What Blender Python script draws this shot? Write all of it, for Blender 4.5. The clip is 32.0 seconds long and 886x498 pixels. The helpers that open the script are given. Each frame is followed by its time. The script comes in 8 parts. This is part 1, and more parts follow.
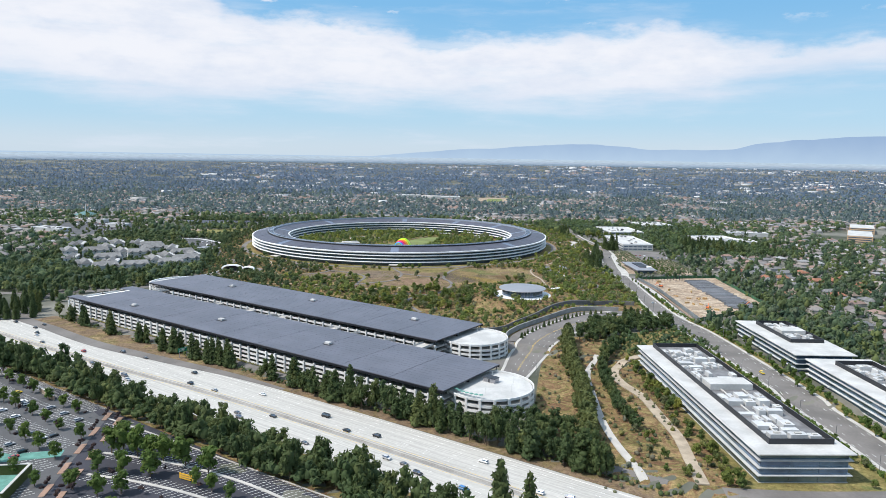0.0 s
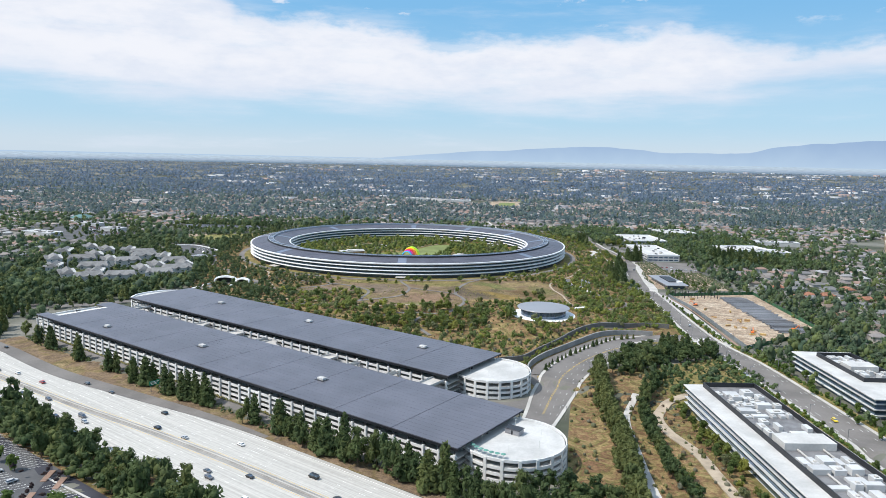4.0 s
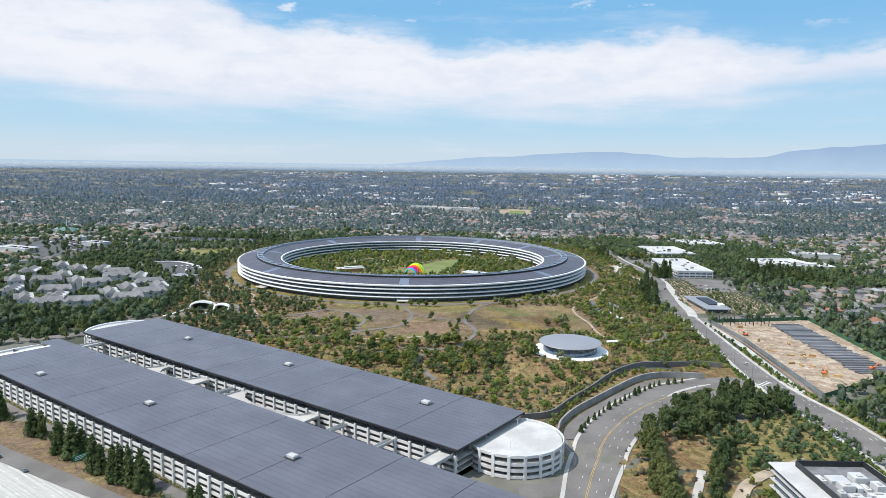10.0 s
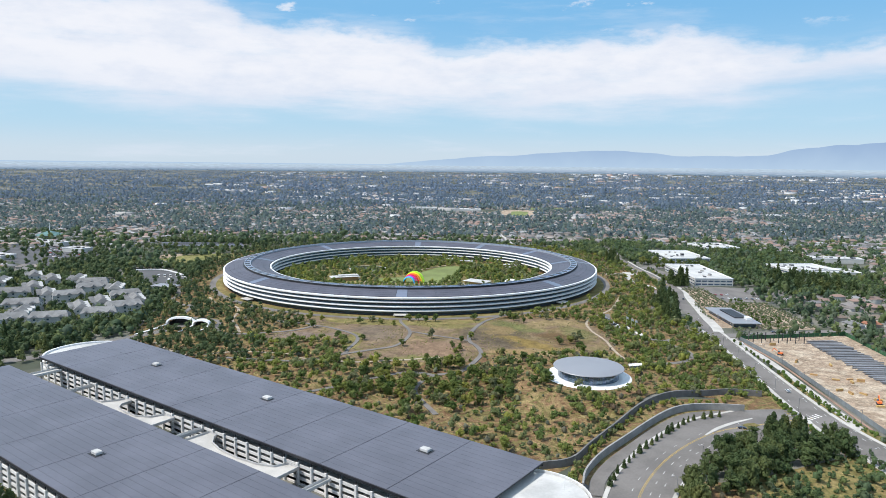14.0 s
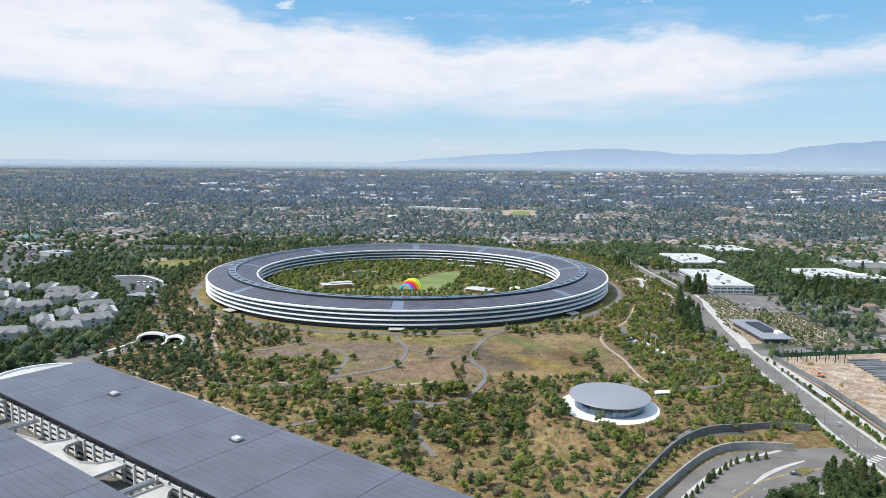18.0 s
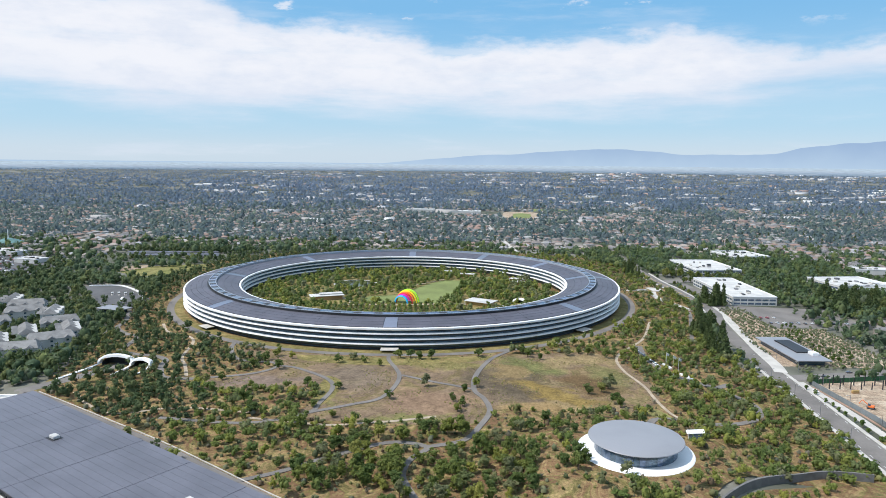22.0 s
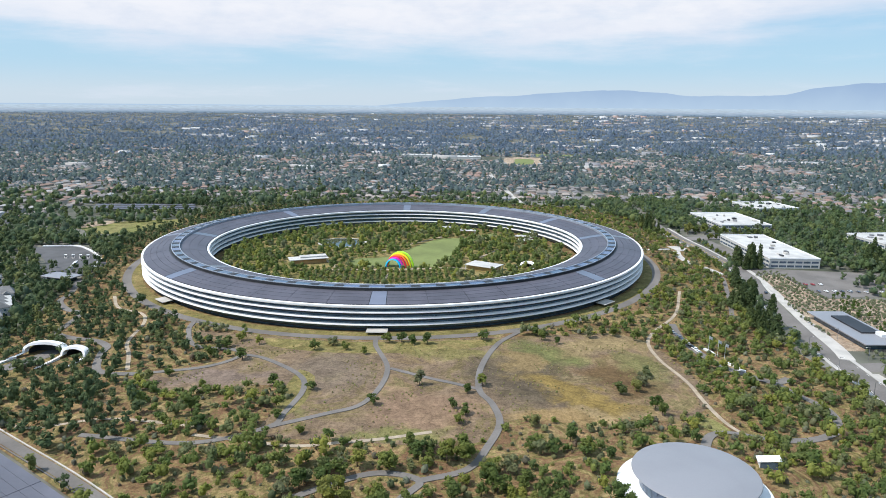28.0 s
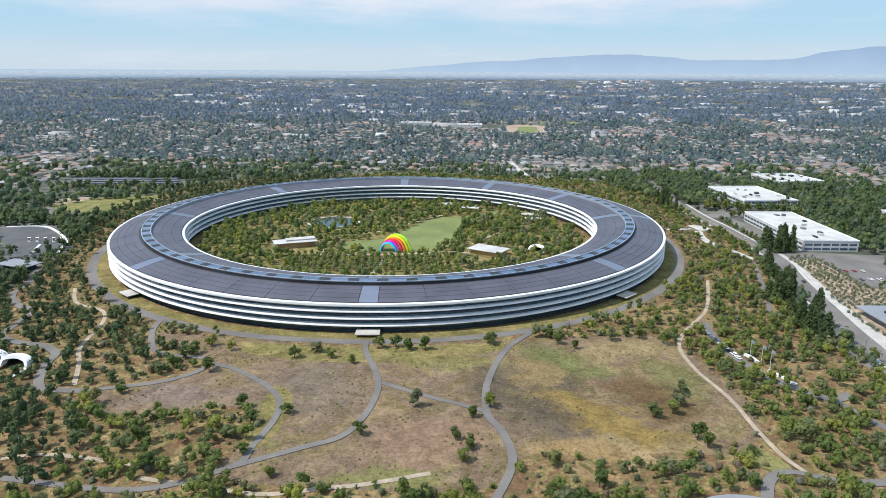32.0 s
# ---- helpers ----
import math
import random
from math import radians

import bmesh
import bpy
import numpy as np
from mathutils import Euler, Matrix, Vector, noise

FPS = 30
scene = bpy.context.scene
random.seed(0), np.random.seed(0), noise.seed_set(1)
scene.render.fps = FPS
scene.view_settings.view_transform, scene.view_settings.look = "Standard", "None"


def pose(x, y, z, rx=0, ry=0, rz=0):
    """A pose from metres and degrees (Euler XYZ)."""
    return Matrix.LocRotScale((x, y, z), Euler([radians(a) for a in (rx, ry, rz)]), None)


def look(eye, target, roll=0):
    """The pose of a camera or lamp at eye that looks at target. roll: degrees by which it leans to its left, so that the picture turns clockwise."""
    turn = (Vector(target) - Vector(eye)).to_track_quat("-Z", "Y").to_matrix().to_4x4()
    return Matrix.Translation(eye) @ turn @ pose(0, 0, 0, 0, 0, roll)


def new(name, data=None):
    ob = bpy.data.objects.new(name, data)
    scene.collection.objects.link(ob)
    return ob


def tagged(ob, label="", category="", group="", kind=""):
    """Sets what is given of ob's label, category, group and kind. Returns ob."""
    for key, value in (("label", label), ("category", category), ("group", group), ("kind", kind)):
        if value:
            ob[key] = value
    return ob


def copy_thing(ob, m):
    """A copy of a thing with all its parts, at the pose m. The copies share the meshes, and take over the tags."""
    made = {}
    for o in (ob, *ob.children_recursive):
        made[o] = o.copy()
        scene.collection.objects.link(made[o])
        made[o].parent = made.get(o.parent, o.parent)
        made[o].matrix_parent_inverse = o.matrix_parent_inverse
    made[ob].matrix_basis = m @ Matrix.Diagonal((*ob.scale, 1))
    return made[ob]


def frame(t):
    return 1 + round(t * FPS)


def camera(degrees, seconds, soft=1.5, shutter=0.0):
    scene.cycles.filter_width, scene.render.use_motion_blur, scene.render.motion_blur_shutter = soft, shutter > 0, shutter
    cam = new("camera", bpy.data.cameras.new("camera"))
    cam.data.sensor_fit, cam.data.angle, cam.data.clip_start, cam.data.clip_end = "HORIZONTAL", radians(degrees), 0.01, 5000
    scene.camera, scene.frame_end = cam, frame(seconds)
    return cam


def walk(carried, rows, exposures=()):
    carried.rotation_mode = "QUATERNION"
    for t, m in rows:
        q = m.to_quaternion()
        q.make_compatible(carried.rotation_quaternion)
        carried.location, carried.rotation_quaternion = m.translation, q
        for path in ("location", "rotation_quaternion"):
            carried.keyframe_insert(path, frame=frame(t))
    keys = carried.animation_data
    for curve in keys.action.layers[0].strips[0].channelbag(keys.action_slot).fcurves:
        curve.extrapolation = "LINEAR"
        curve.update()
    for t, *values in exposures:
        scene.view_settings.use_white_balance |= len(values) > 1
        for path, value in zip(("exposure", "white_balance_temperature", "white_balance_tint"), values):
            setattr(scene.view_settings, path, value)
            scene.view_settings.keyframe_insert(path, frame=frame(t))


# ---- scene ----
import itertools

cam = camera(66.2, 32.0, soft=0.85)
PATH = [
    (0, (83.66, -1085.40, 141.36), (74.98, -490.87, 61.06), 0.84),
    (1, (82.71, -1066.26, 142.07), (72.62, -471.82, 61.25), 0.97),
    (2, (81.62, -1048.35, 142.70), (69.12, -454.00, 61.56), 1.07),
    (3, (80.52, -1031.63, 143.10), (66.47, -437.15, 63.14), 1.13),
    (3.5, (80.12, -1023.64, 143.19), (64.51, -429.13, 63.74), 1.16),
    (5.5, (79.11, -992.54, 143.19), (58.69, -397.83, 66.33), 1.18),
    (6, (78.88, -984.48, 143.19), (57.44, -389.73, 67.01), 1.17),
    (7, (78.16, -968.22, 143.35), (55.78, -373.34, 68.34), 1.10),
    (8, (77.56, -951.99, 143.65), (54.54, -357.08, 69.17), 1.01),
    (9, (77.17, -935.94, 144.09), (53.66, -341.02, 69.85), 0.91),
    (10, (76.92, -919.43, 144.33), (53.09, -324.46, 70.55), 0.78),
    (11, (76.30, -903.53, 144.83), (52.30, -308.56, 71.06), 0.69),
    (12, (75.10, -888.62, 145.47), (51.78, -293.65, 71.51), 0.63),
    (13, (73.92, -874.20, 146.07), (51.18, -279.23, 72.01), 0.59),
    (14, (73.44, -859.52, 146.24), (49.68, -264.62, 71.82), 0.59),
    (14.5, (73.13, -852.11, 146.27), (49.28, -257.24, 71.68), 0.58),
    (16.5, (71.75, -822.44, 146.48), (48.21, -227.58, 71.69), 0.55),
    (17, (71.41, -815.26, 146.57), (47.95, -220.46, 71.32), 0.54),
    (18, (70.77, -801.13, 146.93), (47.49, -206.40, 71.06), 0.53),
    (19, (70.36, -786.75, 147.52), (47.65, -191.88, 72.61), 0.53),
    (20, (69.83, -772.73, 147.94), (47.07, -178.00, 71.94), 0.56),
    (21, (69.29, -758.02, 148.11), (46.51, -163.25, 72.37), 0.58),
    (22, (68.83, -742.43, 148.03), (46.85, -147.60, 72.53), 0.55),
    (23, (68.75, -726.56, 147.95), (46.90, -132.90, 63.73), 0.51),
    (24, (68.49, -711.51, 148.13), (47.04, -119.40, 53.58), 0.47),
    (25, (67.98, -696.18, 148.23), (47.28, -105.53, 44.75), 0.42),
    (25.5, (67.70, -688.58, 148.25), (47.26, -98.52, 41.42), 0.41),
    (27.5, (66.33, -658.69, 148.12), (46.69, -71.28, 27.41), 0.43),
    (28, (65.86, -651.12, 148.04), (46.15, -64.48, 23.68), 0.42),
    (29, (65.08, -635.61, 147.91), (46.23, -50.39, 16.92), 0.41),
    (30, (64.42, -620.42, 147.86), (45.94, -36.71, 10.23), 0.38),
    (31, (64.10, -605.52, 147.97), (44.92, -23.57, 3.17), 0.34),
    (32, (63.78, -590.79, 148.23), (44.16, -10.89, -4.53), 0.29),
]
walk(cam, [(t, look(eye, target, roll)) for t, eye, target, roll in PATH])

# ---- light: high sun from the west, bright sky with a broad band of cloud ----
SUN_FROM = Vector((-0.92, -0.28, 1.35)).normalized()
sun = new("sun", bpy.data.lights.new("sun", "SUN"))
sun.data.energy, sun.data.angle, sun.data.color = 5.0, radians(0.6), (1.0, 0.955, 0.9)
sun.matrix_world = look((0, 0, 400), Vector((0, 0, 400)) - SUN_FROM)
scene.view_settings.exposure = 0.0


def make_world():
    w = bpy.data.worlds.new("sky")
    scene.world = w
    w.use_nodes = True
    nt = w.node_tree
    n, k = nt.nodes, nt.links
    n.clear()

    def node(kind, **at):
        q = n.new(kind)
        for a, b in at.items():
            setattr(q, a, b)
        return q

    def math_(op, a, b=None, c=None, clamp=False):
        q = node("ShaderNodeMath", operation=op, use_clamp=clamp)
        for i, v in enumerate((a, b, c)):
            if v is None:
                continue
            if isinstance(v, (int, float)):
                q.inputs[i].default_value = v
            else:
                k.new(v, q.inputs[i])
        return q.outputs[0]

    def ramp(v, a, b, lo=0.0, hi=1.0):
        q = node("ShaderNodeMapRange", interpolation_type="SMOOTHSTEP")
        k.new(v, q.inputs[0])
        for i, x in enumerate((a, b, lo, hi)):
            q.inputs[i + 1].default_value = x
        return q.outputs[0]

    def mix(f, a, b):
        q = node("ShaderNodeMix", data_type="RGBA")
        for i, v in ((0, f), (6, a), (7, b)):
            if isinstance(v, (tuple, float)):
                q.inputs[i].default_value = v
            else:
                k.new(v, q.inputs[i])
        return q.outputs[2]

    out = node("ShaderNodeOutputWorld")
    bg = node("ShaderNodeBackground")
    bg.inputs[1].default_value = 0.15
    sky = node("ShaderNodeTexSky", sky_type="NISHITA", sun_disc=False)
    sky.sun_elevation = math.asin(SUN_FROM.z)
    sky.sun_rotation = math.atan2(SUN_FROM.x, SUN_FROM.y)
    sky.air_density, sky.dust_density, sky.ozone_density = 1.0, 1.2, 1.5
    co = node("ShaderNodeTexCoord")
    sep = node("ShaderNodeSeparateXYZ")
    k.new(co.outputs["Generated"], sep.inputs[0])
    az = math_("ARCTAN2", sep.outputs[0], sep.outputs[1])
    el = math_("ARCSINE", sep.outputs[2])
    def fbm(sx, sy, seed, detail, rough):
        c = node("ShaderNodeCombineXYZ")
        k.new(math_("MULTIPLY", az, sx), c.inputs[0])
        k.new(math_("MULTIPLY", el, sy), c.inputs[1])
        c.inputs[2].default_value = seed
        q = node("ShaderNodeTexNoise", noise_dimensions="3D")
        k.new(c.outputs[0], q.inputs["Vector"])
        q.inputs["Scale"].default_value = 1.0
        q.inputs["Detail"].default_value, q.inputs["Roughness"].default_value = detail, rough
        return q.outputs[0]
    def profile(points):
        """A height that follows the azimuth (radians), through a few points."""
        q = node("ShaderNodeValToRGB")
        e = q.color_ramp.elements
        while len(e) < len(points):
            e.new(0.5)
        for i, (x, h) in enumerate(points):
            e[i].position, e[i].color = (x + 1.0) / 2.0, (h / 0.4, h / 0.4, h / 0.4, 1)
        k.new(math_("MULTIPLY_ADD", az, 0.5, 0.5, True), q.inputs[0])
        return math_("MULTIPLY", q.outputs[0], 0.4)

    big = fbm(4.0, 12.0, 4.3, 8.0, 0.58)
    wisp = fbm(6.0, 36.0, 9.1, 9.0, 0.62)
    puff = fbm(17.0, 42.0, 3.7, 8.0, 0.6)
    # the main bank between a ragged lower and upper rim
    top = profile([(-0.9, 0.21), (-0.6, 0.2), (-0.38, 0.217), (-0.343, 0.202), (-0.322, 0.185), (-0.269, 0.182), (-0.191, 0.187), (-0.112, 0.177), (-0.04, 0.154), (0.009, 0.164), (0.129, 0.168), (0.301, 0.176), (0.385, 0.152), (0.45, 0.138), (0.52, 0.147), (0.9, 0.17)])
    low = profile([(-0.9, 0.085), (-0.55, 0.084), (-0.52, 0.073), (-0.447, 0.067), (-0.3, 0.066), (-0.19, 0.069), (-0.04, 0.073), (0.13, 0.072), (0.25, 0.069), (0.356, 0.081), (0.389, 0.096), (0.453, 0.11), (0.52, 0.114), (0.9, 0.1)])
    rim = math_("ADD", math_("MULTIPLY", math_("SUBTRACT", puff, 0.5), 0.055), math_("MULTIPLY", math_("SUBTRACT", big, 0.5), 0.03))
    rise = ramp(math_("ADD", math_("SUBTRACT", el, low), math_("MULTIPLY", math_("SUBTRACT", wisp, 0.5), 0.07)), -0.022, 0.034)
    fall = ramp(math_("ADD", math_("SUBTRACT", el, top), rim), -0.012, 0.014, 1.0, 0.0)
    bank = math_("MULTIPLY", rise, fall)
    bank = math_("MULTIPLY", bank, ramp(wisp, 0.22, 0.5, 0.78, 1.0))
    # thin veils over and under it, and small scraps above
    veil = math_("MULTIPLY", ramp(math_("SUBTRACT", el, top), -0.01, 0.04, 0.55, 0.0), ramp(wisp, 0.42, 0.66))
    veil = math_("MULTIPLY", veil, ramp(el, 0.07, 0.12))
    thin = math_("MULTIPLY", ramp(wisp, 0.5, 0.75), ramp(el, 0.0, 0.07, 0.4, 0.25))
    scrap = math_("MULTIPLY", ramp(puff, 0.6, 0.72), ramp(el, 0.17, 0.2, 0.0, 0.7))
    cover = math_("MAXIMUM", math_("MAXIMUM", bank, veil), math_("MAXIMUM", thin, scrap))
    tone = mix(ramp(math_("ADD", math_("MULTIPLY", big, 0.5), math_("MULTIPLY", puff, 0.5)), 0.36, 0.62), (4.95, 5.35, 6.15, 1), (5.9, 6.05, 6.5, 1))
    tone = mix(ramp(math_("SUBTRACT", el, low), 0.0, 0.06, 0.55, 0.0), tone, (4.65, 5.2, 6.1, 1))
    haze = mix(ramp(el, 0.005, 0.06), (4.2, 5.05, 5.85, 1), (3.05, 4.65, 5.95, 1))
    mid = mix(ramp(el, 0.05, 0.22), haze, (1.4, 3.4, 5.6, 1))
    high = mix(ramp(el, 0.24, 0.6), mid, (4.3, 5.7, 7.5, 1))
    blue = mix(0.9, sky.outputs[0], high)
    k.new(mix(cover, blue, tone), bg.inputs[0])
    k.new(bg.outputs[0], out.inputs[0])


make_world()


# ---- materials ----
def mat(name, col, rough=0.8, metal=0.0, var=0.18, scale=0.05, fine=1.5, bump=0.0, rnd=0.0, island=0.0, other=None, spec=0.4, through_leaf=0.0, streak=None):
    """A surface: base colour varied by broad and fine noise in world metres, by object or by island."""
    m = bpy.data.materials.new(name)
    m.use_nodes = True
    nt = m.node_tree
    b = nt.nodes["Principled BSDF"]
    b.inputs["Roughness"].default_value, b.inputs["Metallic"].default_value = rough, metal
    b.inputs["Specular IOR Level"].default_value = spec
    geo = nt.nodes.new("ShaderNodeNewGeometry")

    def noise_(s, d=4.0):
        q = nt.nodes.new("ShaderNodeTexNoise")
        q.inputs["Scale"].default_value, q.inputs["Detail"].default_value = s, d
        nt.links.new(geo.outputs["Position"], q.inputs["Vector"])
        return q.outputs[0]

    def mix(f, a, c):
        q = nt.nodes.new("ShaderNodeMix")
        q.data_type = "RGBA"
        for i, v in ((0, f), (6, a), (7, c)):
            if isinstance(v, (tuple, float)):
                q.inputs[i].default_value = v
            else:
                nt.links.new(v, q.inputs[i])
        return q.outputs[2]

    def stretch(v, a, c):
        q = nt.nodes.new("ShaderNodeMapRange")
        nt.links.new(v, q.inputs[0])
        q.inputs[1].default_value, q.inputs[2].default_value = a, c
        return q.outputs[0]

    def tint(c, s):
        return (min(1, c[0] * s), min(1, c[1] * s), min(1, c[2] * s), 1)

    c2 = other or col
    broad = noise_(scale)
    if streak:
        turn = nt.nodes.new("ShaderNodeMapping")
        turn.vector_type = "TEXTURE"
        turn.inputs["Rotation"].default_value = (0, 0, radians(streak[0]))
        turn.inputs["Scale"].default_value = (streak[1], streak[2], 1)
        nt.links.new(geo.outputs["Position"], turn.inputs["Vector"])
        q = nt.nodes.new("ShaderNodeTexNoise")
        q.inputs["Scale"].default_value, q.inputs["Detail"].default_value = 1.0, 5.0
        nt.links.new(turn.outputs[0], q.inputs["Vector"])
        broad = q.outputs[0]
    c = mix(stretch(broad, 0.38, 0.62), tint(col, 1 - var), tint(c2, 1 + var))
    f = noise_(fine, 6.0)
    hsv = nt.nodes.new("ShaderNodeHueSaturation")
    nt.links.new(c, hsv.inputs["Color"])
    val = stretch(f, 0.25, 0.75)
    q = nt.nodes.new("ShaderNodeMath")
    q.operation = "MULTIPLY_ADD"
    nt.links.new(val, q.inputs[0])
    q.inputs[1].default_value, q.inputs[2].default_value = 2 * var * 0.6, 1 - var * 0.6
    v = q.outputs[0]
    if rnd:
        q = nt.nodes.new("ShaderNodeMapRange")
        nt.links.new(nt.nodes.new("ShaderNodeObjectInfo").outputs["Random"], q.inputs[0])
        q.inputs[3].default_value, q.inputs[4].default_value = 0.5 - rnd * 0.08, 0.5 + rnd * 0.1
        nt.links.new(q.outputs[0], hsv.inputs["Hue"])
    for amount, source in ((rnd, "object"), (island, "island")):
        if amount:
            s = nt.nodes.new("ShaderNodeObjectInfo").outputs["Random"] if source == "object" else geo.outputs["Random Per Island"]
            q = nt.nodes.new("ShaderNodeMath")
            q.operation = "MULTIPLY_ADD"
            nt.links.new(s, q.inputs[0])
            q.inputs[1].default_value, q.inputs[2].default_value = 2 * amount, 1 - amount
            p = nt.nodes.new("ShaderNodeMath")
            p.operation = "MULTIPLY"
            nt.links.new(v, p.inputs[0])
            nt.links.new(q.outputs[0], p.inputs[1])
            v = p.outputs[0]
    nt.links.new(v, hsv.inputs["Value"])
    nt.links.new(hsv.outputs[0], b.inputs["Base Color"])
    if bump:
        bm_ = nt.nodes.new("ShaderNodeBump")
        bm_.inputs["Strength"].default_value, bm_.inputs["Distance"].default_value = 0.6, bump
        nt.links.new(f, bm_.inputs["Height"])
        nt.links.new(bm_.outputs[0], b.inputs["Normal"])
    if through_leaf:
        tr = nt.nodes.new("ShaderNodeBsdfTranslucent")
        nt.links.new(hsv.outputs[0], tr.inputs[0])
        ms = nt.nodes.new("ShaderNodeMixShader")
        ms.inputs[0].default_value = through_leaf
        nt.links.new(b.outputs[0], ms.inputs[1])
        nt.links.new(tr.outputs[0], ms.inputs[2])
        nt.links.new(ms.outputs[0], nt.nodes["Material Output"].inputs[0])
    return m


def palette(name, cols, rough=0.85, var=0.12):
    """A surface whose colour each island picks from a list."""
    m = mat(name, cols[0], rough, var=var, fine=0.8)
    nt = m.node_tree
    geo = next(n for n in nt.nodes if n.type == "NEW_GEOMETRY")
    hsv = next(n for n in nt.nodes if n.type == "HUE_SAT")
    r = nt.nodes.new("ShaderNodeValToRGB")
    r.color_ramp.interpolation = "CONSTANT"
    e = r.color_ramp.elements
    while len(e) < len(cols):
        e.new(0.5)
    for i, c in enumerate(cols):
        e[i].position, e[i].color = i / len(cols), (*c, 1)
    nt.links.new(geo.outputs["Random Per Island"], r.inputs[0])
    nt.links.new(r.outputs[0], hsv.inputs["Color"])
    return m


def leaves(name, cols, through_leaf=0.4, fine=0.9):
    """Foliage: each tree takes its green from a list, by chance; clumps and twigs vary about it."""
    m = mat(name, cols[0], 0.75, var=0.2, fine=fine, island=0.2, through_leaf=through_leaf, spec=0.25)
    nt = m.node_tree
    hsv = next(n for n in nt.nodes if n.type == "HUE_SAT")
    at = nt.nodes.new("ShaderNodeAttribute")
    at.attribute_name = "tone"
    q = nt.nodes.new("ShaderNodeMath")
    q.operation = "ADD"
    nt.links.new(at.outputs["Fac"], q.inputs[0])
    nt.links.new(nt.nodes.new("ShaderNodeObjectInfo").outputs["Random"], q.inputs[1])
    w = nt.nodes.new("ShaderNodeMath")
    w.operation = "FRACT"
    nt.links.new(q.outputs[0], w.inputs[0])
    r = nt.nodes.new("ShaderNodeValToRGB")
    e = r.color_ramp.elements
    while len(e) < len(cols):
        e.new(0.5)
    for i, c in enumerate(cols):
        e[i].position, e[i].color = i / (len(cols) - 1), (*c, 1)
    nt.links.new(w.outputs[0], r.inputs[0])
    nt.links.new(r.outputs[0], hsv.inputs["Color"])
    return m


def terrain(name, cols, scale, stains=()):
    """Open ground: a broad patchwork of colours with warped rims, broken up by fine grass and litter."""
    m = bpy.data.materials.new(name)
    m.use_nodes = True
    nt = m.node_tree
    b = nt.nodes["Principled BSDF"]
    b.inputs["Roughness"].default_value, b.inputs["Specular IOR Level"].default_value = 0.95, 0.1
    geo = nt.nodes.new("ShaderNodeNewGeometry")

    def noise_(s, d, r, w=0.0):
        q = nt.nodes.new("ShaderNodeTexNoise")
        for k, v in (("Scale", s), ("Detail", d), ("Roughness", r), ("Distortion", w)):
            q.inputs[k].default_value = v
        nt.links.new(geo.outputs["Position"], q.inputs["Vector"])
        return q.outputs[0]

    broad = noise_(scale, 9.0, 0.68, 0.8)
    ramp = nt.nodes.new("ShaderNodeValToRGB")
    e = ramp.color_ramp.elements
    while len(e) < len(cols):
        e.new(0.5)
    for i, c in enumerate(cols):
        e[i].position, e[i].color = 0.34 + 0.32 * i / (len(cols) - 1), (*c, 1)
    nt.links.new(broad, ramp.inputs[0])
    ground = ramp.outputs[0]
    if stains:
        warp = nt.nodes.new("ShaderNodeTexNoise")
        for k, v in (("Scale", 0.035), ("Detail", 7.0), ("Roughness", 0.65)):
            warp.inputs[k].default_value = v
        nt.links.new(geo.outputs["Position"], warp.inputs["Vector"])
        push = nt.nodes.new("ShaderNodeVectorMath")
        push.operation = "MULTIPLY_ADD"
        nt.links.new(warp.outputs["Color"], push.inputs[0])
        push.inputs[1].default_value = (60, 60, 0)
        nt.links.new(geo.outputs["Position"], push.inputs[2])
    for x, y, rx, ry, turn, col, most in stains:
        mp = nt.nodes.new("ShaderNodeMapping")
        mp.vector_type = "TEXTURE"
        mp.inputs["Location"].default_value = (x + 30, y + 30, 0)
        mp.inputs["Rotation"].default_value = (0, 0, radians(turn))
        mp.inputs["Scale"].default_value = (rx, ry, 1e4)
        nt.links.new(push.outputs[0], mp.inputs["Vector"])
        ln = nt.nodes.new("ShaderNodeVectorMath")
        ln.operation = "LENGTH"
        nt.links.new(mp.outputs[0], ln.inputs[0])
        fa = nt.nodes.new("ShaderNodeMapRange")
        fa.interpolation_type = "SMOOTHSTEP"
        nt.links.new(ln.outputs["Value"], fa.inputs[0])
        for i, v in enumerate((0.45, 1.15, most, 0.0)):
            fa.inputs[i + 1].default_value = v
        mx = nt.nodes.new("ShaderNodeMix")
        mx.data_type = "RGBA"
        nt.links.new(fa.outputs[0], mx.inputs[0])
        nt.links.new(ground, mx.inputs[6])
        mx.inputs[7].default_value = (*col, 1)
        ground = mx.outputs[2]
    fine = noise_(0.7, 12.0, 0.78)
    mr = nt.nodes.new("ShaderNodeMapRange")
    nt.links.new(fine, mr.inputs[0])
    for i, v in enumerate((0.3, 0.7, 0.45, 1.5)):
        mr.inputs[i + 1].default_value = v
    tuft = noise_(0.13, 6.0, 0.7, 0.5)
    mt = nt.nodes.new("ShaderNodeMapRange")
    nt.links.new(tuft, mt.inputs[0])
    for i, v in enumerate((0.33, 0.67, 0.66, 1.34)):
        mt.inputs[i + 1].default_value = v
    both = nt.nodes.new("ShaderNodeMath")
    both.operation = "MULTIPLY"
    nt.links.new(mr.outputs[0], both.inputs[0])
    nt.links.new(mt.outputs[0], both.inputs[1])
    hsv = nt.nodes.new("ShaderNodeHueSaturation")
    nt.links.new(ground, hsv.inputs["Color"])
    nt.links.new(both.outputs[0], hsv.inputs["Value"])
    nt.links.new(hsv.outputs[0], b.inputs["Base Color"])
    bp = nt.nodes.new("ShaderNodeBump")
    bp.inputs["Strength"].default_value, bp.inputs["Distance"].default_value = 0.7, 0.25
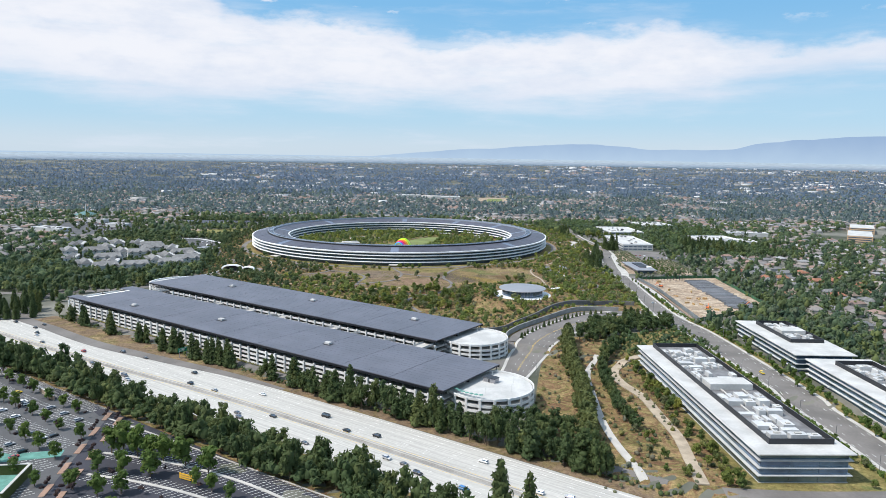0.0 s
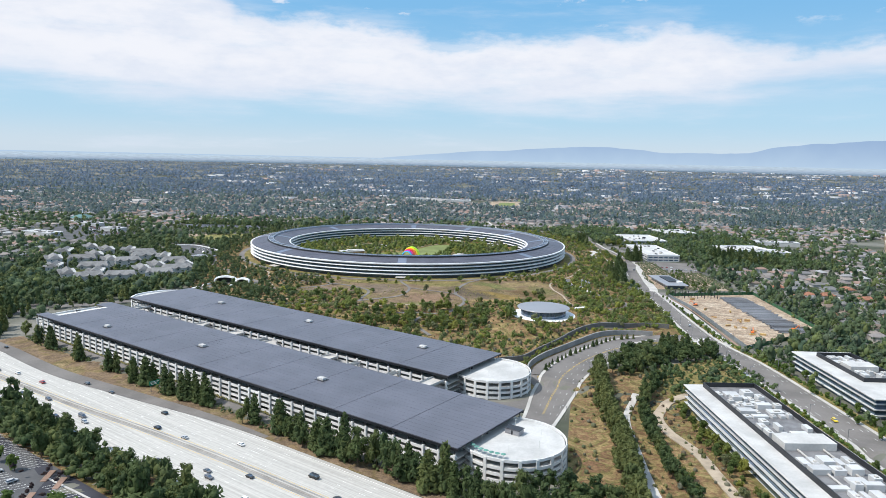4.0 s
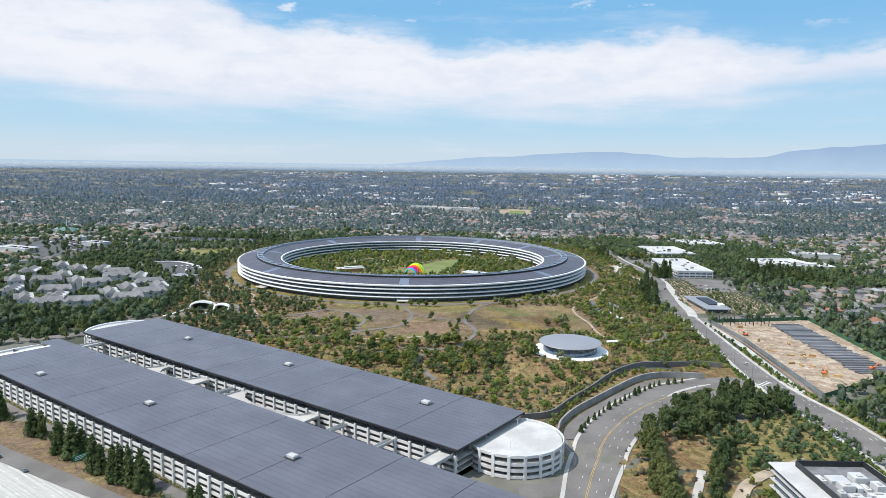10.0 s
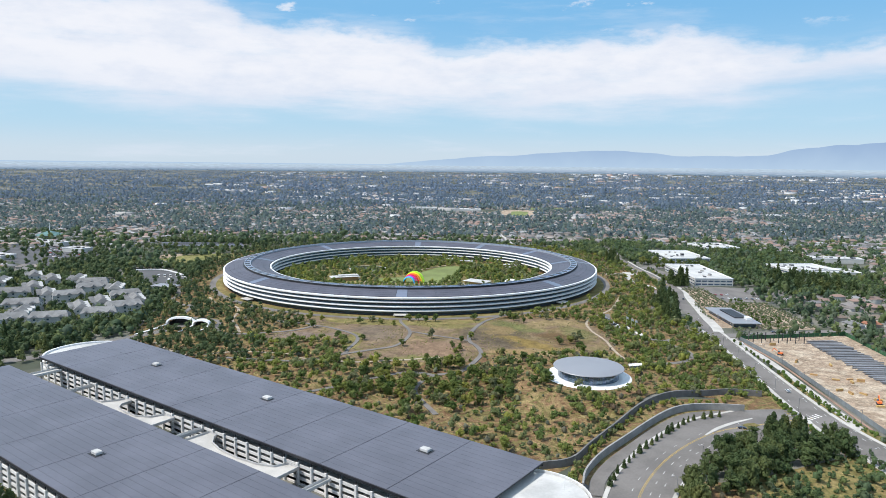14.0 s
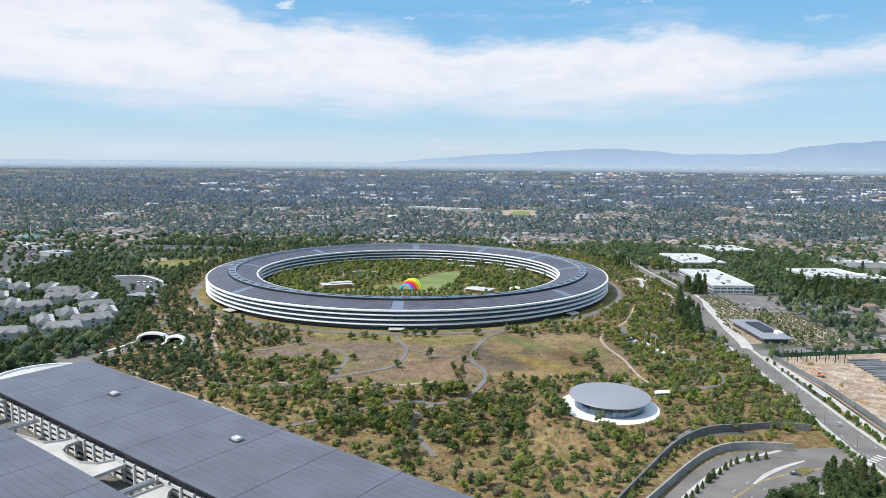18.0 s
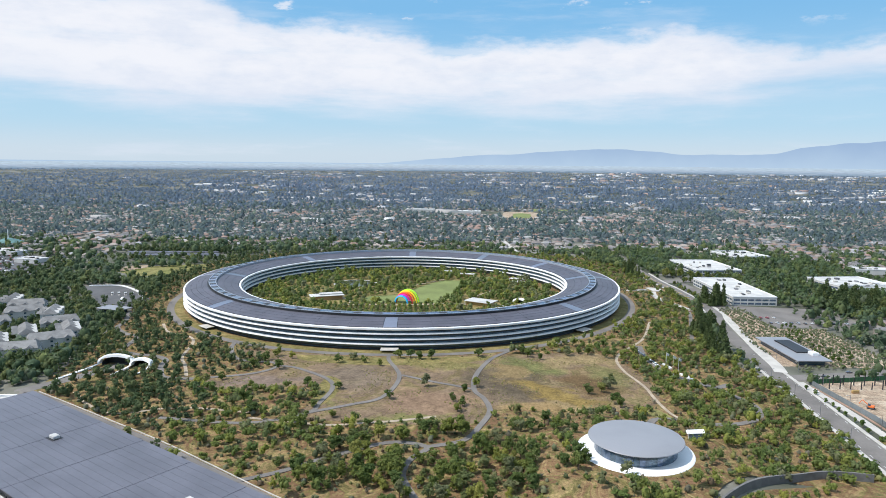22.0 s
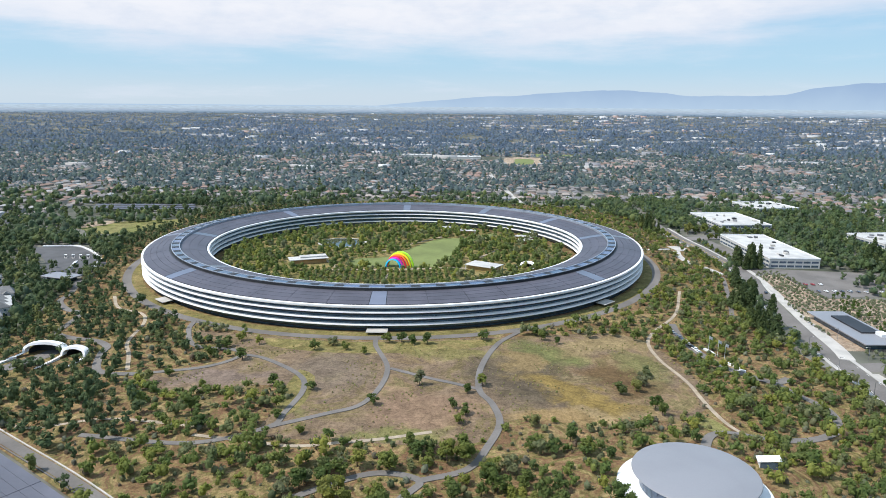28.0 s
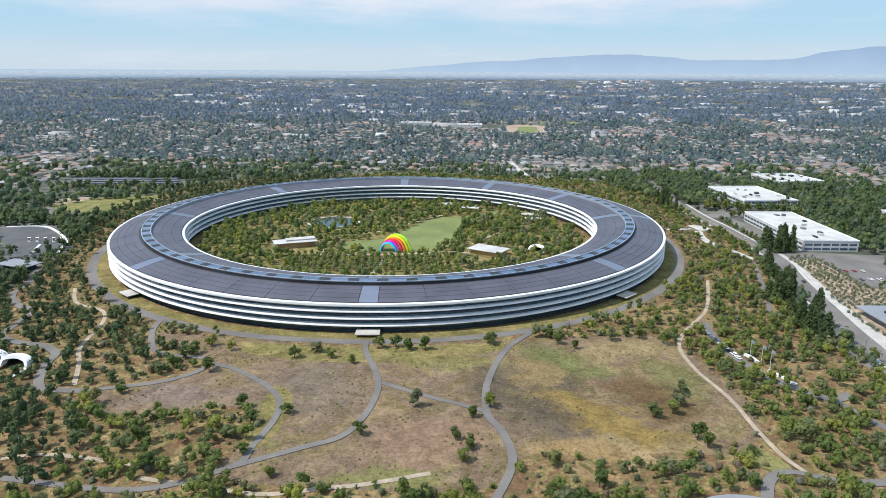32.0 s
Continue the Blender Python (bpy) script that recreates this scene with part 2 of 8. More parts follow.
    nt.links.new(fine, bp.inputs["Height"])
    nt.links.new(bp.outputs[0], b.inputs["Normal"])
    return m


M = dict(
    soil=mat("suburban_soil", (0.075, 0.085, 0.055), 0.95, var=0.3, scale=0.012, fine=0.09, other=(0.13, 0.125, 0.105)),
    mulch=terrain("bark_mulch", [(0.085, 0.08, 0.034), (0.2, 0.15, 0.07), (0.145, 0.078, 0.048), (0.125, 0.112, 0.042), (0.24, 0.175, 0.085), (0.16, 0.092, 0.053), (0.15, 0.128, 0.05), (0.27, 0.205, 0.105)], 0.045),
    dry=terrain("dry_meadow", [(0.113, 0.087, 0.063), (0.165, 0.117, 0.078), (0.144, 0.113, 0.054), (0.187, 0.135, 0.087), (0.152, 0.109, 0.074), (0.209, 0.148, 0.083), (0.139, 0.117, 0.054), (0.252, 0.187, 0.104)], 0.022, [
        (100, -300, 34, 46, 20, (0.088, 0.070, 0.049), 0.9), (124, -322, 40, 13, -40, (0.207, 0.145, 0.048), 0.9), (112, -262, 14, 24, 15, (0.110, 0.123, 0.044), 0.75), (122, -262, 12, 18, 25, (0.114, 0.123, 0.044), 0.7),
        (150, -244, 40, 16, 30, (0.238, 0.180, 0.092), 0.85), (168, -278, 14, 26, 0, (0.132, 0.128, 0.051), 0.75), (150, -296, 20, 34, 15, (0.110, 0.070, 0.035), 0.9), (97, -276, 14, 22, 10, (0.220, 0.158, 0.075), 0.8), (112, -350, 34, 12, 10, (0.238, 0.163, 0.075), 0.85), (142, -350, 28, 12, -20, (0.246, 0.185, 0.097), 0.8), (-66, -312, 40, 14, 12, (0.163, 0.123, 0.099), 0.9),
        (-6, -300, 24, 36, 10, (0.150, 0.116, 0.086), 0.9), (45, -345, 34, 26, -20, (0.198, 0.132, 0.088), 0.9), (34, -374, 34, 7, 15, (0.158, 0.158, 0.055), 0.75), (-88, -268, 20, 12, 0, (0.123, 0.119, 0.048), 0.8), (55, -268, 34, 14, 10, (0.176, 0.154, 0.060), 0.85), (-18, -335, 6, 30, 5, (0.132, 0.132, 0.048), 0.7)]),
    drygreen=terrain("greenish_meadow", [(0.105, 0.112, 0.042), (0.19, 0.155, 0.06), (0.15, 0.135, 0.052), (0.235, 0.18, 0.08), (0.16, 0.145, 0.056)], 0.05),
    sportsgrass=terrain("yellowed_sports_grass", [(0.12, 0.135, 0.045), (0.17, 0.17, 0.06), (0.2, 0.18, 0.075), (0.15, 0.155, 0.055)], 0.03),
    lawn=mat("mown_lawn", (0.15, 0.178, 0.058), 0.95, var=0.15, scale=0.03, fine=0.6),
    asphalt=mat("grey_asphalt", (0.15, 0.138, 0.128), 0.9, var=0.14, scale=0.05, fine=0.8),
    newasphalt=mat("dark_asphalt", (0.036, 0.036, 0.046), 0.85, var=0.16, scale=0.05, fine=1.0),
    freeway=mat("pale_concrete_road", (0.41, 0.395, 0.365), 0.85, var=0.13, scale=0.03, fine=0.4, streak=(-34, 90, 0.9)),
    concrete=mat("pale_concrete", (0.42, 0.4, 0.37), 0.8, var=0.1, scale=0.1, fine=1.5),
    worn=mat("oil_stained_concrete", (0.25, 0.24, 0.225), 0.85, var=0.15, scale=0.05, fine=0.5),
    gravel=mat("pale_gravel", (0.34, 0.28, 0.21), 0.95, var=0.15, scale=0.2, fine=2.0),
    paint=mat("white_road_paint", (0.75, 0.75, 0.72), 0.7, var=0.15, scale=0.5, fine=3.0),
    yellow=mat("yellow_road_paint", (0.6, 0.4, 0.06), 0.7, var=0.15, scale=0.5, fine=3.0),
    white=mat("white_panel", (0.72, 0.725, 0.73), 0.45, var=0.04, scale=0.1, fine=1.0),
    plantwhite=mat("white_rooftop_metal", (0.46, 0.46, 0.455), 0.5, var=0.06, scale=0.2, rnd=0.12),
    whiteroof=mat("white_roof_membrane", (0.45, 0.443, 0.425), 0.7, var=0.12, scale=0.08, fine=0.8),
    pv=mat("solar_panel_blue_grey", (0.105, 0.105, 0.126), 0.4, var=0.1, scale=0.05, fine=0.6, rnd=0.03, spec=0.36),
    pvring=mat("solar_panel_dark_grey", (0.075, 0.072, 0.09), 0.45, var=0.12, scale=0.05, fine=0.6, rnd=0.05, spec=0.4),
    rim=mat("pale_blue_metal", (0.36, 0.4, 0.46), 0.4, metal=0.4, var=0.05),
    pierwhite=mat("painted_white_concrete", (0.64, 0.635, 0.615), 0.7, var=0.07, scale=0.15, fine=1.2, rnd=0.08),
    # steel, and the near-black that imitates shade in garage cores and tunnels
    dark=mat("dark_steel_and_shade", (0.035, 0.037, 0.042), 0.5, metal=0.3),
    # both glasses carry the blue of reflected sky in their base colour
    glass=mat("sky_tinted_dark_glass", (0.1, 0.15, 0.205), 0.1, metal=0.45, var=0.2, scale=0.3, fine=0.6, spec=0.9, rnd=0.2),
    skyglass=mat("sky_tinted_office_glass", (0.14, 0.21, 0.27), 0.08, metal=0.6, var=0.25, scale=0.08, fine=0.4, spec=0.9, rnd=0.25),
    ridge=mat("blue_ridge_glass", (0.085, 0.125, 0.19), 0.22, var=0.1, spec=0.6, rnd=0.2),
    skylight=mat("pale_skylight_glass", (0.115, 0.135, 0.175), 0.3, var=0.1, spec=0.6, rnd=0.2),
    disc=mat("grey_carbon_roof", (0.26, 0.262, 0.28), 0.42, var=0.04, metal=0.2),
    beamgrey=mat("grey_plant_deck", (0.16, 0.16, 0.165), 0.8, var=0.2, scale=0.2),
    trunk=mat("bark", (0.12, 0.085, 0.06), 0.95, fine=4.0),
    oak=leaves("oak_leaves", [(0.085, 0.13, 0.034), (0.155, 0.19, 0.052), (0.1, 0.146, 0.046), (0.21, 0.235, 0.058), (0.12, 0.162, 0.042), (0.185, 0.195, 0.105), (0.27, 0.275, 0.058), (0.13, 0.17, 0.047), (0.09, 0.136, 0.042)], 0.5),
    woods=leaves("young_tree_leaves", [(0.102, 0.152, 0.043), (0.177, 0.214, 0.064), (0.118, 0.171, 0.051), (0.225, 0.251, 0.068), (0.131, 0.18, 0.047), (0.294, 0.3, 0.066), (0.155, 0.198, 0.06), (0.203, 0.214, 0.112), (0.112, 0.163, 0.048)], 0.5),
    redwood=leaves("dark_evergreen_leaves", [(0.055, 0.089, 0.034), (0.09, 0.122, 0.043), (0.066, 0.1, 0.041), (0.13, 0.154, 0.052), (0.06, 0.095, 0.04)], 0.4),
    hedge=leaves("olive_hedge_leaves", [(0.1, 0.122, 0.042), (0.13, 0.145, 0.048), (0.09, 0.116, 0.042)], 0.35),
    street=leaves("street_tree_leaves", [(0.09, 0.148, 0.036), (0.125, 0.18, 0.042), (0.08, 0.13, 0.036)], 0.45),
    # ordinary greens with distance haze tinted into the leaf colour
    far=leaves("haze_tinted_suburban_leaves", [(0.064, 0.101, 0.11), (0.11, 0.151, 0.146), (0.076, 0.118, 0.129), (0.148, 0.188, 0.148), (0.067, 0.105, 0.125), (0.121, 0.157, 0.17)], fine=0.3),
    town=leaves("suburban_leaves", [(0.064, 0.103, 0.055), (0.11, 0.152, 0.073), (0.077, 0.121, 0.064), (0.165, 0.198, 0.07), (0.066, 0.11, 0.07), (0.132, 0.16, 0.099)], fine=0.5),
    tuft=leaves("yellow_grass_tufts", [(0.24, 0.22, 0.07), (0.3, 0.24, 0.11), (0.18, 0.2, 0.06), (0.22, 0.18, 0.09)], 0.2),
    # three further leaf palettes with more haze blue painted into the colour
    blueoak=leaves("haze_blue_leaves", [(0.082, 0.125, 0.182), (0.135, 0.18, 0.228), (0.1, 0.146, 0.21), (0.157, 0.203, 0.234), (0.089, 0.132, 0.196)], fine=0.2),
    paleoak=leaves("haze_pale_leaves", [(0.14, 0.195, 0.265), (0.18, 0.235, 0.3), (0.155, 0.212, 0.285), (0.2, 0.25, 0.305)], fine=0.1),
    eucalypt=leaves("haze_deep_leaves", [(0.106, 0.155, 0.23), (0.157, 0.211, 0.293), (0.127, 0.179, 0.264), (0.185, 0.235, 0.308), (0.115, 0.165, 0.241)], fine=0.1),
    pine=leaves("pine_wood_leaves", [(0.061, 0.097, 0.042), (0.094, 0.13, 0.053), (0.073, 0.11, 0.048), (0.132, 0.16, 0.064), (0.066, 0.103, 0.051), (0.176, 0.193, 0.066)], 0.4),
    garden=leaves("garden_tree_leaves", [(0.065, 0.11, 0.045), (0.105, 0.15, 0.055), (0.08, 0.125, 0.06), (0.15, 0.185, 0.065), (0.07, 0.115, 0.055), (0.11, 0.135, 0.075)], 0.4),
    olive=leaves("olive_leaves", [(0.13, 0.155, 0.085), (0.175, 0.195, 0.115), (0.15, 0.175, 0.09), (0.2, 0.215, 0.13)], 0.4),
    shrub=leaves("grey_green_shrub", [(0.095, 0.115, 0.06), (0.15, 0.145, 0.065), (0.08, 0.1, 0.045), (0.19, 0.18, 0.055), (0.13, 0.145, 0.105), (0.13, 0.09, 0.055)], 0.25),
    housewall=palette("house_walls", [(0.36, 0.33, 0.29), (0.45, 0.44, 0.42), (0.28, 0.25, 0.22), (0.38, 0.35, 0.32)]),
    houseroof=palette("house_roofs", [(0.15, 0.145, 0.145), (0.2, 0.18, 0.17), (0.25, 0.17, 0.14), (0.24, 0.235, 0.235), (0.17, 0.15, 0.14), (0.3, 0.3, 0.3), (0.2, 0.14, 0.115), (0.14, 0.14, 0.145), (0.3, 0.26, 0.23), (0.235, 0.155, 0.125), (0.23, 0.2, 0.18), (0.18, 0.165, 0.16)]),
    fargrey=palette("far_flat_roofs", [(0.42, 0.43, 0.45), (0.3, 0.3, 0.32), (0.56, 0.57, 0.58), (0.25, 0.26, 0.28), (0.36, 0.27, 0.24), (0.48, 0.49, 0.5), (0.36, 0.35, 0.34)]),
)


# ---- building blocks ----
def smooth(a, b, x):
    t = min(1.0, max(0.0, (x - a) / (b - a)))
    return t * t * (3 - 2 * t)


def ground_z(x, y):
    """Height of the ground: the ring's plateau, the meadow's rise, the theatre's knoll, the sunken freeway and garage
    yard, and far land tilted up to fit the camera's horizon.
    """
    v = 0.5592 * x + 0.829 * y
    z = 2.5 * smooth(345, 258, math.hypot(x, y))
    z += 5 * math.exp(-(((x - 20) / 160) ** 2) - ((y + 340) / 58) ** 2)
    z = max(z, 6 * smooth(80, 38, math.hypot(x - 154, y + 413)))
    g = smooth(-399, -406, v)
    z = z * (1 - g) - 3 * g * smooth(205, 135, x) - 2 * g * smooth(135, 205, x) * smooth(-540, -590, y)
    if y > 0:
        z += 90 * min(1.0, max(0.0, (math.hypot(x - 53, y + 840) - 2700) / 1940)) ** 1.35
    f = smooth(-552, -560.5, v) * smooth(-662, -648, v) * smooth(285, 215, x)
    return z * (1 - f) - 5 * f


def mesh_of(name, verts, faces, material, flat=True):
    me = bpy.data.meshes.new(name)
    me.from_pydata([tuple(v) for v in verts], [], [tuple(f) for f in faces])
    for q in material if isinstance(material, (list, tuple)) else [material]:
        me.materials.append(q)
    return me


def part(name, bm, material, parent, label=""):
    """Links a bmesh (or a ready mesh) as one mesh object under a thing or a part."""
    if isinstance(bm, bpy.types.Mesh):
        me = bm
    else:
        me = bpy.data.meshes.new(name)
        bm.to_mesh(me)
        bm.free()
        me.materials.append(material)
    ob = new(name, me)
    ob.parent = parent
    if label:
        ob["label"] = label
    return ob


def thing(name, m, label, category, group="", kind=""):
    ob = new(name)
    ob.matrix_world = m
    return tagged(ob, label, category, group, kind)


def box(bm, x0, x1, y0, y1, z0, z1, bevel=0.0):
    g = bmesh.ops.create_cube(bm, size=1.0)["verts"]
    for v in g:
        v.co = Vector((x0 + (v.co.x + 0.5) * (x1 - x0), y0 + (v.co.y + 0.5) * (y1 - y0), z0 + (v.co.z + 0.5) * (z1 - z0)))
    if bevel:
        bmesh.ops.bevel(bm, geom=list({e for v in g for e in v.link_edges}), offset=bevel, segments=1, affect="EDGES")
    return bm


def boxed(x0, x1, y0, y1, z0, z1, bevel=0.0):
    return box(bmesh.new(), x0, x1, y0, y1, z0, z1, bevel)


def lathe(profile, a0=0.0, a1=360.0, n=144):
    """A closed profile of (radius, height) turned about z, over the whole circle or between two angles."""
    bm = bmesh.new()
    whole = abs(a1 - a0) >= 360
    count = n if whole else n + 1
    rows = []
    for i in range(count):
        a = radians(a0 + (a1 - a0) * i / n)
        rows.append([bm.verts.new((r * math.cos(a), r * math.sin(a), z)) for r, z in profile])
    k = len(profile)
    for i in range(n):
        p, q = rows[i], rows[(i + 1) % count]
        for j in range(k):
            vs = [p[j], q[j], q[(j + 1) % k], p[(j + 1) % k]]
            vs = list(dict.fromkeys(vs))
            bm.faces.new(vs)
    if not whole:
        bm.faces.new(rows[0])
        bm.faces.new(list(reversed(rows[-1])))
    bmesh.ops.recalc_face_normals(bm, faces=bm.faces)
    return bm


def shade(ob, angle=30):
    ob.data.shade_smooth()
    ob.data.set_sharp_from_angle(angle=radians(angle))
    return ob


def curve_points(pts, step=4.0):
    """A smooth line through points (with any further numbers, such as a width, carried along)."""
    p = [np.array(q, float) for q in pts]
    p = [2 * p[0] - p[1]] + p + [2 * p[-1] - p[-2]]
    out = []
    for i in range(1, len(p) - 2):
        n = max(1, int(np.linalg.norm((p[i + 1] - p[i])[:2]) / step))
        for s in range(n):
            t = s / n
            out.append(0.5 * (2 * p[i] + (p[i + 1] - p[i - 1]) * t + (2 * p[i - 1] - 5 * p[i] + 4 * p[i + 1] - p[i + 2]) * t * t
                              + (3 * p[i] - p[i - 1] - 3 * p[i + 1] + p[i + 2]) * t ** 3))
    out.append(p[-2])
    return out


def ribbon_mesh(pts, width, lift, material, across=2, step=4.0, side=0.0, z=None, thick=0.0):
    """A strip laid on the ground along a line; side shifts it sideways; thick gives it edges."""
    line = curve_points(pts, step)
    vs, fs = [], []
    k = across + 1
    for i, p in enumerate(line):
        d = line[min(i + 1, len(line) - 1)] - line[max(i - 1, 0)]
        d = d[:2] / max(1e-6, np.linalg.norm(d[:2]))
        w = p[2] if len(p) > 2 and width is None else width
        for j in range(k):
            s = side + w * (j / across - 0.5)
            x, y = p[0] + d[1] * s, p[1] - d[0] * s
            vs.append((x, y, (ground_z(x, y) if z is None else z) + lift))
    n = len(line)
    for i in range(n - 1):
        for j in range(across):
            a = i * k + j
            fs.append((a, a + 1, a + k + 1, a + k))
    if thick:
        m = len(vs)
        vs += [(x, y, zz - thick) for x, y, zz in vs]
        for i in range(n - 1):
            a, b = i * k, i * k + k - 1
            fs.append((a, a + k, a + k + m, a + m))
            fs.append((b, b + m, b + k + m, b + k))
        for a in (0, (n - 1) * k):
            fs.append((a, a + across, a + across + m, a + m))
    return mesh_of("strip", vs, fs, material)


def inside(x, y, poly):
    c = False
    for i in range(len(poly)):
        (x0, y0), (x1, y1) = poly[i - 1], poly[i]
        if (y0 > y) != (y1 > y) and x < (x1 - x0) * (y - y0) / (y1 - y0) + x0:
            c = not c
    return c


def patch_mesh(poly, lift, material, cell=4.0, smooth_line=True):
    """An area of ground inside an outline, draped over the ground."""
    if smooth_line:
        pts = curve_points(poly + [poly[0]], cell)[:-1]
    else:
        pts = []
        for i in range(len(poly)):
            a, b = np.array(poly[i], float), np.array(poly[(i + 1) % len(poly)], float)
            n = max(1, int(np.linalg.norm(b - a) / cell))
            pts += [a + (b - a) * s / n for s in range(n)]
    bm = bmesh.new()
    f = bm.faces.new([bm.verts.new((p[0], p[1], 0)) for p in pts])
    xs, ys = [p[0] for p in pts], [p[1] for p in pts]
    for axis, lo, hi in ((0, min(xs), max(xs)), (1, min(ys), max(ys))):
        for c in np.arange(lo + cell, hi, cell):
            co, no = [0, 0, 0], [0, 0, 0]
            co[axis], no[axis] = c, 1
            bmesh.ops.bisect_plane(bm, geom=bm.verts[:] + bm.edges[:] + bm.faces[:], plane_co=co, plane_no=no)
    for v in bm.verts:
        v.co.z = ground_z(v.co.x, v.co.y) + lift
    bmesh.ops.recalc_face_normals(bm, faces=bm.faces)
    if sum(q.normal.z for q in bm.faces) < 0:
        bmesh.ops.reverse_faces(bm, faces=bm.faces)
    me = bpy.data.meshes.new("patch")
    bm.to_mesh(me)
    bm.free()
    me.materials.append(material)
    return me


def setting(name, me, label="", category=""):
    return tagged(new(name, me), label, category, kind="structure")


def raw_mesh(name, verts, faces, material, mats=None):
    """A large mesh from arrays of triangles or quads."""
    me = bpy.data.meshes.new(name)
    nv, nf, k = len(verts), len(faces), faces.shape[1]
    me.vertices.add(nv)
    me.vertices.foreach_set("co", verts.astype(np.float32).ravel())
    me.loops.add(nf * k)
    me.loops.foreach_set("vertex_index", faces.astype(np.int32).ravel())
    me.polygons.add(nf)
    me.polygons.foreach_set("loop_start", np.arange(0, nf * k, k, dtype=np.int32))
    for q in material if isinstance(material, (list, tuple)) else [material]:
        me.materials.append(q)
    if mats is not None:
        me.polygons.foreach_set("material_index", mats.astype(np.int32))
    me.update(calc_edges=True)
    return me


def scatter(template, places, rng, tall=0.0):
    """Many copies of a template (verts, faces) at rows of x, y, z, size, stretched in height by chance."""
    v, f = template
    n = len(places)
    a = rng.uniform(0, 2 * math.pi, n)
    c, s = np.cos(a), np.sin(a)
    h = places[:, 3] * (1.08 + tall * rng.uniform(-1, 1, n))
    x = (v[None, :, 0] * c[:, None] - v[None, :, 1] * s[:, None]) * places[:, 3:4] + places[:, 0:1]
    y = (v[None, :, 0] * s[:, None] + v[None, :, 1] * c[:, None]) * places[:, 3:4] + places[:, 1:2]
    z = v[None, :, 2] * h[:, None] + places[:, 2:3]
    vs = np.stack([x, y, z], -1).reshape(-1, 3)
    fs = (f[None] + (np.arange(n) * len(v))[:, None, None]).reshape(-1, f.shape[1])
    return vs, fs


# ---- ground, backdrop ----
def spaced(lo, hi, fine_lo, fine_hi, step):
    a = list(np.arange(fine_lo, fine_hi + 0.1, step))
    d, x = step, fine_lo
    left = []
    while x > lo:
        d = min(d * 1.35, 160)
        x -= d
        left.append(max(x, lo))
    d, x = step, fine_hi
    right = []
    while x < hi:
        d = min(d * 1.35, 160)
        x += d
        right.append(min(x, hi))
    return left[::-1] + a + right


gx, gy = spaced(-4950, 4950, -420, 460, 6.0), spaced(-5700, 4200, -880, 320, 6.0)
PARK = [(-208, -330), (-200, -344), (-130, -391), (-50, -445), (50, -513), (110, -552), (164, -476), (204, -435), (276, -432), (281, -318), (271, -200), (308, -33), (302, 177),
        (247, 337), (-10, 410), (-264, 320), (-314, 105), (-259, -106), (-227, -242)]
gv = np.array([(x, y, ground_z(x, y) - (0.5 if inside(x, y, PARK) else 0.0)) for y in gy for x in gx])
gi = np.arange(len(gx) * len(gy)).reshape(len(gy), len(gx))
gf = np.stack([gi[:-1, :-1], gi[:-1, 1:], gi[1:, 1:], gi[1:, :-1]], -1).reshape(-1, 4)
setting("ground", raw_mesh("ground", gv, gf, M["soil"]), "dry suburban soil and grass reaching the horizon", "ground")


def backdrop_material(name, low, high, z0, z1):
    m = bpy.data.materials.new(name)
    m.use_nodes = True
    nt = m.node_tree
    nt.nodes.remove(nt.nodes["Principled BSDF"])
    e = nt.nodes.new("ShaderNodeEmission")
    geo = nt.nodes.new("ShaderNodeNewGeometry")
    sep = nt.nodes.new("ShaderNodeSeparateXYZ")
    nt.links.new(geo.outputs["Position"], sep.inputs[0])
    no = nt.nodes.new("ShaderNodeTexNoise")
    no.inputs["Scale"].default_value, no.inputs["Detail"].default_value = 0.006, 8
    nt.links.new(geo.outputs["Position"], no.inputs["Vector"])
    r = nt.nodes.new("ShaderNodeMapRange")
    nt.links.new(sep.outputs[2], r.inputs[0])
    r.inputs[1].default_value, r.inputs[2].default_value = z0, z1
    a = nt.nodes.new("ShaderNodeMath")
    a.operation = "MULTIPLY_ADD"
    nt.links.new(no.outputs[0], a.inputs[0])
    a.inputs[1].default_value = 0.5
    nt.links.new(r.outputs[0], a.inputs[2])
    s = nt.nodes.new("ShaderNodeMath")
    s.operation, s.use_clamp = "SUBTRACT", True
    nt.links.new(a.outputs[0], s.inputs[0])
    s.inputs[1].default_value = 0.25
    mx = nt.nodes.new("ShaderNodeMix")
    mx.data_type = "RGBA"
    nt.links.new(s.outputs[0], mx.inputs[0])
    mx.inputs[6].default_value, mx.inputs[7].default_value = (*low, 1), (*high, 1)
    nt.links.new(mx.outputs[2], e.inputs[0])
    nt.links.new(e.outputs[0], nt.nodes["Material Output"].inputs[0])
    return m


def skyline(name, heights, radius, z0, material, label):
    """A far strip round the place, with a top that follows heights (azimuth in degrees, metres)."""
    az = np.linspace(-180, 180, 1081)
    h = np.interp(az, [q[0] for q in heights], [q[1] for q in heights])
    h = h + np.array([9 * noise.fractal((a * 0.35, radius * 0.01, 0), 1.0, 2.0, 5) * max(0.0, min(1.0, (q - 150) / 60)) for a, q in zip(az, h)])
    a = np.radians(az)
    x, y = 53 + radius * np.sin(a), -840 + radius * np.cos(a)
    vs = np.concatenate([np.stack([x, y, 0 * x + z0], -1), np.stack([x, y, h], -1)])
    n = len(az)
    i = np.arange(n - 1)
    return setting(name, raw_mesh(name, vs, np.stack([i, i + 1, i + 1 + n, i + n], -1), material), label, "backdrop")


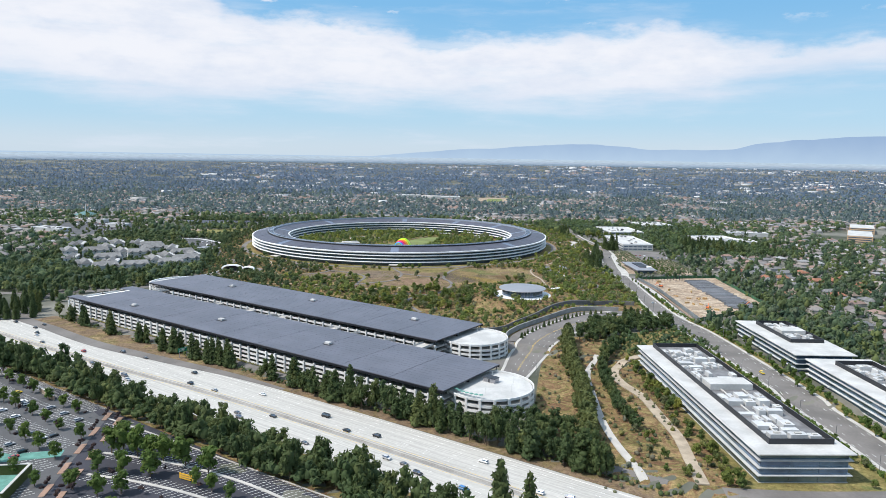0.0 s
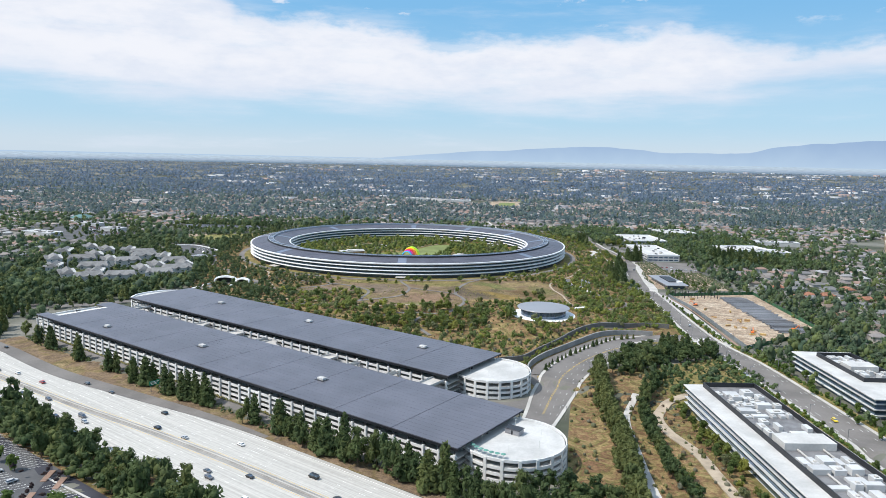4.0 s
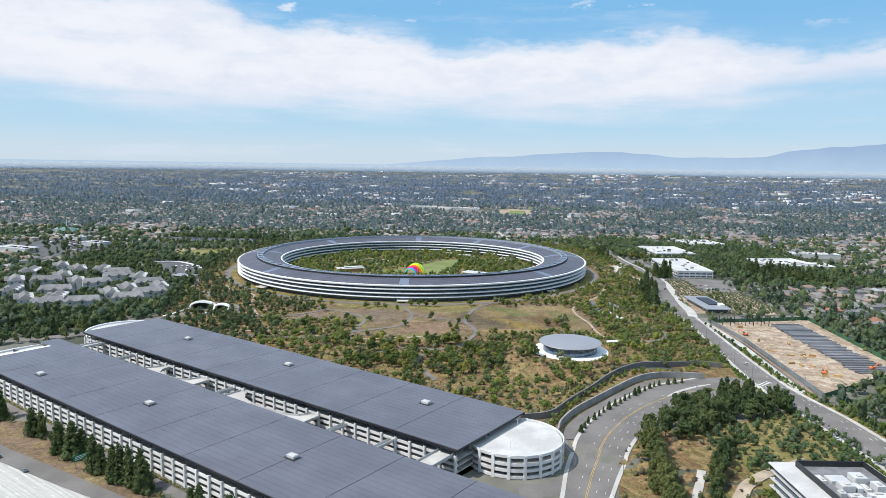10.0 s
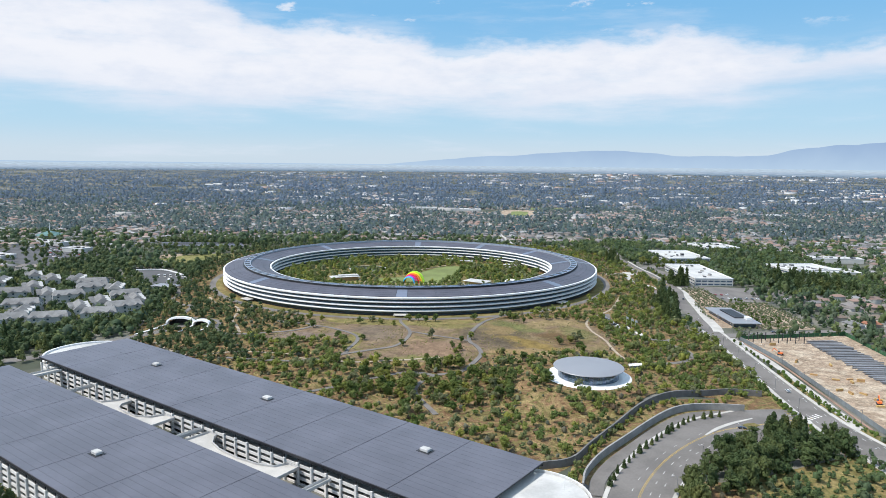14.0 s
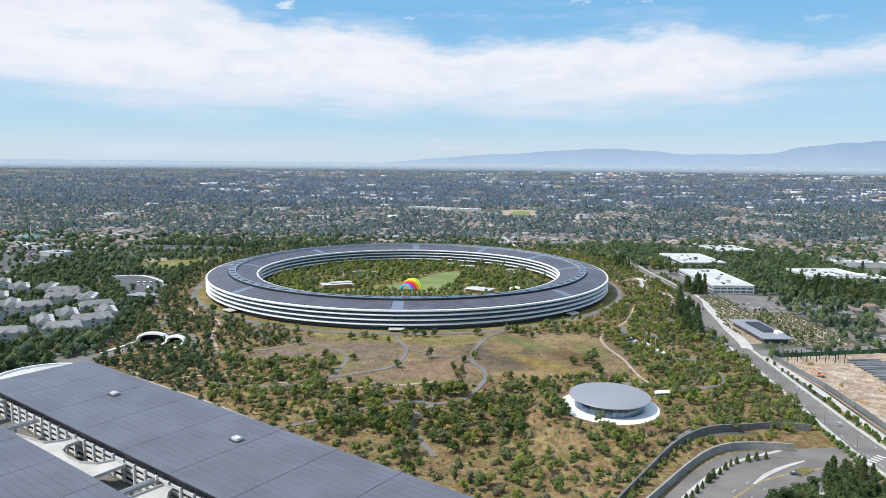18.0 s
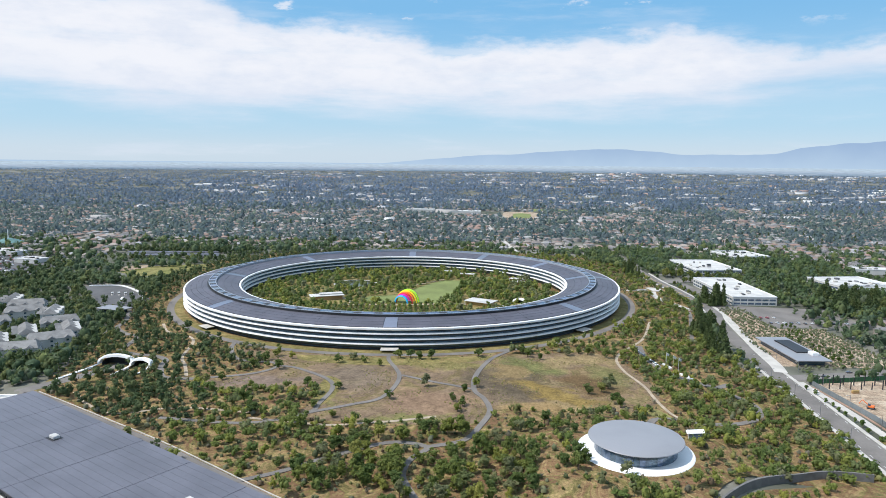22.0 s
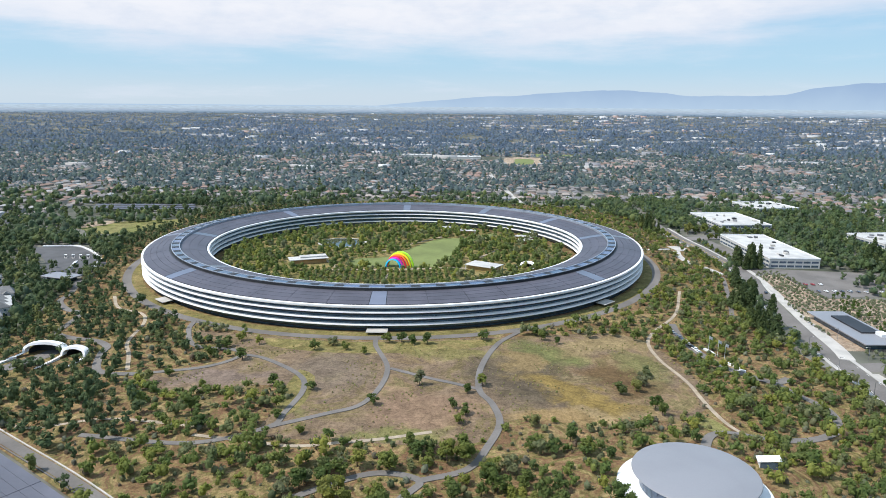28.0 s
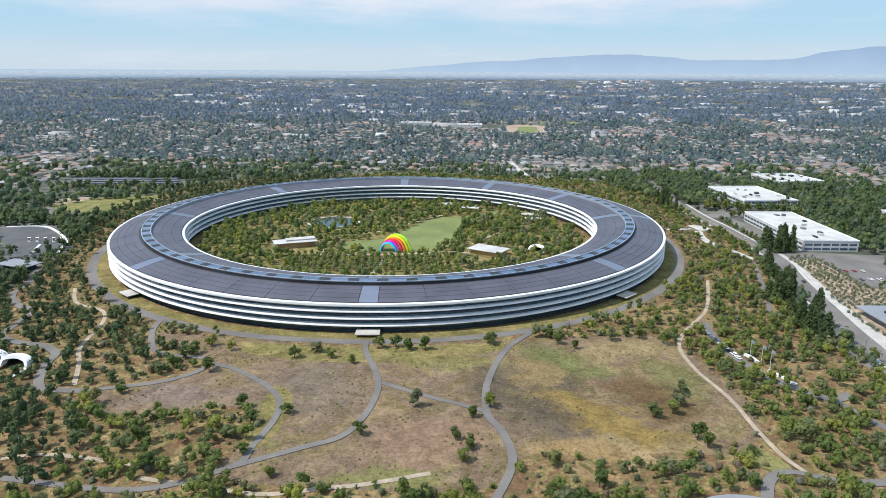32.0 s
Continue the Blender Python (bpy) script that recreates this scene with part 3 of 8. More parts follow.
# self-lit hills; haze is mixed into their blues, paler at the foot
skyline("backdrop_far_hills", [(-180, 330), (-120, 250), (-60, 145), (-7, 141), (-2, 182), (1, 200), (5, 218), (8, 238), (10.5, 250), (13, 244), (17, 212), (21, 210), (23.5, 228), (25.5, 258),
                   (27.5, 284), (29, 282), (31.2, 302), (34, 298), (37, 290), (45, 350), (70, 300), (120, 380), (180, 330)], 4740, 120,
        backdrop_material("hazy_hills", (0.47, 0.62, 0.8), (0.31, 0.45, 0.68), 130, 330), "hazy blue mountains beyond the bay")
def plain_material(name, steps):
    """Far flat land, self-lit: streaks of woods and pale roofs, with haze painted in upwards."""
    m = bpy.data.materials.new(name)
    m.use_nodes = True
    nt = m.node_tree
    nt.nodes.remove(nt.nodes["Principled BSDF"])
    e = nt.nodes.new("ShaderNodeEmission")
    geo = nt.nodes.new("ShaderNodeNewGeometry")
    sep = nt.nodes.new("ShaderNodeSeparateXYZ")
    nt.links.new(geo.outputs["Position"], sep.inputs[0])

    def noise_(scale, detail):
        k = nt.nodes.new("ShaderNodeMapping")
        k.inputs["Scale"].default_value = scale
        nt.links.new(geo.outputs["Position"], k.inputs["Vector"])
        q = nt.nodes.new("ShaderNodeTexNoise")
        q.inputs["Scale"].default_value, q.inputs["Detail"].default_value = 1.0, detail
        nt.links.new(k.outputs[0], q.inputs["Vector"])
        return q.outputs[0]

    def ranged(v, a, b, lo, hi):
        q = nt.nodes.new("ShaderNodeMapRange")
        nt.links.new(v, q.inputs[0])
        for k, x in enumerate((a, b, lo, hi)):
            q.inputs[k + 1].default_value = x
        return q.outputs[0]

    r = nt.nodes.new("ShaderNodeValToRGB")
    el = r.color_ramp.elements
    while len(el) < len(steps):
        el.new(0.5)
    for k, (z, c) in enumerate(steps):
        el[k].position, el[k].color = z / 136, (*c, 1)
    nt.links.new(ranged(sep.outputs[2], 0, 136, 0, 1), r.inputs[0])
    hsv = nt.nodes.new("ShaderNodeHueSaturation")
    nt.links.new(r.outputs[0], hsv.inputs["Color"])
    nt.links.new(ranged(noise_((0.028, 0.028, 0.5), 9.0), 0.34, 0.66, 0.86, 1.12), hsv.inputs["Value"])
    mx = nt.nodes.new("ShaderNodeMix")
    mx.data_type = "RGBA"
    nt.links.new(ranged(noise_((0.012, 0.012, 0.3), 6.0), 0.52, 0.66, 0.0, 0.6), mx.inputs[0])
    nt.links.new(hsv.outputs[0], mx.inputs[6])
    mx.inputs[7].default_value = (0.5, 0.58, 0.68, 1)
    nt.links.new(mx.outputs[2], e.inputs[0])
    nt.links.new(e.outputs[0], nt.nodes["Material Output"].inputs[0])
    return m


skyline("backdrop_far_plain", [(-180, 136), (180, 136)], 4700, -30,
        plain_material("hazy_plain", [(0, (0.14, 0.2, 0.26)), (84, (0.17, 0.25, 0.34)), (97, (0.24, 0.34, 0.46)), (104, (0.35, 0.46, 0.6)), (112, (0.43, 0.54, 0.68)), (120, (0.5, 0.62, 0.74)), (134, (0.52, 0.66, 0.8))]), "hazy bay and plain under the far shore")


# ---- ground areas, roads ----
setting("ground_park", patch_mesh(PARK, 0.06, M["mulch"], 6.0), "reddish bark mulch and dry grass under young trees", "park ground")
MEADOW = [(-111, -305), (-65, -279), (-109, -235), (-59, -241), (4, -249), (100, -234), (169, -226), (192, -272), (188, -331), (143, -359), (93, -354), (69, -378), (7, -378),
          (-26, -372), (-20, -336), (-38, -322), (-62, -329), (-103, -326)]
setting("ground_meadow", patch_mesh(MEADOW, 0.12, M["dry"], 5.0), "dry straw-coloured meadow with greener patches", "meadow")
for poly in ([(-60, -246), (10, -250), (95, -240), (60, -262), (0, -272), (-50, -262)], [(-25, -300), (-14, -310), (-12, -345), (-22, -360), (-26, -330)]):
    setting("ground_meadow_tall", patch_mesh(poly, 0.18, M["drygreen"], 5.0), "taller yellow-green grass in the meadow", "meadow")
COURT = [(168 * math.cos(radians(a)), 168 * math.sin(radians(a))) for a in range(0, 360, 12)]
setting("ground_courtyard", patch_mesh(COURT, 0.14, M["drygreen"], 8.0), "planted courtyard ground inside the ring", "courtyard ground")
setting("lawn_courtyard", patch_mesh([(-44, -42), (-38, -16), (-10, -6), (5, 26), (36, 88), (65, 95), (100, 127), (98, 103), (78, 85), (65, 58), (53, 15), (53, -11), (39, -43), (19, -49), (-20, -51)], 0.2, M["lawn"], 6.0), "mown green lawn in the courtyard", "lawn")
setting("lawn_west", patch_mesh([(-409, 142), (-380, 180), (-309, 209), (-293, 159), (-341, 103)], 0.1, M["sportsgrass"], 8.0), "yellow-green sports lawn", "lawn")

PATHS = [
    ([(-112, -306), (-79, -296), (-65, -279), (-71, -269), (-99, -261), (-114, -234), (-118, -214)], 3.4),
    ([(-65, -276), (-49, -283), (-24, -307), (-16, -328), (-19, -355), (-23, -368), (-54, -382), (-106, -376)], 3.0),
    ([(10, -242), (12, -258), (23, -293), (23, -322), (16, -345), (1, -355), (-23, -368)], 3.0),
    ([(25, -296), (47, -309), (60, -315), (74, -322)], 3.0),
    ([(103, -223), (87, -249), (76, -288), (74, -322), (80, -339), (83, -359), (77, -379), (68, -397), (49, -406)], 3.4),
    ([(-52, -455), (-21, -437), (0, -420), (29, -402), (49, -406), (42, -419), (39, -434), (43, -449), (55, -476)], 3.4),
    ([(168, -384), (176, -369), (188, -360), (205, -364), (223, -363), (238, -355), (245, -344), (247, -329), (240, -310), (236, -296)], 4.2),
    ([(-259, -106), (-242, -148), (-238, -170), (-220, -191), (-205, -200), (-201, -226), (-199, -239), (-184, -248), (-166, -253), (-153, -263), (-150, -276), (-137, -302), (-110, -307)], 4.6),
    ([(208, -200), (206, -227), (210, -253), (216, -272), (224, -285), (236, -296), (247, -290)], 5.5),
]
for pts, w in PATHS:
    setting("path", ribbon_mesh(pts, w, 0.4, M["asphalt"], step=3.0, thick=0.4), "grey asphalt footpath winding through the meadow", "path")
for pts, w in [([(-180, -334), (-158, -357), (-134, -370), (-101, -361), (-55, -368)], 2.2), ([(-55, -375), (-33, -379), (-7, -383), (15, -379), (30, -376), (52, -369)], 2.2),
               ([(239, -116), (217, -178), (191, -218), (182, -240), (182, -265), (186, -287), (188, -304), (188, -327), (190, -348), (194, -359)], 2.2), ([(-203, -157), (-185, -186), (-161, -200), (-150, -221), (-144, -255), (-133, -276), (-122, -300)], 2.4)]:
    setting("path_gravel", ribbon_mesh(pts, w, 0.25, M["gravel"], step=3.0), "pale gravel footpath", "path")
setting("lawn_ring", ribbon_mesh([(235.5 * math.sin(radians(a)), -235.5 * math.cos(radians(a))) for a in range(0, 361, 10)], 9.0, 0.17, M["drygreen"], step=6.0), "green strip of grass round the ring", "grass strip")
setting("ground_orchard", patch_mesh([(-80, -62), (58, -62), (58, -112), (-80, -112)], 0.2, M["drygreen"], 8.0, False), "grassy orchard ground", "orchard ground")
setting("lawn_path_side", patch_mesh([(177, -342), (184, -344), (190, -359), (182, -364), (176, -352)], 0.2, M["sportsgrass"], 4.0), "small green lawn beside the path", "lawn")
# ring road hugging the ring
setting("road_ring", ribbon_mesh([(243 * math.sin(radians(a)), -243 * math.cos(radians(a))) for a in range(0, 361, 10)], 7.0, 0.2, M["asphalt"], step=6.0), "asphalt service road round the ring", "road")

# freeway and its marks; D runs along it, N across it
D, N = np.array([0.829, -0.5592]), np.array([0.5592, 0.829])


def along(u, v):
    return tuple(D * (u + 400) + N * v)


FREE_UV = [(-1800, -560), (-1200, -596), (-800, -615), (-500, -622), (-300, -617), (-170, -611), (-80, -604), (20, -601), (300, -601), (700, -600), (1100, -565)]
FREE = [along(u, v) for u, v in FREE_UV]


def freeway_v(u):
    return float(np.interp(u, [q[0] for q in FREE_UV], [q[1] for q in FREE_UV]))


setting("road_freeway", ribbon_mesh(FREE, 57.0, 0.12, M["freeway"], across=12, step=12.0), "pale sunlit concrete freeway with many lanes", "freeway")
for side in (-26, 26, -3.3, 3.3):
    setting("edge_line", ribbon_mesh(FREE, 0.22, 0.17, M["paint"] if abs(side) > 5 else M["yellow"], across=1, step=12.0, side=side), "painted edge line on the freeway", "road marking")


def dashes(pts, side, dash, gap, width, lift, material, name, label):
    line = curve_points(pts, 3.0)
    acc, vs, fs = 0.0, [], []
    for i in range(len(line) - 1):
        a, b = line[i][:2], line[i + 1][:2]
        l = np.linalg.norm(b - a)
        if acc % (dash + gap) < dash:
            d = (b - a) / l
            q = np.array([d[1], -d[0]])
            m = len(vs)
            for e, s in ((a, -1), (a, 1), (b, 1), (b, -1)):
                p = e + q * (side + s * width / 2)
                vs.append((p[0], p[1], ground_z(p[0], p[1]) + lift))
            fs.append((m, m + 1, m + 2, m + 3))
        acc += l
    return tagged(new(name, mesh_of(name, vs, fs, material)), label, "road marking", kind="structure")


for side in (-22.0, -18.2, -14.4, -10.6, -6.8, 6.8, 10.6, 14.4, 18.2, 22.0):
    dashes(FREE, side, 3.5, 11, 0.16, 0.17, M["paint"], "lane_line", "dashed white lane line on the freeway")
setting("median_barrier", ribbon_mesh(FREE, 0.7, 0.95, M["concrete"], across=1, step=12.0, thick=0.9), "concrete barrier between the carriageways", "barrier")
setting("shoulder", ribbon_mesh(FREE, 5.0, 0.16, M["worn"], across=1, step=12.0), "dark oil-stained median shoulder", "road")

TANTAU = [(300, -1150, 19), (300, -860, 19), (298, -713, 19), (293, -608, 20), (288, -532, 21), (281, -471, 17), (284, -379, 13), (288, -308, 12), (291, -247, 12), (300, -150, 12), (309, -95, 13), (319, -52, 14), (318, -12, 14), (316, 28, 14), (314, 75, 14), (310, 122, 13),
          (309, 190, 12), (310, 338, 9), (316, 480, 7)]
setting("road_avenue", ribbon_mesh(TANTAU, None, 0.16, M["asphalt"], across=6, step=5.0), "grey asphalt avenue with a planted median", "road")
# the campus gate on the avenue, its walk, and the car parks round the warehouses
GATE_WALK = [(284, 44), (279, 18), (280, -10), (289, -30), (297, -55)]
SHADE_WALK = [(292, -62), (288, -80), (282, -100), (270, -140), (258, -177)]
EAST_LOTS = [([(337, -2), (338, 60), (336, 112)], 14), ([(322, -42), (345, -34), (400, -40), (436, -44)], 22), ([(318, 122), (360, 134), (425, 140)], 20), ([(300, 170), (318, 176), (352, 186)], 7)]
for line, w in EAST_LOTS:
    setting("car_park_ground", ribbon_mesh(line, w, 0.13, M["asphalt"], across=4, step=5.0), "grey asphalt car park round the warehouses", "car park")
setting("path_gate", ribbon_mesh(GATE_WALK, 7.0, 0.2, M["concrete"], across=2, step=3.0), "pale concrete walk from the campus gate", "path")
setting("path_shade", ribbon_mesh(SHADE_WALK, 3.4, 0.18, M["asphalt"], across=2, step=4.0), "dark asphalt footpath under trees", "path")
ring_ = [(288 + 11 * math.cos(k * math.pi / 18), 58 + 12.5 * math.sin(k * math.pi / 18)) for k in range(36)]
setting("plaza", mesh_of("plaza", [(x, y, ground_z(288, 58) + 0.24) for x, y in ring_] + [(x, y, ground_z(288, 58) - 0.5) for x, y in ring_],
                         [tuple(range(36))] + [(k, (k + 1) % 36, 36 + (k + 1) % 36, 36 + k) for k in range(36)], M["concrete"]), "round pale plaza at the campus gate", "plaza")
setting("path_gate", ribbon_mesh([(250, 46), (264, 47), (280, 54)], 6.0, 0.22, M["concrete"], across=2, step=3.0), "pale walk to the ring building", "path")
for s in (-8.6, 8.4):
    setting("pavement", ribbon_mesh([(299, -160), (309, -95), (319, -52), (318, -12), (316, 28), (314, 75), (310, 122), (309, 190)], 2.6, 0.3, M["concrete"], across=1, step=4.0, side=s, thick=0.4), "pale concrete sidewalk beside the avenue", "sidewalk")
for s in (-0.3, 0.3):
    setting("centre_line", ribbon_mesh([(318, -30), (318, -12), (316, 28), (314, 75), (310, 122), (309, 190)], 0.2, 0.22, M["yellow"], across=1, step=4.0, side=s), "double yellow centre line", "road marking")
CAMPUS = [(87, -722, 8), (116, -675, 12), (129, -635, 18), (141, -595, 24), (156, -558, 27), (179, -523, 30), (210, -493, 36), (244, -478, 44), (277, -466, 30)]
setting("road_campus", ribbon_mesh(CAMPUS, None, 0.2, M["asphalt"], across=8, step=3.0), "wide curved campus entrance road", "road")
setting("island_campus", ribbon_mesh([(228, -487, 3), (233, -482, 6), (239, -479, 4)], None, 0.45, M["drygreen"], across=2, step=2.0, thick=0.3), "planted kerbed island in the campus entrance", "traffic island")
setting("island_campus", ribbon_mesh([(204, -497, 1), (214, -487, 2.4), (226, -478, 2.4), (240, -470, 1)], None, 0.42, M["concrete"], across=2, step=2.0, thick=0.3), "narrow concrete island in the campus entrance", "traffic island")
for k in range(7):
    setting("crossing_bar", ribbon_mesh([(265 + 2.6 * k, -472 + 1.9 * k), (267.4 + 2.6 * k, -475.4 + 1.9 * k)], 1.0, 0.27, M["paint"], across=1, step=2.0), "white bar of the pedestrian crossing", "road marking")
setting("road_crossing", ribbon_mesh([(281, -268, 13), (300, -270, 13), (330, -264, 12), (372, -254, 12), (432, -244, 12), (633, -223, 12)], None, 0.19, M["asphalt"], across=3, step=6.0), "side street beside the building site", "road")
setting("road_ramp", ribbon_mesh([(-329, -368, 9), (-319, -455, 10), (-296, -503, 11), (-251, -537, 11), (-190, -581, 11), (*along(-150, -580), 10), (*along(-90, -573.5), 7), (*along(-40, -571.5), 3)], None, 0.22, M["asphalt"], across=3, step=5.0), "curved freeway ramp", "road")
setting("road_west", ribbon_mesh([(-420, -420, 12), (-298, -393, 12), (-246, -362, 12), (-220, -338, 11), (-207, -320, 11), (-196, -303, 11), (-186, -284, 11), (-180, -266, 10)], None, 0.2, M["asphalt"], across=3, step=5.0), "road leading down to the tunnel mouth", "road")
for s in (-3.4, 3.4):
    setting("kerb", ribbon_mesh([(-205, -337), (-137, -381), (-91, -410), (-55, -435), (-16, -463), (22, -488), (60, -513), (104, -541)], 0.6, 0.5, M["asphalt"] if s > 0 else M["concrete"], across=1, step=5.0, side=s, thick=0.5), "pale concrete kerb of the service lane", "kerb")
setting("road_service", ribbon_mesh([(-214, -331), (-137, -381), (-91, -410), (-55, -435), (-16, -463), (22, -488), (60, -513), (104, -541)], 5.0, 0.25, M["asphalt"], step=5.0), "service lane behind the garage", "road")
for s in (0.35, -0.35):
    setting("centre_line", ribbon_mesh(CAMPUS[2:], 0.16, 0.25, M["yellow"], across=1, step=3.0, side=s), "double yellow centre line", "road marking")
for s in (-4, 4, 8):
    dashes([q[:2] for q in CAMPUS[2:7]], s, 3, 9, 0.15, 0.25, M["paint"], "lane_line", "dashed white lane line")
for s in (-8.5, -5.2, 5.2, 8.5):
    dashes([q[:2] for q in TANTAU[1:9]], s, 3, 9, 0.2, 0.22, M["paint"], "lane_line", "dashed white lane line")
for s in (-1, 1):
    setting("pavement", ribbon_mesh([(p[0] + s * (p[2] / 2 + 1.6), p[1]) for p in TANTAU[:9]], 2.6, 0.32, M["concrete"], across=1, step=5.0, thick=0.4), "pale concrete sidewalk with kerb", "sidewalk")
for s in (-1, 1):
    pts = []
    for i, p in enumerate(CAMPUS[1:8]):
        a, b = CAMPUS[i], CAMPUS[i + 2]
        d = np.array([b[0] - a[0], b[1] - a[1]], float)
        d /= np.linalg.norm(d)
        pts.append((p[0] + s * d[1] * (p[2] / 2 + 1.0), p[1] - s * d[0] * (p[2] / 2 + 1.0)))
    setting("kerb", ribbon_mesh(pts, 2.0, 0.35, M["concrete"], across=1, step=3.0, thick=0.4), "pale concrete kerb and sidewalk", "kerb")


# ---- the ring ----
ring = thing("ring_building", pose(0, 0, 0), "ring-shaped four-storey glass office with white canopies and dark solar roof", "office building")
ZT = 20.7
core = part("glass_wall", lathe([(227.0, 1.5), (227.0, 19.6), (226.6, 19.6), (226.6, 1.5)], n=180), M["glass"], ring, "dark curved facade glazing")
part("glass_wall", lathe([(179.4, 1.5), (179.4, 19.6), (179.0, 19.6), (179.0, 1.5)], n=180), M["glass"], ring, "dark courtyard glazing")
for z, t in ((ZT, 2.0), (16.4, 1.2), (12.15, 1.2), (8.0, 1.2)):
    big = t > 1.5
    shade(part("canopy", lathe([(226.8, z - 0.2), (230.2, z - 0.02), (230.9, z - 0.3), (231.0, z - 0.7 * t), (230.4, z - t), (228.6, z - t - 0.25), (226.8, z - t - 0.5)], n=180), M["white"], ring, "white curved canopy fin"))
    shade(part("canopy", lathe([(179.2, z - 0.2), (175.8, z - 0.02), (175.1, z - 0.3), (175.0, z - 0.7 * t), (175.6, z - t), (177.4, z - t - 0.25), (179.2, z - t - 0.5)], n=180), M["white"], ring, "white curved canopy fin"))
for z in (4.2, 9.4, 13.6, 17.7):
    part("spandrel", lathe([(227.3, z - 0.35), (227.3, z + 0.35), (227.0, z + 0.35), (227.0, z - 0.35)], n=180), M["dark"], ring)
part("plinth", lathe([(228.0, 0.5), (228.0, 3.0), (226.0, 3.0), (226.0, 0.5)], n=180), M["dark"], ring)
part("roof_deck", lathe([(229.0, ZT - 0.5), (229.0, ZT - 0.05), (218, ZT + 2.0), (207, ZT + 3.5), (199, ZT + 3.5), (188, ZT + 2.0), (177.0, ZT - 0.05), (177.0, ZT - 0.5)], n=180), M["dark"], ring, "dark roof membrane under the solar panels")
# ridge skylight ring
part("ridge_wall", lathe([(206.75, ZT + 3.2), (206.75, ZT + 5.2), (206.6, ZT + 5.2), (206.6, ZT + 3.2)], n=180), M["dark"], ring, "dark louvred side of the raised ridge")
for r0, r1 in ((206.6, 206.0), (199.9, 199.3)):
    shade(part("ridge_rim", lathe([(r0, ZT + 3.0), (r0, ZT + 5.7), (r1, ZT + 5.7), (r1, ZT + 3.0)], n=180), M["rim"], ring, "pale metal rim along the roof ridge"))
GATES = [2.3 + 45 * k for k in range(8) if k != 3] + [122.8, 151.9]
GATES.sort()


def roof_z(r):
    """Height of the arched solar roof over the ring at a radius."""
    return float(np.interp(r, [177, 188, 199, 207, 218, 229], [0.0, 2.05, 3.55, 3.55, 2.05, 0.0])) + ZT + 0.1


def ring_field(r0, r1, a0, a1, n):
    rs = np.linspace(r0, r1, 3)
    return lathe([(r, roof_z(r) + 0.1) for r in rs] + [(r, roof_z(r) - 0.1) for r in rs[::-1]], a0, a1, n)


def shared(bm, name, material):
    me = bpy.data.meshes.new(name)
    bm.to_mesh(me)
    bm.free()
    me.materials.append(material)
    return me


FIELDS = {}
for i, g0 in enumerate(GATES):
    g1 = GATES[(i + 1) % len(GATES)] + (360 if i == len(GATES) - 1 else 0)
    for r0, r1 in ((228.6, 208.2), (199.0, 177.6)):
        part("skylight_panel", ring_field(r0, r1, g0 - 90 - 1.35, g0 - 90 + 1.35, 4), M["skylight"], ring, "pale glazed roof strip between solar fields")
        n = max(2, round((g1 - g0 - 2.9) / 7))
        span = (g1 - g0 - 2.9) / n
        rows = 4 if r0 > 200 else 3
        for j in range(n):
            for q in range(rows):
                key = (round(r0), q, round(span, 3))
                if key not in FIELDS:
                    f0, f1 = q / rows + 0.006, (q + 1) / rows - 0.006
                    FIELDS[key] = shared(ring_field(r0 + (r1 - r0) * f0, r0 + (r1 - r0) * f1, 0.035, span - 0.035, 5), "solar_panel", M["pvring"])
                ob = part("solar_panel", FIELDS[key], None, ring)
                ob.rotation_euler.z = radians(g0 + 1.45 - 90 + j * span)
for j in range(72):
    b0 = j * 5.0
    part("ridge_skylight", lathe([(206.0, ZT + 3.2), (206.0, ZT + 5.3), (199.9, ZT + 5.3), (199.9, ZT + 3.2)], b0 + 0.06, b0 + 3.2, n=2), M["ridge"], ring, "blue-grey ridge skylight glass")
    part("ridge_vent", lathe([(205.9, ZT + 3.2), (205.9, ZT + 5.38), (200.0, ZT + 5.38), (200.0, ZT + 3.2)], b0 + 3.28, b0 + 4.98, n=2), M["dark"], ring, "dark louvred vent block")
for a in GATES:
    part("entrance_canopy", lathe([(237.0, 4.4), (237.0, 4.8), (229.0, 5.1), (229.0, 4.6)], a - 90 - 1.7, a - 90 + 1.7, n=4), M["concrete"], ring, "flat white entrance canopy")
MULL = shared(boxed(226.95, 227.2, -0.09, 0.09, 2.4, 19.3), "mullion", M["dark"])
for j in range(180):
    o = part("mullion", MULL, None, ring)
    o.rotation_euler.z = radians(j * 2.0)


# ---- parking garages ----
ANG = -34.0


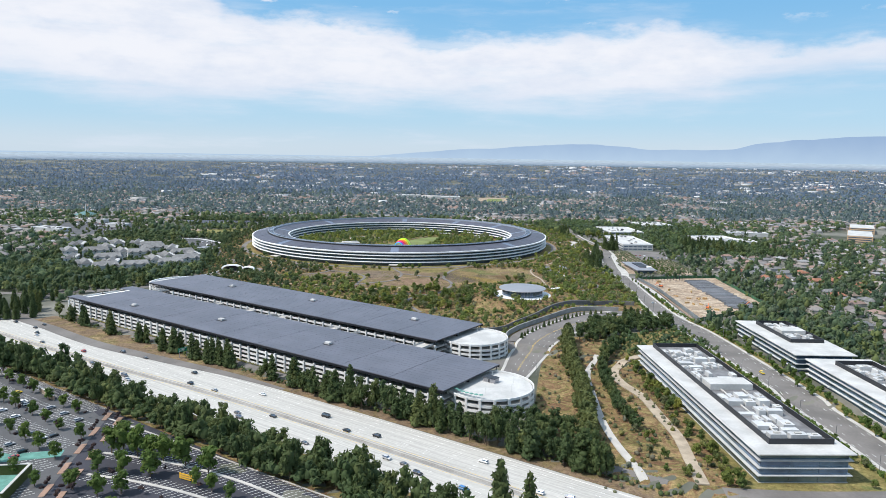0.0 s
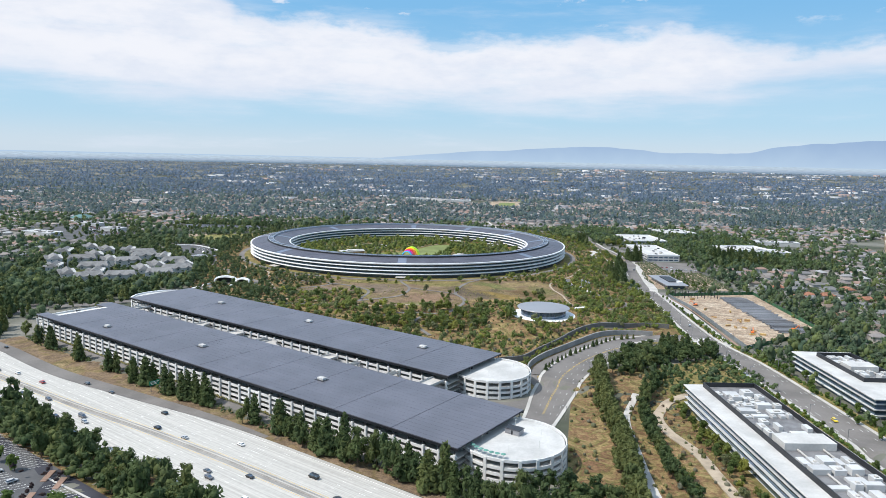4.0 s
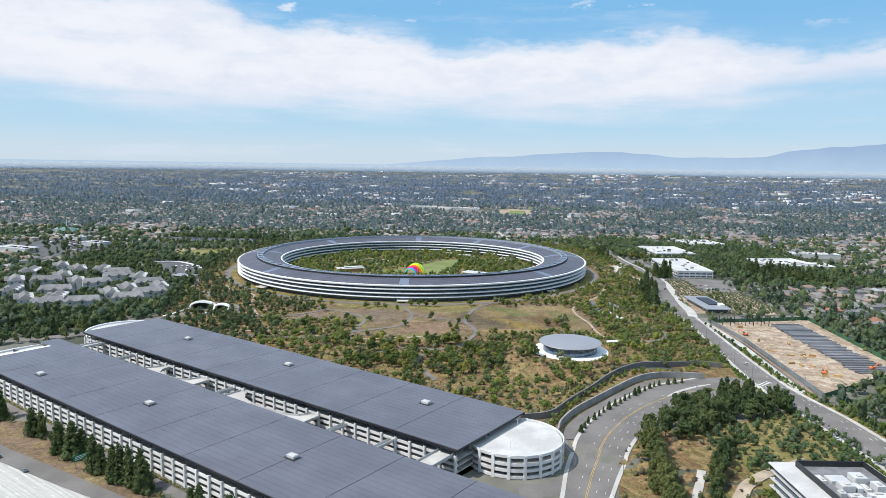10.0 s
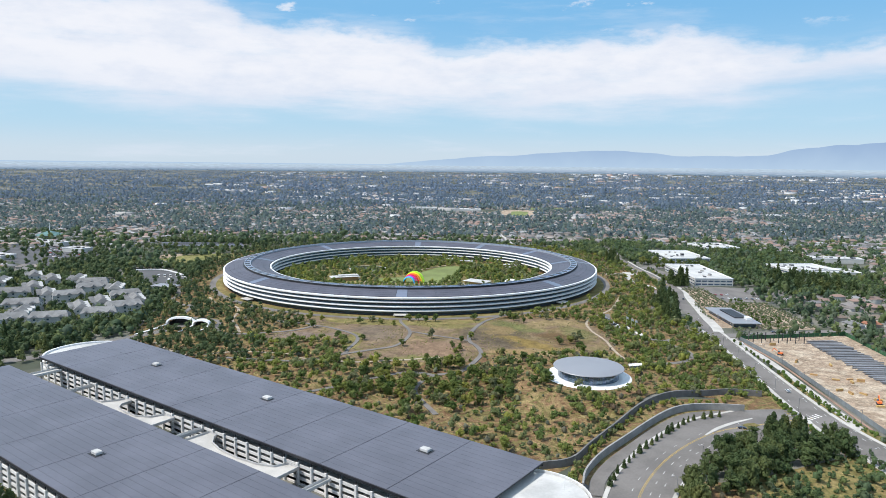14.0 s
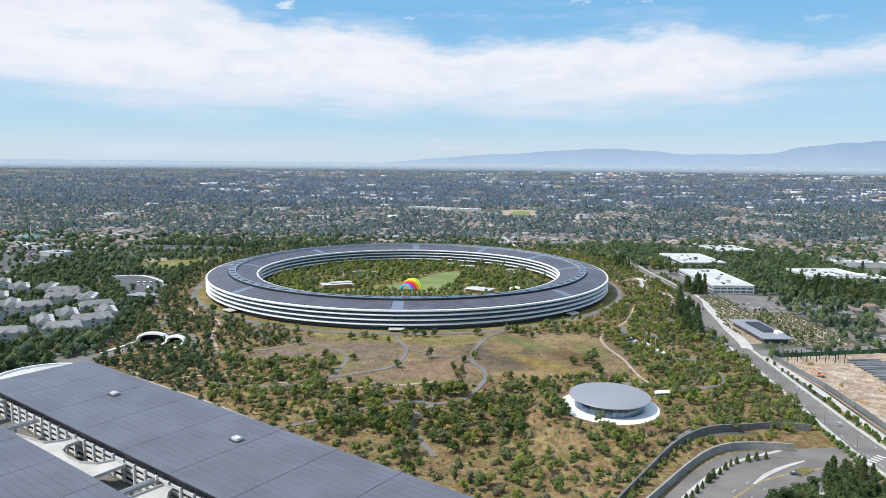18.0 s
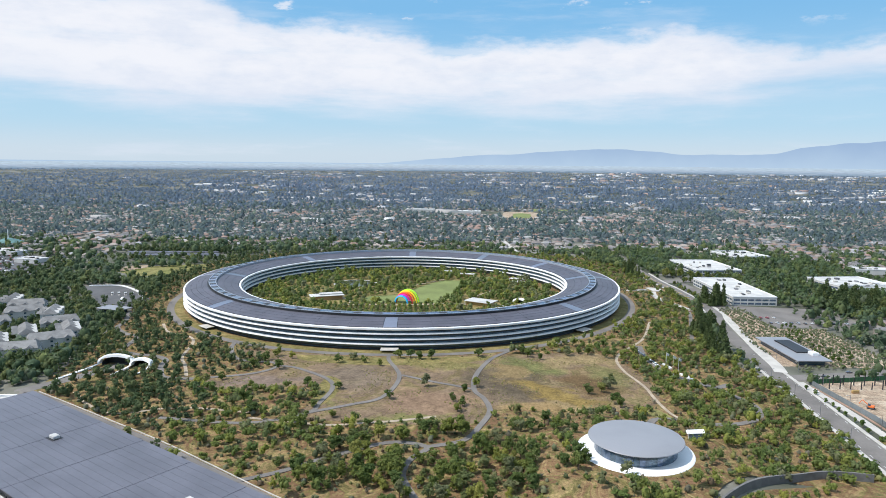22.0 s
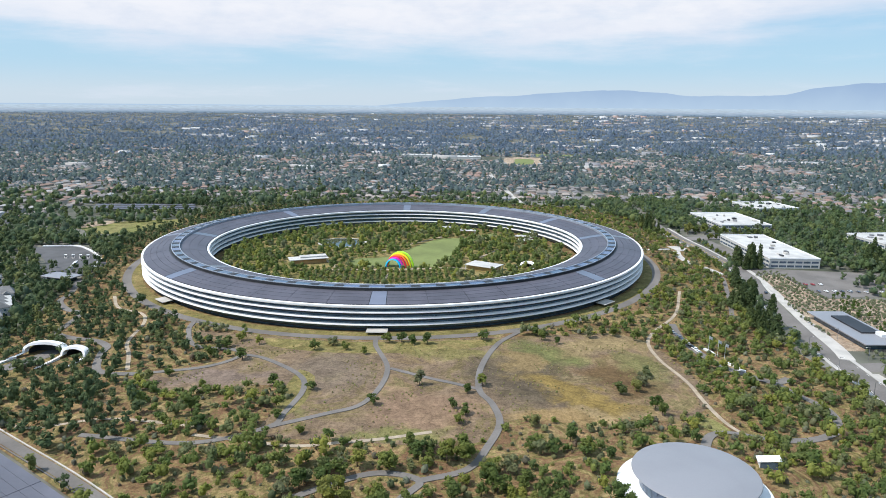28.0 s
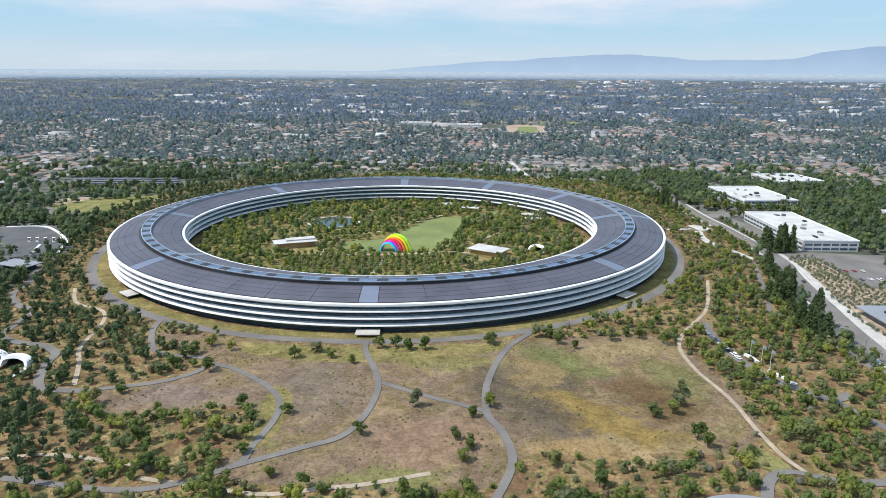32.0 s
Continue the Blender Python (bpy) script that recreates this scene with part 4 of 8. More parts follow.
def garage(at, length, width, drum, label, bays, start):
    """A long parking garage along local x, with its solar roof, open decks, piers and a round ramp at the far end. at: south-west roof corner."""
    g = thing("parking_garage", pose(at[0], at[1], 0, 0, 0, ANG), label, "parking garage")
    levels = (-3.0, 0.1, 3.1, 6.1)
    for z in levels:
        part("deck", boxed(1.5, length - 1, 1.5, width - 1.5, z - 0.35, z), M["concrete"], g, "concrete parking deck")
        for y0, y1 in ((0.9, 1.4), (width - 1.4, width - 0.9)):
            part("parapet", boxed(1.0, length - 1, y0, y1, z - 0.3, z + 1.15), M["pierwhite"], g, "white concrete parapet")
    part("parapet", boxed(0.9, 1.4, 1, width - 1, 5.9, 7.3), M["pierwhite"], g)
    # near-black wall added mid-deck to imitate the unlit interior
    part("core", boxed(3, length - 3, width / 2 - 0.4, width / 2 + 0.4, -3, 10.6), M["dark"], g, "near-black stand-in for the unlit garage interior")
    n = int(length / 9.2)
    pier = bpy.data.meshes.new("pier")
    b = boxed(-0.6, 0.6, -0.6, 0.6, -4.0, 8.3, 0.12)
    b.to_mesh(pier)
    b.free()
    pier.materials.append(M["pierwhite"])
    post = bpy.data.meshes.new("post")
    b = boxed(-0.2, 0.2, -0.2, 0.2, 7.5, 11.4)
    b.to_mesh(post)
    b.free()
    post.materials.append(M["dark"])
    for i in range(n + 1):
        for y in (0.6, width - 0.6):
            x = 2 + i * (length - 4) / n
            o = part("pier", pier, None, g)
            o.location = (x, y, 0)
            o = part("post", post, None, g)
            o.location = (x, y, 0)
    for y0 in (0.2, width - 0.6):
        part("roof_truss", boxed(start, length, y0, y0 + 0.4, 10.3, 11.2), M["dark"], g, "dark steel edge truss")
    part("roof_deck", boxed(start, length, 0, width, 11.2, 11.6), M["dark"], g, "dark steel roof under solar panels")
    w, rows = (length - start) / bays, 16
    me = bpy.data.meshes.new("solar_panel")
    b = boxed(0.16, w - 0.16, 0.055, width / rows - 0.055, 11.6, 12.0)
    b.to_mesh(me)
    b.free()
    me.materials.append(M["pv"])
    for i in range(bays):
        for j in range(rows):
            o = part("solar_panel", me, None, g)
            o.location = (start + i * w, j * width / rows, 0)
    if start:
        part("top_deck", boxed(1.5, start + 6, 1.5, width - 1.5, 8.6, 8.95), M["whiteroof"], g, "open white top deck")
        for y0 in (0.9, width - 1.4):
            part("parapet", boxed(1.0, start + 2, y0, y0 + 0.5, 8.4, 10.1), M["pierwhite"], g, "white concrete parapet")
        part("parapet", boxed(0.9, 1.4, 1.4, width - 1.4, 8.4, 10.1), M["pierwhite"], g, "white concrete parapet")
        for y0, y1 in ((0, 9), (width - 13, width)):
            part("roof_strip", boxed(1.5, start - 0.1, y0, y1, 11.2, 11.9), M["pv"], g, "solar roof strip beside the open deck")
            part("post", boxed(1.8, 2.2, (y0 + y1) / 2 - 0.2, (y0 + y1) / 2 + 0.2, 8.9, 11.2), M["dark"], g)
        part("roof_strip", boxed(start - 3.5, start - 0.1, 9, width - 13, 11.2, 11.9), M["pierwhite"], g, "pale rim of the open deck")
    return g


garage((-265, -487), 416.0, 62.0, None, "long parking garage with white piers under a grey-blue solar roof", 10, 20.0)
garage((-222, -416), 356.0, 63.0, None, "second long parking garage with white piers under a grey-blue solar roof", 9, 0.0)


def rooflight(x, y):
    r = thing("roof_lantern", pose(x, y, 12.0, 0, 0, ANG), "white box-shaped rooflight on a dark plinth on the solar roof", "rooflight", "garage rooflights")
    part("plinth", boxed(-3.6, 3.6, -2.6, 2.6, 0, 0.15), M["dark"], r)
    part("housing", boxed(-2.4, 2.4, -1.6, 1.6, 0.15, 1.5, 0.12), M["plantwhite"], r)
    part("lid", boxed(-2.0, 2.0, -1.2, 1.2, 1.5, 1.65, 0.03), M["whiteroof"], r)
    return r


for x, y in ((-187, -522), (-97, -567), (-1.5, -629), (-133, -430), (-41, -489), (54, -554)):
    rooflight(x, y)


def drum(x, y, r, label, a0):
    d = thing("round_ramp", pose(x, y, 0), label, "garage ramp")
    part("roof", lathe([(0.01, 8.0), (r - 1, 7.9), (r - 1, 7.4), (0.01, 7.4)], n=72), M["whiteroof"], d, "flat white roof deck")
    for z in (-1.2, 2.0, 5.0, 8.9):
        part("parapet", lathe([(r, z - 1.45), (r, z), (r - 0.4, z), (r - 0.4, z - 1.45)], n=72), M["pierwhite"], d, "white curved parapet")
    # near-black core added to imitate shade behind the ramp's parapets
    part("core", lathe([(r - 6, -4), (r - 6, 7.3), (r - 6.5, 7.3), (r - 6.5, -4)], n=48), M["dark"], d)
    for z in (-0.3, 3.0, 6.0):
        part("deck", lathe([(r - 0.5, z - 1.2), (r - 0.5, z - 0.9), (r - 6, z - 0.9), (r - 6, z - 1.2)], n=72), M["concrete"], d)
    me = bpy.data.meshes.new("pier")
    b = boxed(-0.5, 0.25, -0.8, 0.8, -4.0, 8.6, 0.1)
    b.to_mesh(me)
    b.free()
    me.materials.append(M["pierwhite"])
    for i in range(20):
        o = part("pier", me, None, d)
        a = radians(a0 + i * 18)
        o.location, o.rotation_euler = (r * math.cos(a), r * math.sin(a), 0), (0, 0, a)
    pole = bpy.data.meshes.new("lamp_pole")
    b = boxed(-0.07, 0.07, -0.07, 0.07, 8, 11.5)
    box(b, -0.5, 0.5, -0.12, 0.12, 11.5, 11.62)
    b.to_mesh(pole)
    b.free()
    pole.materials.append(M["pierwhite"])
    for i in range(6):
        o = part("lamp_pole", pole, None, d)
        a = radians(i * 60 + 20)
        o.location = (0.6 * r * math.cos(a), 0.6 * r * math.sin(a), 0)
    return d


drum(106.5, -697, 26.5, "round white garage ramp with a flat roof deck", 4)
drum(101, -588, 25.0, "round white garage ramp beside the curved road", 9)


# ---- theatre ----
th = thing("theatre", pose(154, -414, -1.0), "round glass theatre with a lens-shaped grey roof and white terrace", "theatre")
shade(part("roof", lathe([(0.01, 15.2), (8, 15.1), (16, 14.8), (21, 14.4), (23.2, 14.0), (23.4, 13.7), (23.0, 13.4), (18, 12.9), (0.01, 12.8)], n=96), M["disc"], th, "lens-shaped grey carbon-fibre roof"))
part("terrace", lathe([(0.01, 7.4), (28, 7.4), (28.6, 7.0), (28.6, 4.0), (0.01, 4.0)], n=96), M["white"], th, "white round terrace")
part("floor", lathe([(0.01, 7.5), (20, 7.5), (20, 7.38), (0.01, 7.38)], n=72), M["concrete"], th)
for i in range(44):
    part("glass_panel", lathe([(20.2, 7.5), (20.2, 12.9), (20.1, 12.9), (20.1, 7.5)], i * 360 / 44 + 0.15, (i + 1) * 360 / 44 - 0.15, n=2), M["glass"], th)
for a in (35, 215):
    part("lift_core", lathe([(4.0, 7.5), (4.0, 12.8), (0.01, 12.8), (0.01, 7.5)], n=24), M["white"], th).location = (8 * math.cos(radians(a)), 8 * math.sin(radians(a)), 0)


# ---- office blocks on the avenue ----
def office(x0, x1, y0, y1, top, floors, label, encl, seed, rz=0.0, base=0.0):
    o = thing("office_block", pose((x0 + x1) / 2, (y0 + y1) / 2, base, 0, 0, rz), label, "office building", "avenue offices")
    top -= base
    w, l = (x1 - x0) / 2, (y1 - y0) / 2
    step = (top - 0.3) / floors
    part("ground_slab", boxed(-w + 2, w - 2, -l + 2, l - 2, -1, 0.3), M["concrete"], o)
    for f in range(floors):
        z = 0.3 + f * step
        for side in range(4):
            n = int((2 * l if side < 2 else 2 * w) / 12)
            for i in range(n):
                a, b = -1 + 2 * i / n, -1 + 2 * (i + 1) / n
                if side < 2:
                    s = (-1, 1)[side] * (w - 2.4)
                    bm = boxed(s - 0.1, s + 0.1, a * (l - 2.4) + 0.08, b * (l - 2.4) - 0.08, z, z + step - 0.6)
                else:
                    s = (-1, 1)[side - 2] * (l - 2.4)
                    bm = boxed(a * (w - 2.4) + 0.08, b * (w - 2.4) - 0.08, s - 0.1, s + 0.1, z, z + step - 0.6)
                part("window", bm, M["skyglass"], o)
        if f:
            part("floor_fin", boxed(-w + 0.8, w - 0.8, -l + 0.8, l - 0.8, z - 0.32, z + 0.2, 0.12), M["plantwhite"], o, "white projecting floor canopy")
            part("floor_edge", boxed(-w + 2.2, w - 2.2, -l + 2.2, l - 2.2, z - 0.6, z - 0.32), M["dark"], o)
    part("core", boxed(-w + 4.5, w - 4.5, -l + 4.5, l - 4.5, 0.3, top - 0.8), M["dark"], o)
    part("roof", boxed(-w, w, -l, l, top - 0.9, top, 0.3), M["whiteroof"], o, "flat white roof with wide eaves")
    e0, e1, f0, f1 = encl
    for a, b, c, d in ((e0, e1, f0, f0 + 0.4), (e0, e1, f1 - 0.4, f1), (e0, e0 + 0.4, f0 + 0.4, f1 - 0.4), (e1 - 0.4, e1, f0 + 0.4, f1 - 0.4)):
        part("plant_screen", boxed(a, b, c, d, top, top + 2.7), M["dark"], o, "dark louvred plant screen")
    part("plant_floor", boxed(e0 + 0.4, e1 - 0.4, f0 + 0.4, f1 - 0.4, top, top + 0.06), M["beamgrey"], o)
    part("penthouse", boxed(e0 + 3, e1 - 3, (f0 + f1) / 2 - 8, (f0 + f1) / 2 + 4, top + 0.06, top + 3.8, 0.15), M["whiteroof"], o, "large white plant room")
    for k in range(2):
        xx = e0 + (e1 - e0) * (0.3 + 0.4 * k)
        part("duct", boxed(xx - 0.4, xx + 0.4, f0 + 3, (f0 + f1) / 2 - 8, top + 0.5, top + 1.1, 0.05), M["concrete"], o, "long grey duct")
    rng = random.Random(seed)
    y = f0 + 4
    while y < f1 - 8:
        if (f0 + f1) / 2 - 16 < y < (f0 + f1) / 2 + 5:
            y = (f0 + f1) / 2 + 6
        d = rng.uniform(3, 7)
        x = e0 + 2.5
        while x < e1 - 4:
            wd = rng.choice((2.2, 2.8, 3.6, 5.5, 8.0))
            if rng.random() < 0.8 and x + wd < e1 - 2:
                h = rng.uniform(1.2, 3.3)
                u = part("air_handler", boxed(x, x + wd, y, min(y + d, f1 - 2), top + 0.06, top + h, 0.1), M["plantwhite"], o, "white rooftop air handler")
                if rng.random() < 0.6:
                    part("vent", boxed(x + wd * 0.3, x + wd * 0.7, y + 1, y + 2.5, top + h, top + h + 0.5, 0.05), M["concrete"], u)
            x += wd + rng.uniform(0.8, 2.6)
        y += d + rng.uniform(1.2, 3.4)
    return o


office(217.5, 262.5, -795, -618, 12.6, 4, "four-storey white office with glass bands and rooftop plant", (-12.5, 18, -78, 84), 3, 2.3, -2.0)
office(316, 358, -636, -538, 12.6, 4, "white office with wide eaves among trees", (-9, 15, -18, 38), 5, 0.5, -1.5)
office(320, 364, -800, -642, 12.0, 4, "white office with a glass base and rooftop plant screen", (-9, 15, -64, 66), 7, 0.5, -1.5)


# ---- plants ----
def solid(cheap):
    """The body of a lobe: the upper fifteen faces of an icosahedron, or a six-sided dome for what is far off."""
    if cheap:
        return np.array([(math.cos(1.047 * k), math.sin(1.047 * k), -0.35 + 0.3 * (k % 2)) for k in range(6)] + [(0, 0, 0.95)]), np.array([(k, (k + 1) % 6, 6) for k in range(6)])
    ring = [(0.9 * math.cos(6.283 * k / 5 + o), 0.9 * math.sin(6.283 * k / 5 + o), z) for o, z in ((0, -0.45), (0.628, 0.45)) for k in range(5)]
    f = []
    for k in range(5):
        n = (k + 1) % 5
        f += [(k, n, 5 + k), (n, 5 + n, 5 + k), (5 + k, 5 + n, 10)]
    return np.array(ring + [(0, 0, 1.0)]), np.array(f)


def leaf_cloud(blobs, per, size, rng, droop=0.0, cheap=False, body_size=(0.7, 1.15)):
    """Overlapping lobes (x, y, z, radius, squash), each an uneven body under many small leaf clumps."""
    vs, fs, at = [], [], 0
    body, faces = solid(cheap)
    for x, y, z, r, sq in blobs:
        k = body * rng.uniform(*body_size, (len(body), 1)) * np.array([r, r, r * sq]) + np.array([x, y, z])
        vs.append(k)
        fs.append(faces + at)
        at += len(k)
        if not per:
            continue
        d = rng.normal(size=(per, 3))
        d /= np.linalg.norm(d, axis=1)[:, None]
        d[:, 2] = np.where(rng.random(per) < 0.35, d[:, 2], np.abs(d[:, 2]))
        c = np.array([x, y, z]) + d * np.array([r, r, r * sq]) * rng.uniform(0.8, 1.14, (per, 1))
        n = d + rng.normal(scale=0.45, size=(per, 3))
        n[:, 2] += 0.3 - droop
        n /= np.linalg.norm(n, axis=1)[:, None]
        t = np.cross(n, rng.normal(size=(per, 3)))
        t /= np.linalg.norm(t, axis=1)[:, None]
        b = np.cross(n, t)
        s = size * rng.uniform(0.5, 1.2, (per, 1))
        q = np.stack([c - t * s - b * s * 0.6, c + t * s * 0.8 - b * s * 0.7, c + t * s + b * s * 0.6 + n * s * 0.3], 1)
        vs.append(q.reshape(-1, 3))
        fs.append(np.arange(per * 3).reshape(-1, 3) + at)
        at += per * 3
    return np.concatenate(vs), np.concatenate(fs)


def oak_crown(rng, blobs, per, size, cheap=False, body_size=(0.7, 1.15), spread=1.0):
    """A full, uneven crown: lobes round an upright egg that reaches low over the trunk."""
    bl = []
    lean = rng.normal(0, 0.1, 2)
    for i in range(blobs):
        a, e = rng.uniform(0, 6.283), rng.uniform(-0.8, 1.0)
        d = spread * rng.uniform(0.3, 0.75) * math.sqrt(max(0.06, 1 - 0.8 * e * e))
        bl.append((d * math.cos(a) + lean[0] * e, d * math.sin(a) + lean[1] * e, 1.0 + 0.62 * e, rng.uniform(0.2, 0.36) * (1.35 if blobs < 6 else 1.0), 0.9))
    bl.append((0, 0, 0.95, 0.5 if blobs else 0.85, 1.15 if blobs else 0.95))
    return leaf_cloud(bl, per, size, rng, 0.0, cheap, body_size)


def conifer_crown(rng, tiers, per, size, wide=0.46, cheap=False):
    """Drooping whorls of branches round a straight stem, ragged, narrowing to a point."""
    bl = []
    for i in range(tiers):
        f = i / tiers
        r = wide * (1 - f) ** 0.72 * rng.uniform(0.85, 1.12) + 0.035
        n = 1 if f > 0.85 else 4 if f < 0.5 and not cheap else 3
        a0 = rng.uniform(0, 6.283)
        for j in range(n):
            a = a0 + 6.283 * j / n + rng.uniform(-0.4, 0.4)
            d = 0.0 if n == 1 else r * 0.58
            bl.append((d * math.cos(a), d * math.sin(a), 0.22 + 2.15 * f + rng.uniform(-0.05, 0.05), r * (0.9 if n == 1 else 0.56), 0.75))
    return leaf_cloud(bl, per, size, rng, 0.35, cheap, (0.6, 0.95))


def trunk_mesh(name, h, r, limbs, rng):
    bm = bmesh.new()

    def limb(a, b, r0, r1, n=6):
        a, b = Vector(a), Vector(b)
        q = (b - a).to_track_quat("Z", "Y")
        lo = [bm.verts.new(a + q @ Vector((r0 * math.cos(k * 6.283 / n), r0 * math.sin(k * 6.283 / n), 0))) for k in range(n)]
        hi = [bm.verts.new(b + q @ Vector((r1 * math.cos(k * 6.283 / n), r1 * math.sin(k * 6.283 / n), 0))) for k in range(n)]
        for k in range(n):
            bm.faces.new((lo[k], lo[(k + 1) % n], hi[(k + 1) % n], hi[k]))
        bm.faces.new(hi)

    limb((0, 0, -0.15), (0.02, 0.01, h * 0.55), r, r * 0.7)
    limb((0.02, 0.01, h * 0.55), (0, 0, h), r * 0.7, r * 0.2)
    for i in range(limbs):
        a = 6.283 * i / limbs + rng.uniform(-0.4, 0.4)
        z = h * rng.uniform(0.4, 0.7)
        limb((0, 0, z), (0.5 * math.cos(a), 0.5 * math.sin(a), z + 0.45), r * 0.45, r * 0.12, 5)
    me = bpy.data.meshes.new(name)
    bm.to_mesh(me)
    bm.free()
    me.materials.append(M["trunk"])
    return me


rng = np.random.default_rng(11)
NEAR = (0.6, 0.92)
OAKS = [(raw_mesh("crown", *oak_crown(rng, b, p, 0.15, False, NEAR, w), M["oak"]), trunk_mesh("trunk", 1.3, 0.055, 4, rng)) for b, p, w in ((12, 26, 0.9), (13, 24, 1.05), (10, 30, 0.75), (14, 22, 1.15), (11, 28, 0.85), (12, 26, 1.0), (9, 32, 0.65))]
STREETS = [(raw_mesh("crown", *oak_crown(rng, b, p, 0.15, False, NEAR, 0.75), M["street"]), OAKS[0][1]) for b, p in ((11, 28), (13, 24), (10, 30))]
REDS = [(raw_mesh("crown", *conifer_crown(rng, t, p, 0.12, w), M["redwood"]), trunk_mesh("trunk", 2.35, 0.05, 0, rng)) for t, p, w in ((11, 14, 0.6), (12, 13, 0.52), (10, 15, 0.68), (12, 13, 0.46))]
HEDGES = [(raw_mesh("crown", *oak_crown(rng, b, p, 0.15, False, NEAR), M["hedge"]), OAKS[0][1]) for b, p in ((12, 34), (14, 30))]
GLOBES = [(raw_mesh("crown", *oak_crown(rng, b, p, 0.14, False, NEAR, w), M["redwood"]), OAKS[1][1]) for b, p, w in ((14, 26, 0.95), (15, 24, 1.1), (12, 30, 0.85))]
for sets in (OAKS, STREETS, REDS, GLOBES, HEDGES):
    for crown, _ in sets:
        crown.shade_smooth()


def tree(kind, name, x, y, size, tall, spin, label, group):
    sets = {"oak": OAKS, "red": REDS, "street": STREETS, "globe": GLOBES, "hedge": HEDGES}[kind]
    i = int(spin * 7919) % len(sets)
    m = pose(x, y, ground_z(x, y), 0, 0, math.degrees(spin))
    t = thing(name, m, label, "tree", group)
    t.scale = (size, size, size * tall)
    part("trunk", sets[i][1], None, t)
    part("crown", sets[i][0], None, t)
    return t


ROADS = [(p, w) for p, w in PATHS] + [([(-214, -331), (-137, -381), (-91, -410), (-55, -435), (-16, -463), (22, -488), (60, -513), (104, -541)], 7), ([(-298, -393), (-246, -362), (-220, -338), (-207, -320), (-196, -303), (-186, -284)], 13),
         ([(239, -116), (217, -178), (191, -218), (182, -240), (182, -265), (186, -287), (188, -304), (188, -327), (190, -348), (194, -359)], 3), ([(-203, -157), (-185, -186), (-161, -200), (-150, -221), (-144, -255), (-133, -276), (-122, -300)], 3), ([(-196, -303), (-186, -284), (-183, -274)], 18), ([(-168, -300), (-166, -284)], 12)]
ROADS += [([(281, -268), (300, -270), (330, -264), (372, -254), (432, -244), (633, -223)], 13)] + EAST_LOTS + [(GATE_WALK, 8), (SHADE_WALK, 4), ([(284, 58), (292, 58)], 22)]
ROADPTS = np.array([(q[0], q[1], w / 2 + 1.5) for p, w in ROADS for q in curve_points([z[:2] for z in p], 3.0)] + [(q[0], q[1], q[2] / 2 + 3.5) for p in (TANTAU, CAMPUS) for q in curve_points(p, 3.0)])


def on_road(x, y, extra=0.0):
    return bool((np.hypot(ROADPTS[:, 0] - x, ROADPTS[:, 1] - y) < ROADPTS[:, 2] + extra).any())


def darts(poly, gap, tries, rng, ok):
    xs, ys = [p[0] for p in poly], [p[1] for p in poly]
    cells, out = {}, []
    for _ in range(tries):
        x, y = rng.uniform(min(xs), max(xs)), rng.uniform(min(ys), max(ys))
        if not inside(x, y, poly) or not ok(x, y):
            continue
        g = gap * rng.uniform(0.75, 1.25)
        i, j = int(x // gap), int(y // gap)
        if any((x - a) ** 2 + (y - b) ** 2 < g * g for u in (-1, 0, 1) for v in (-1, 0, 1) for a, b in cells.get((i + u, j + v), ())):
            continue
        cells.setdefault((i, j), []).append((x, y))
        out.append((x, y))
    return out


def park_ok(x, y):
    r = math.hypot(x, y)
    if 172 < r < 249 or r < 172:
        return False
    if math.hypot(x - 154, y + 413) < 31.5 or on_road(x, y):
        return False
    if inside(x, y, MEADOW):
        return False
    return True


park = darts(PARK, 6.2, 26000, rng, lambda x, y: park_ok(x, y) and noise.noise((x * 0.04, y * 0.04, 3.0)) > -0.12 - 0.25 * smooth(-150, -230, y) * smooth(60, -60, x) - 0.3 * smooth(-220, -60, y))
EASTWOOD = [(214, -120), (262, -110), (284, -240), (280, -330), (276, -428), (214, -428), (190, -384), (200, -350), (196, -300), (190, -262), (200, -222)]
park += darts(EASTWOOD, 5.8, 3600, rng, lambda x, y: park_ok(x, y) and noise.noise((x * 0.05, y * 0.05, 6.0)) > -0.22 and not (215 < x < 262 and -284 < y < -256))
park += darts([(-205, -330), (-104, -328), (-60, -332), (-30, -345), (-30, -376), (60, -384), (140, -400), (110, -440), (60, -470), (0, -450), (-130, -384)], 6.2, 1700, rng, lambda x, y: park_ok(x, y) and noise.noise((x * 0.05, y * 0.05, 9.0)) > 0.0)
park.sort(key=lambda p: abs(p[0] - 50) * 0.6 + abs(p[1] + 430))
LONE = [(-60, -258), (-62, -284), (-82, -280), (-33, -323), (-25, -337), (-12, -328), (22, -344), (43, -319), (-22, -386), (-21, -359), (-94, -309), (-101, -320), (-64, -353), (-54, -370), (-7, -373), (1, -396), (52, -385), (10, -402), (-24, -267), (-14, -258), (-5, -266), (7, -273), (18, -251), (27, -250), (34, -253), (43, -252), (-78, -264)]
LONE += [(-73, -252), (-93, -256), (78, -242), (112, -231), (115, -240), (124, -246), (146, -233), (156, -226), (172, -212), (147, -320), (156, -316), (160, -338), (162, -344), (68, -327), (76, -317), (64, -361), (61, -346), (67, -352), (98, -361), (95, -381), (113, -375), (104, -387), (164, -371), (127, -393), (118, -389), (65, -377), (67, -388), (162, -229), (162, -307), (167, -294)]
for x, y in LONE:
    tree("oak", "meadow_tree", x, y, rng.uniform(2.8, 4.6), rng.uniform(0.85, 1.15), rng.uniform(0, 6.28), "young oak standing in dry meadow grass", "meadow trees")
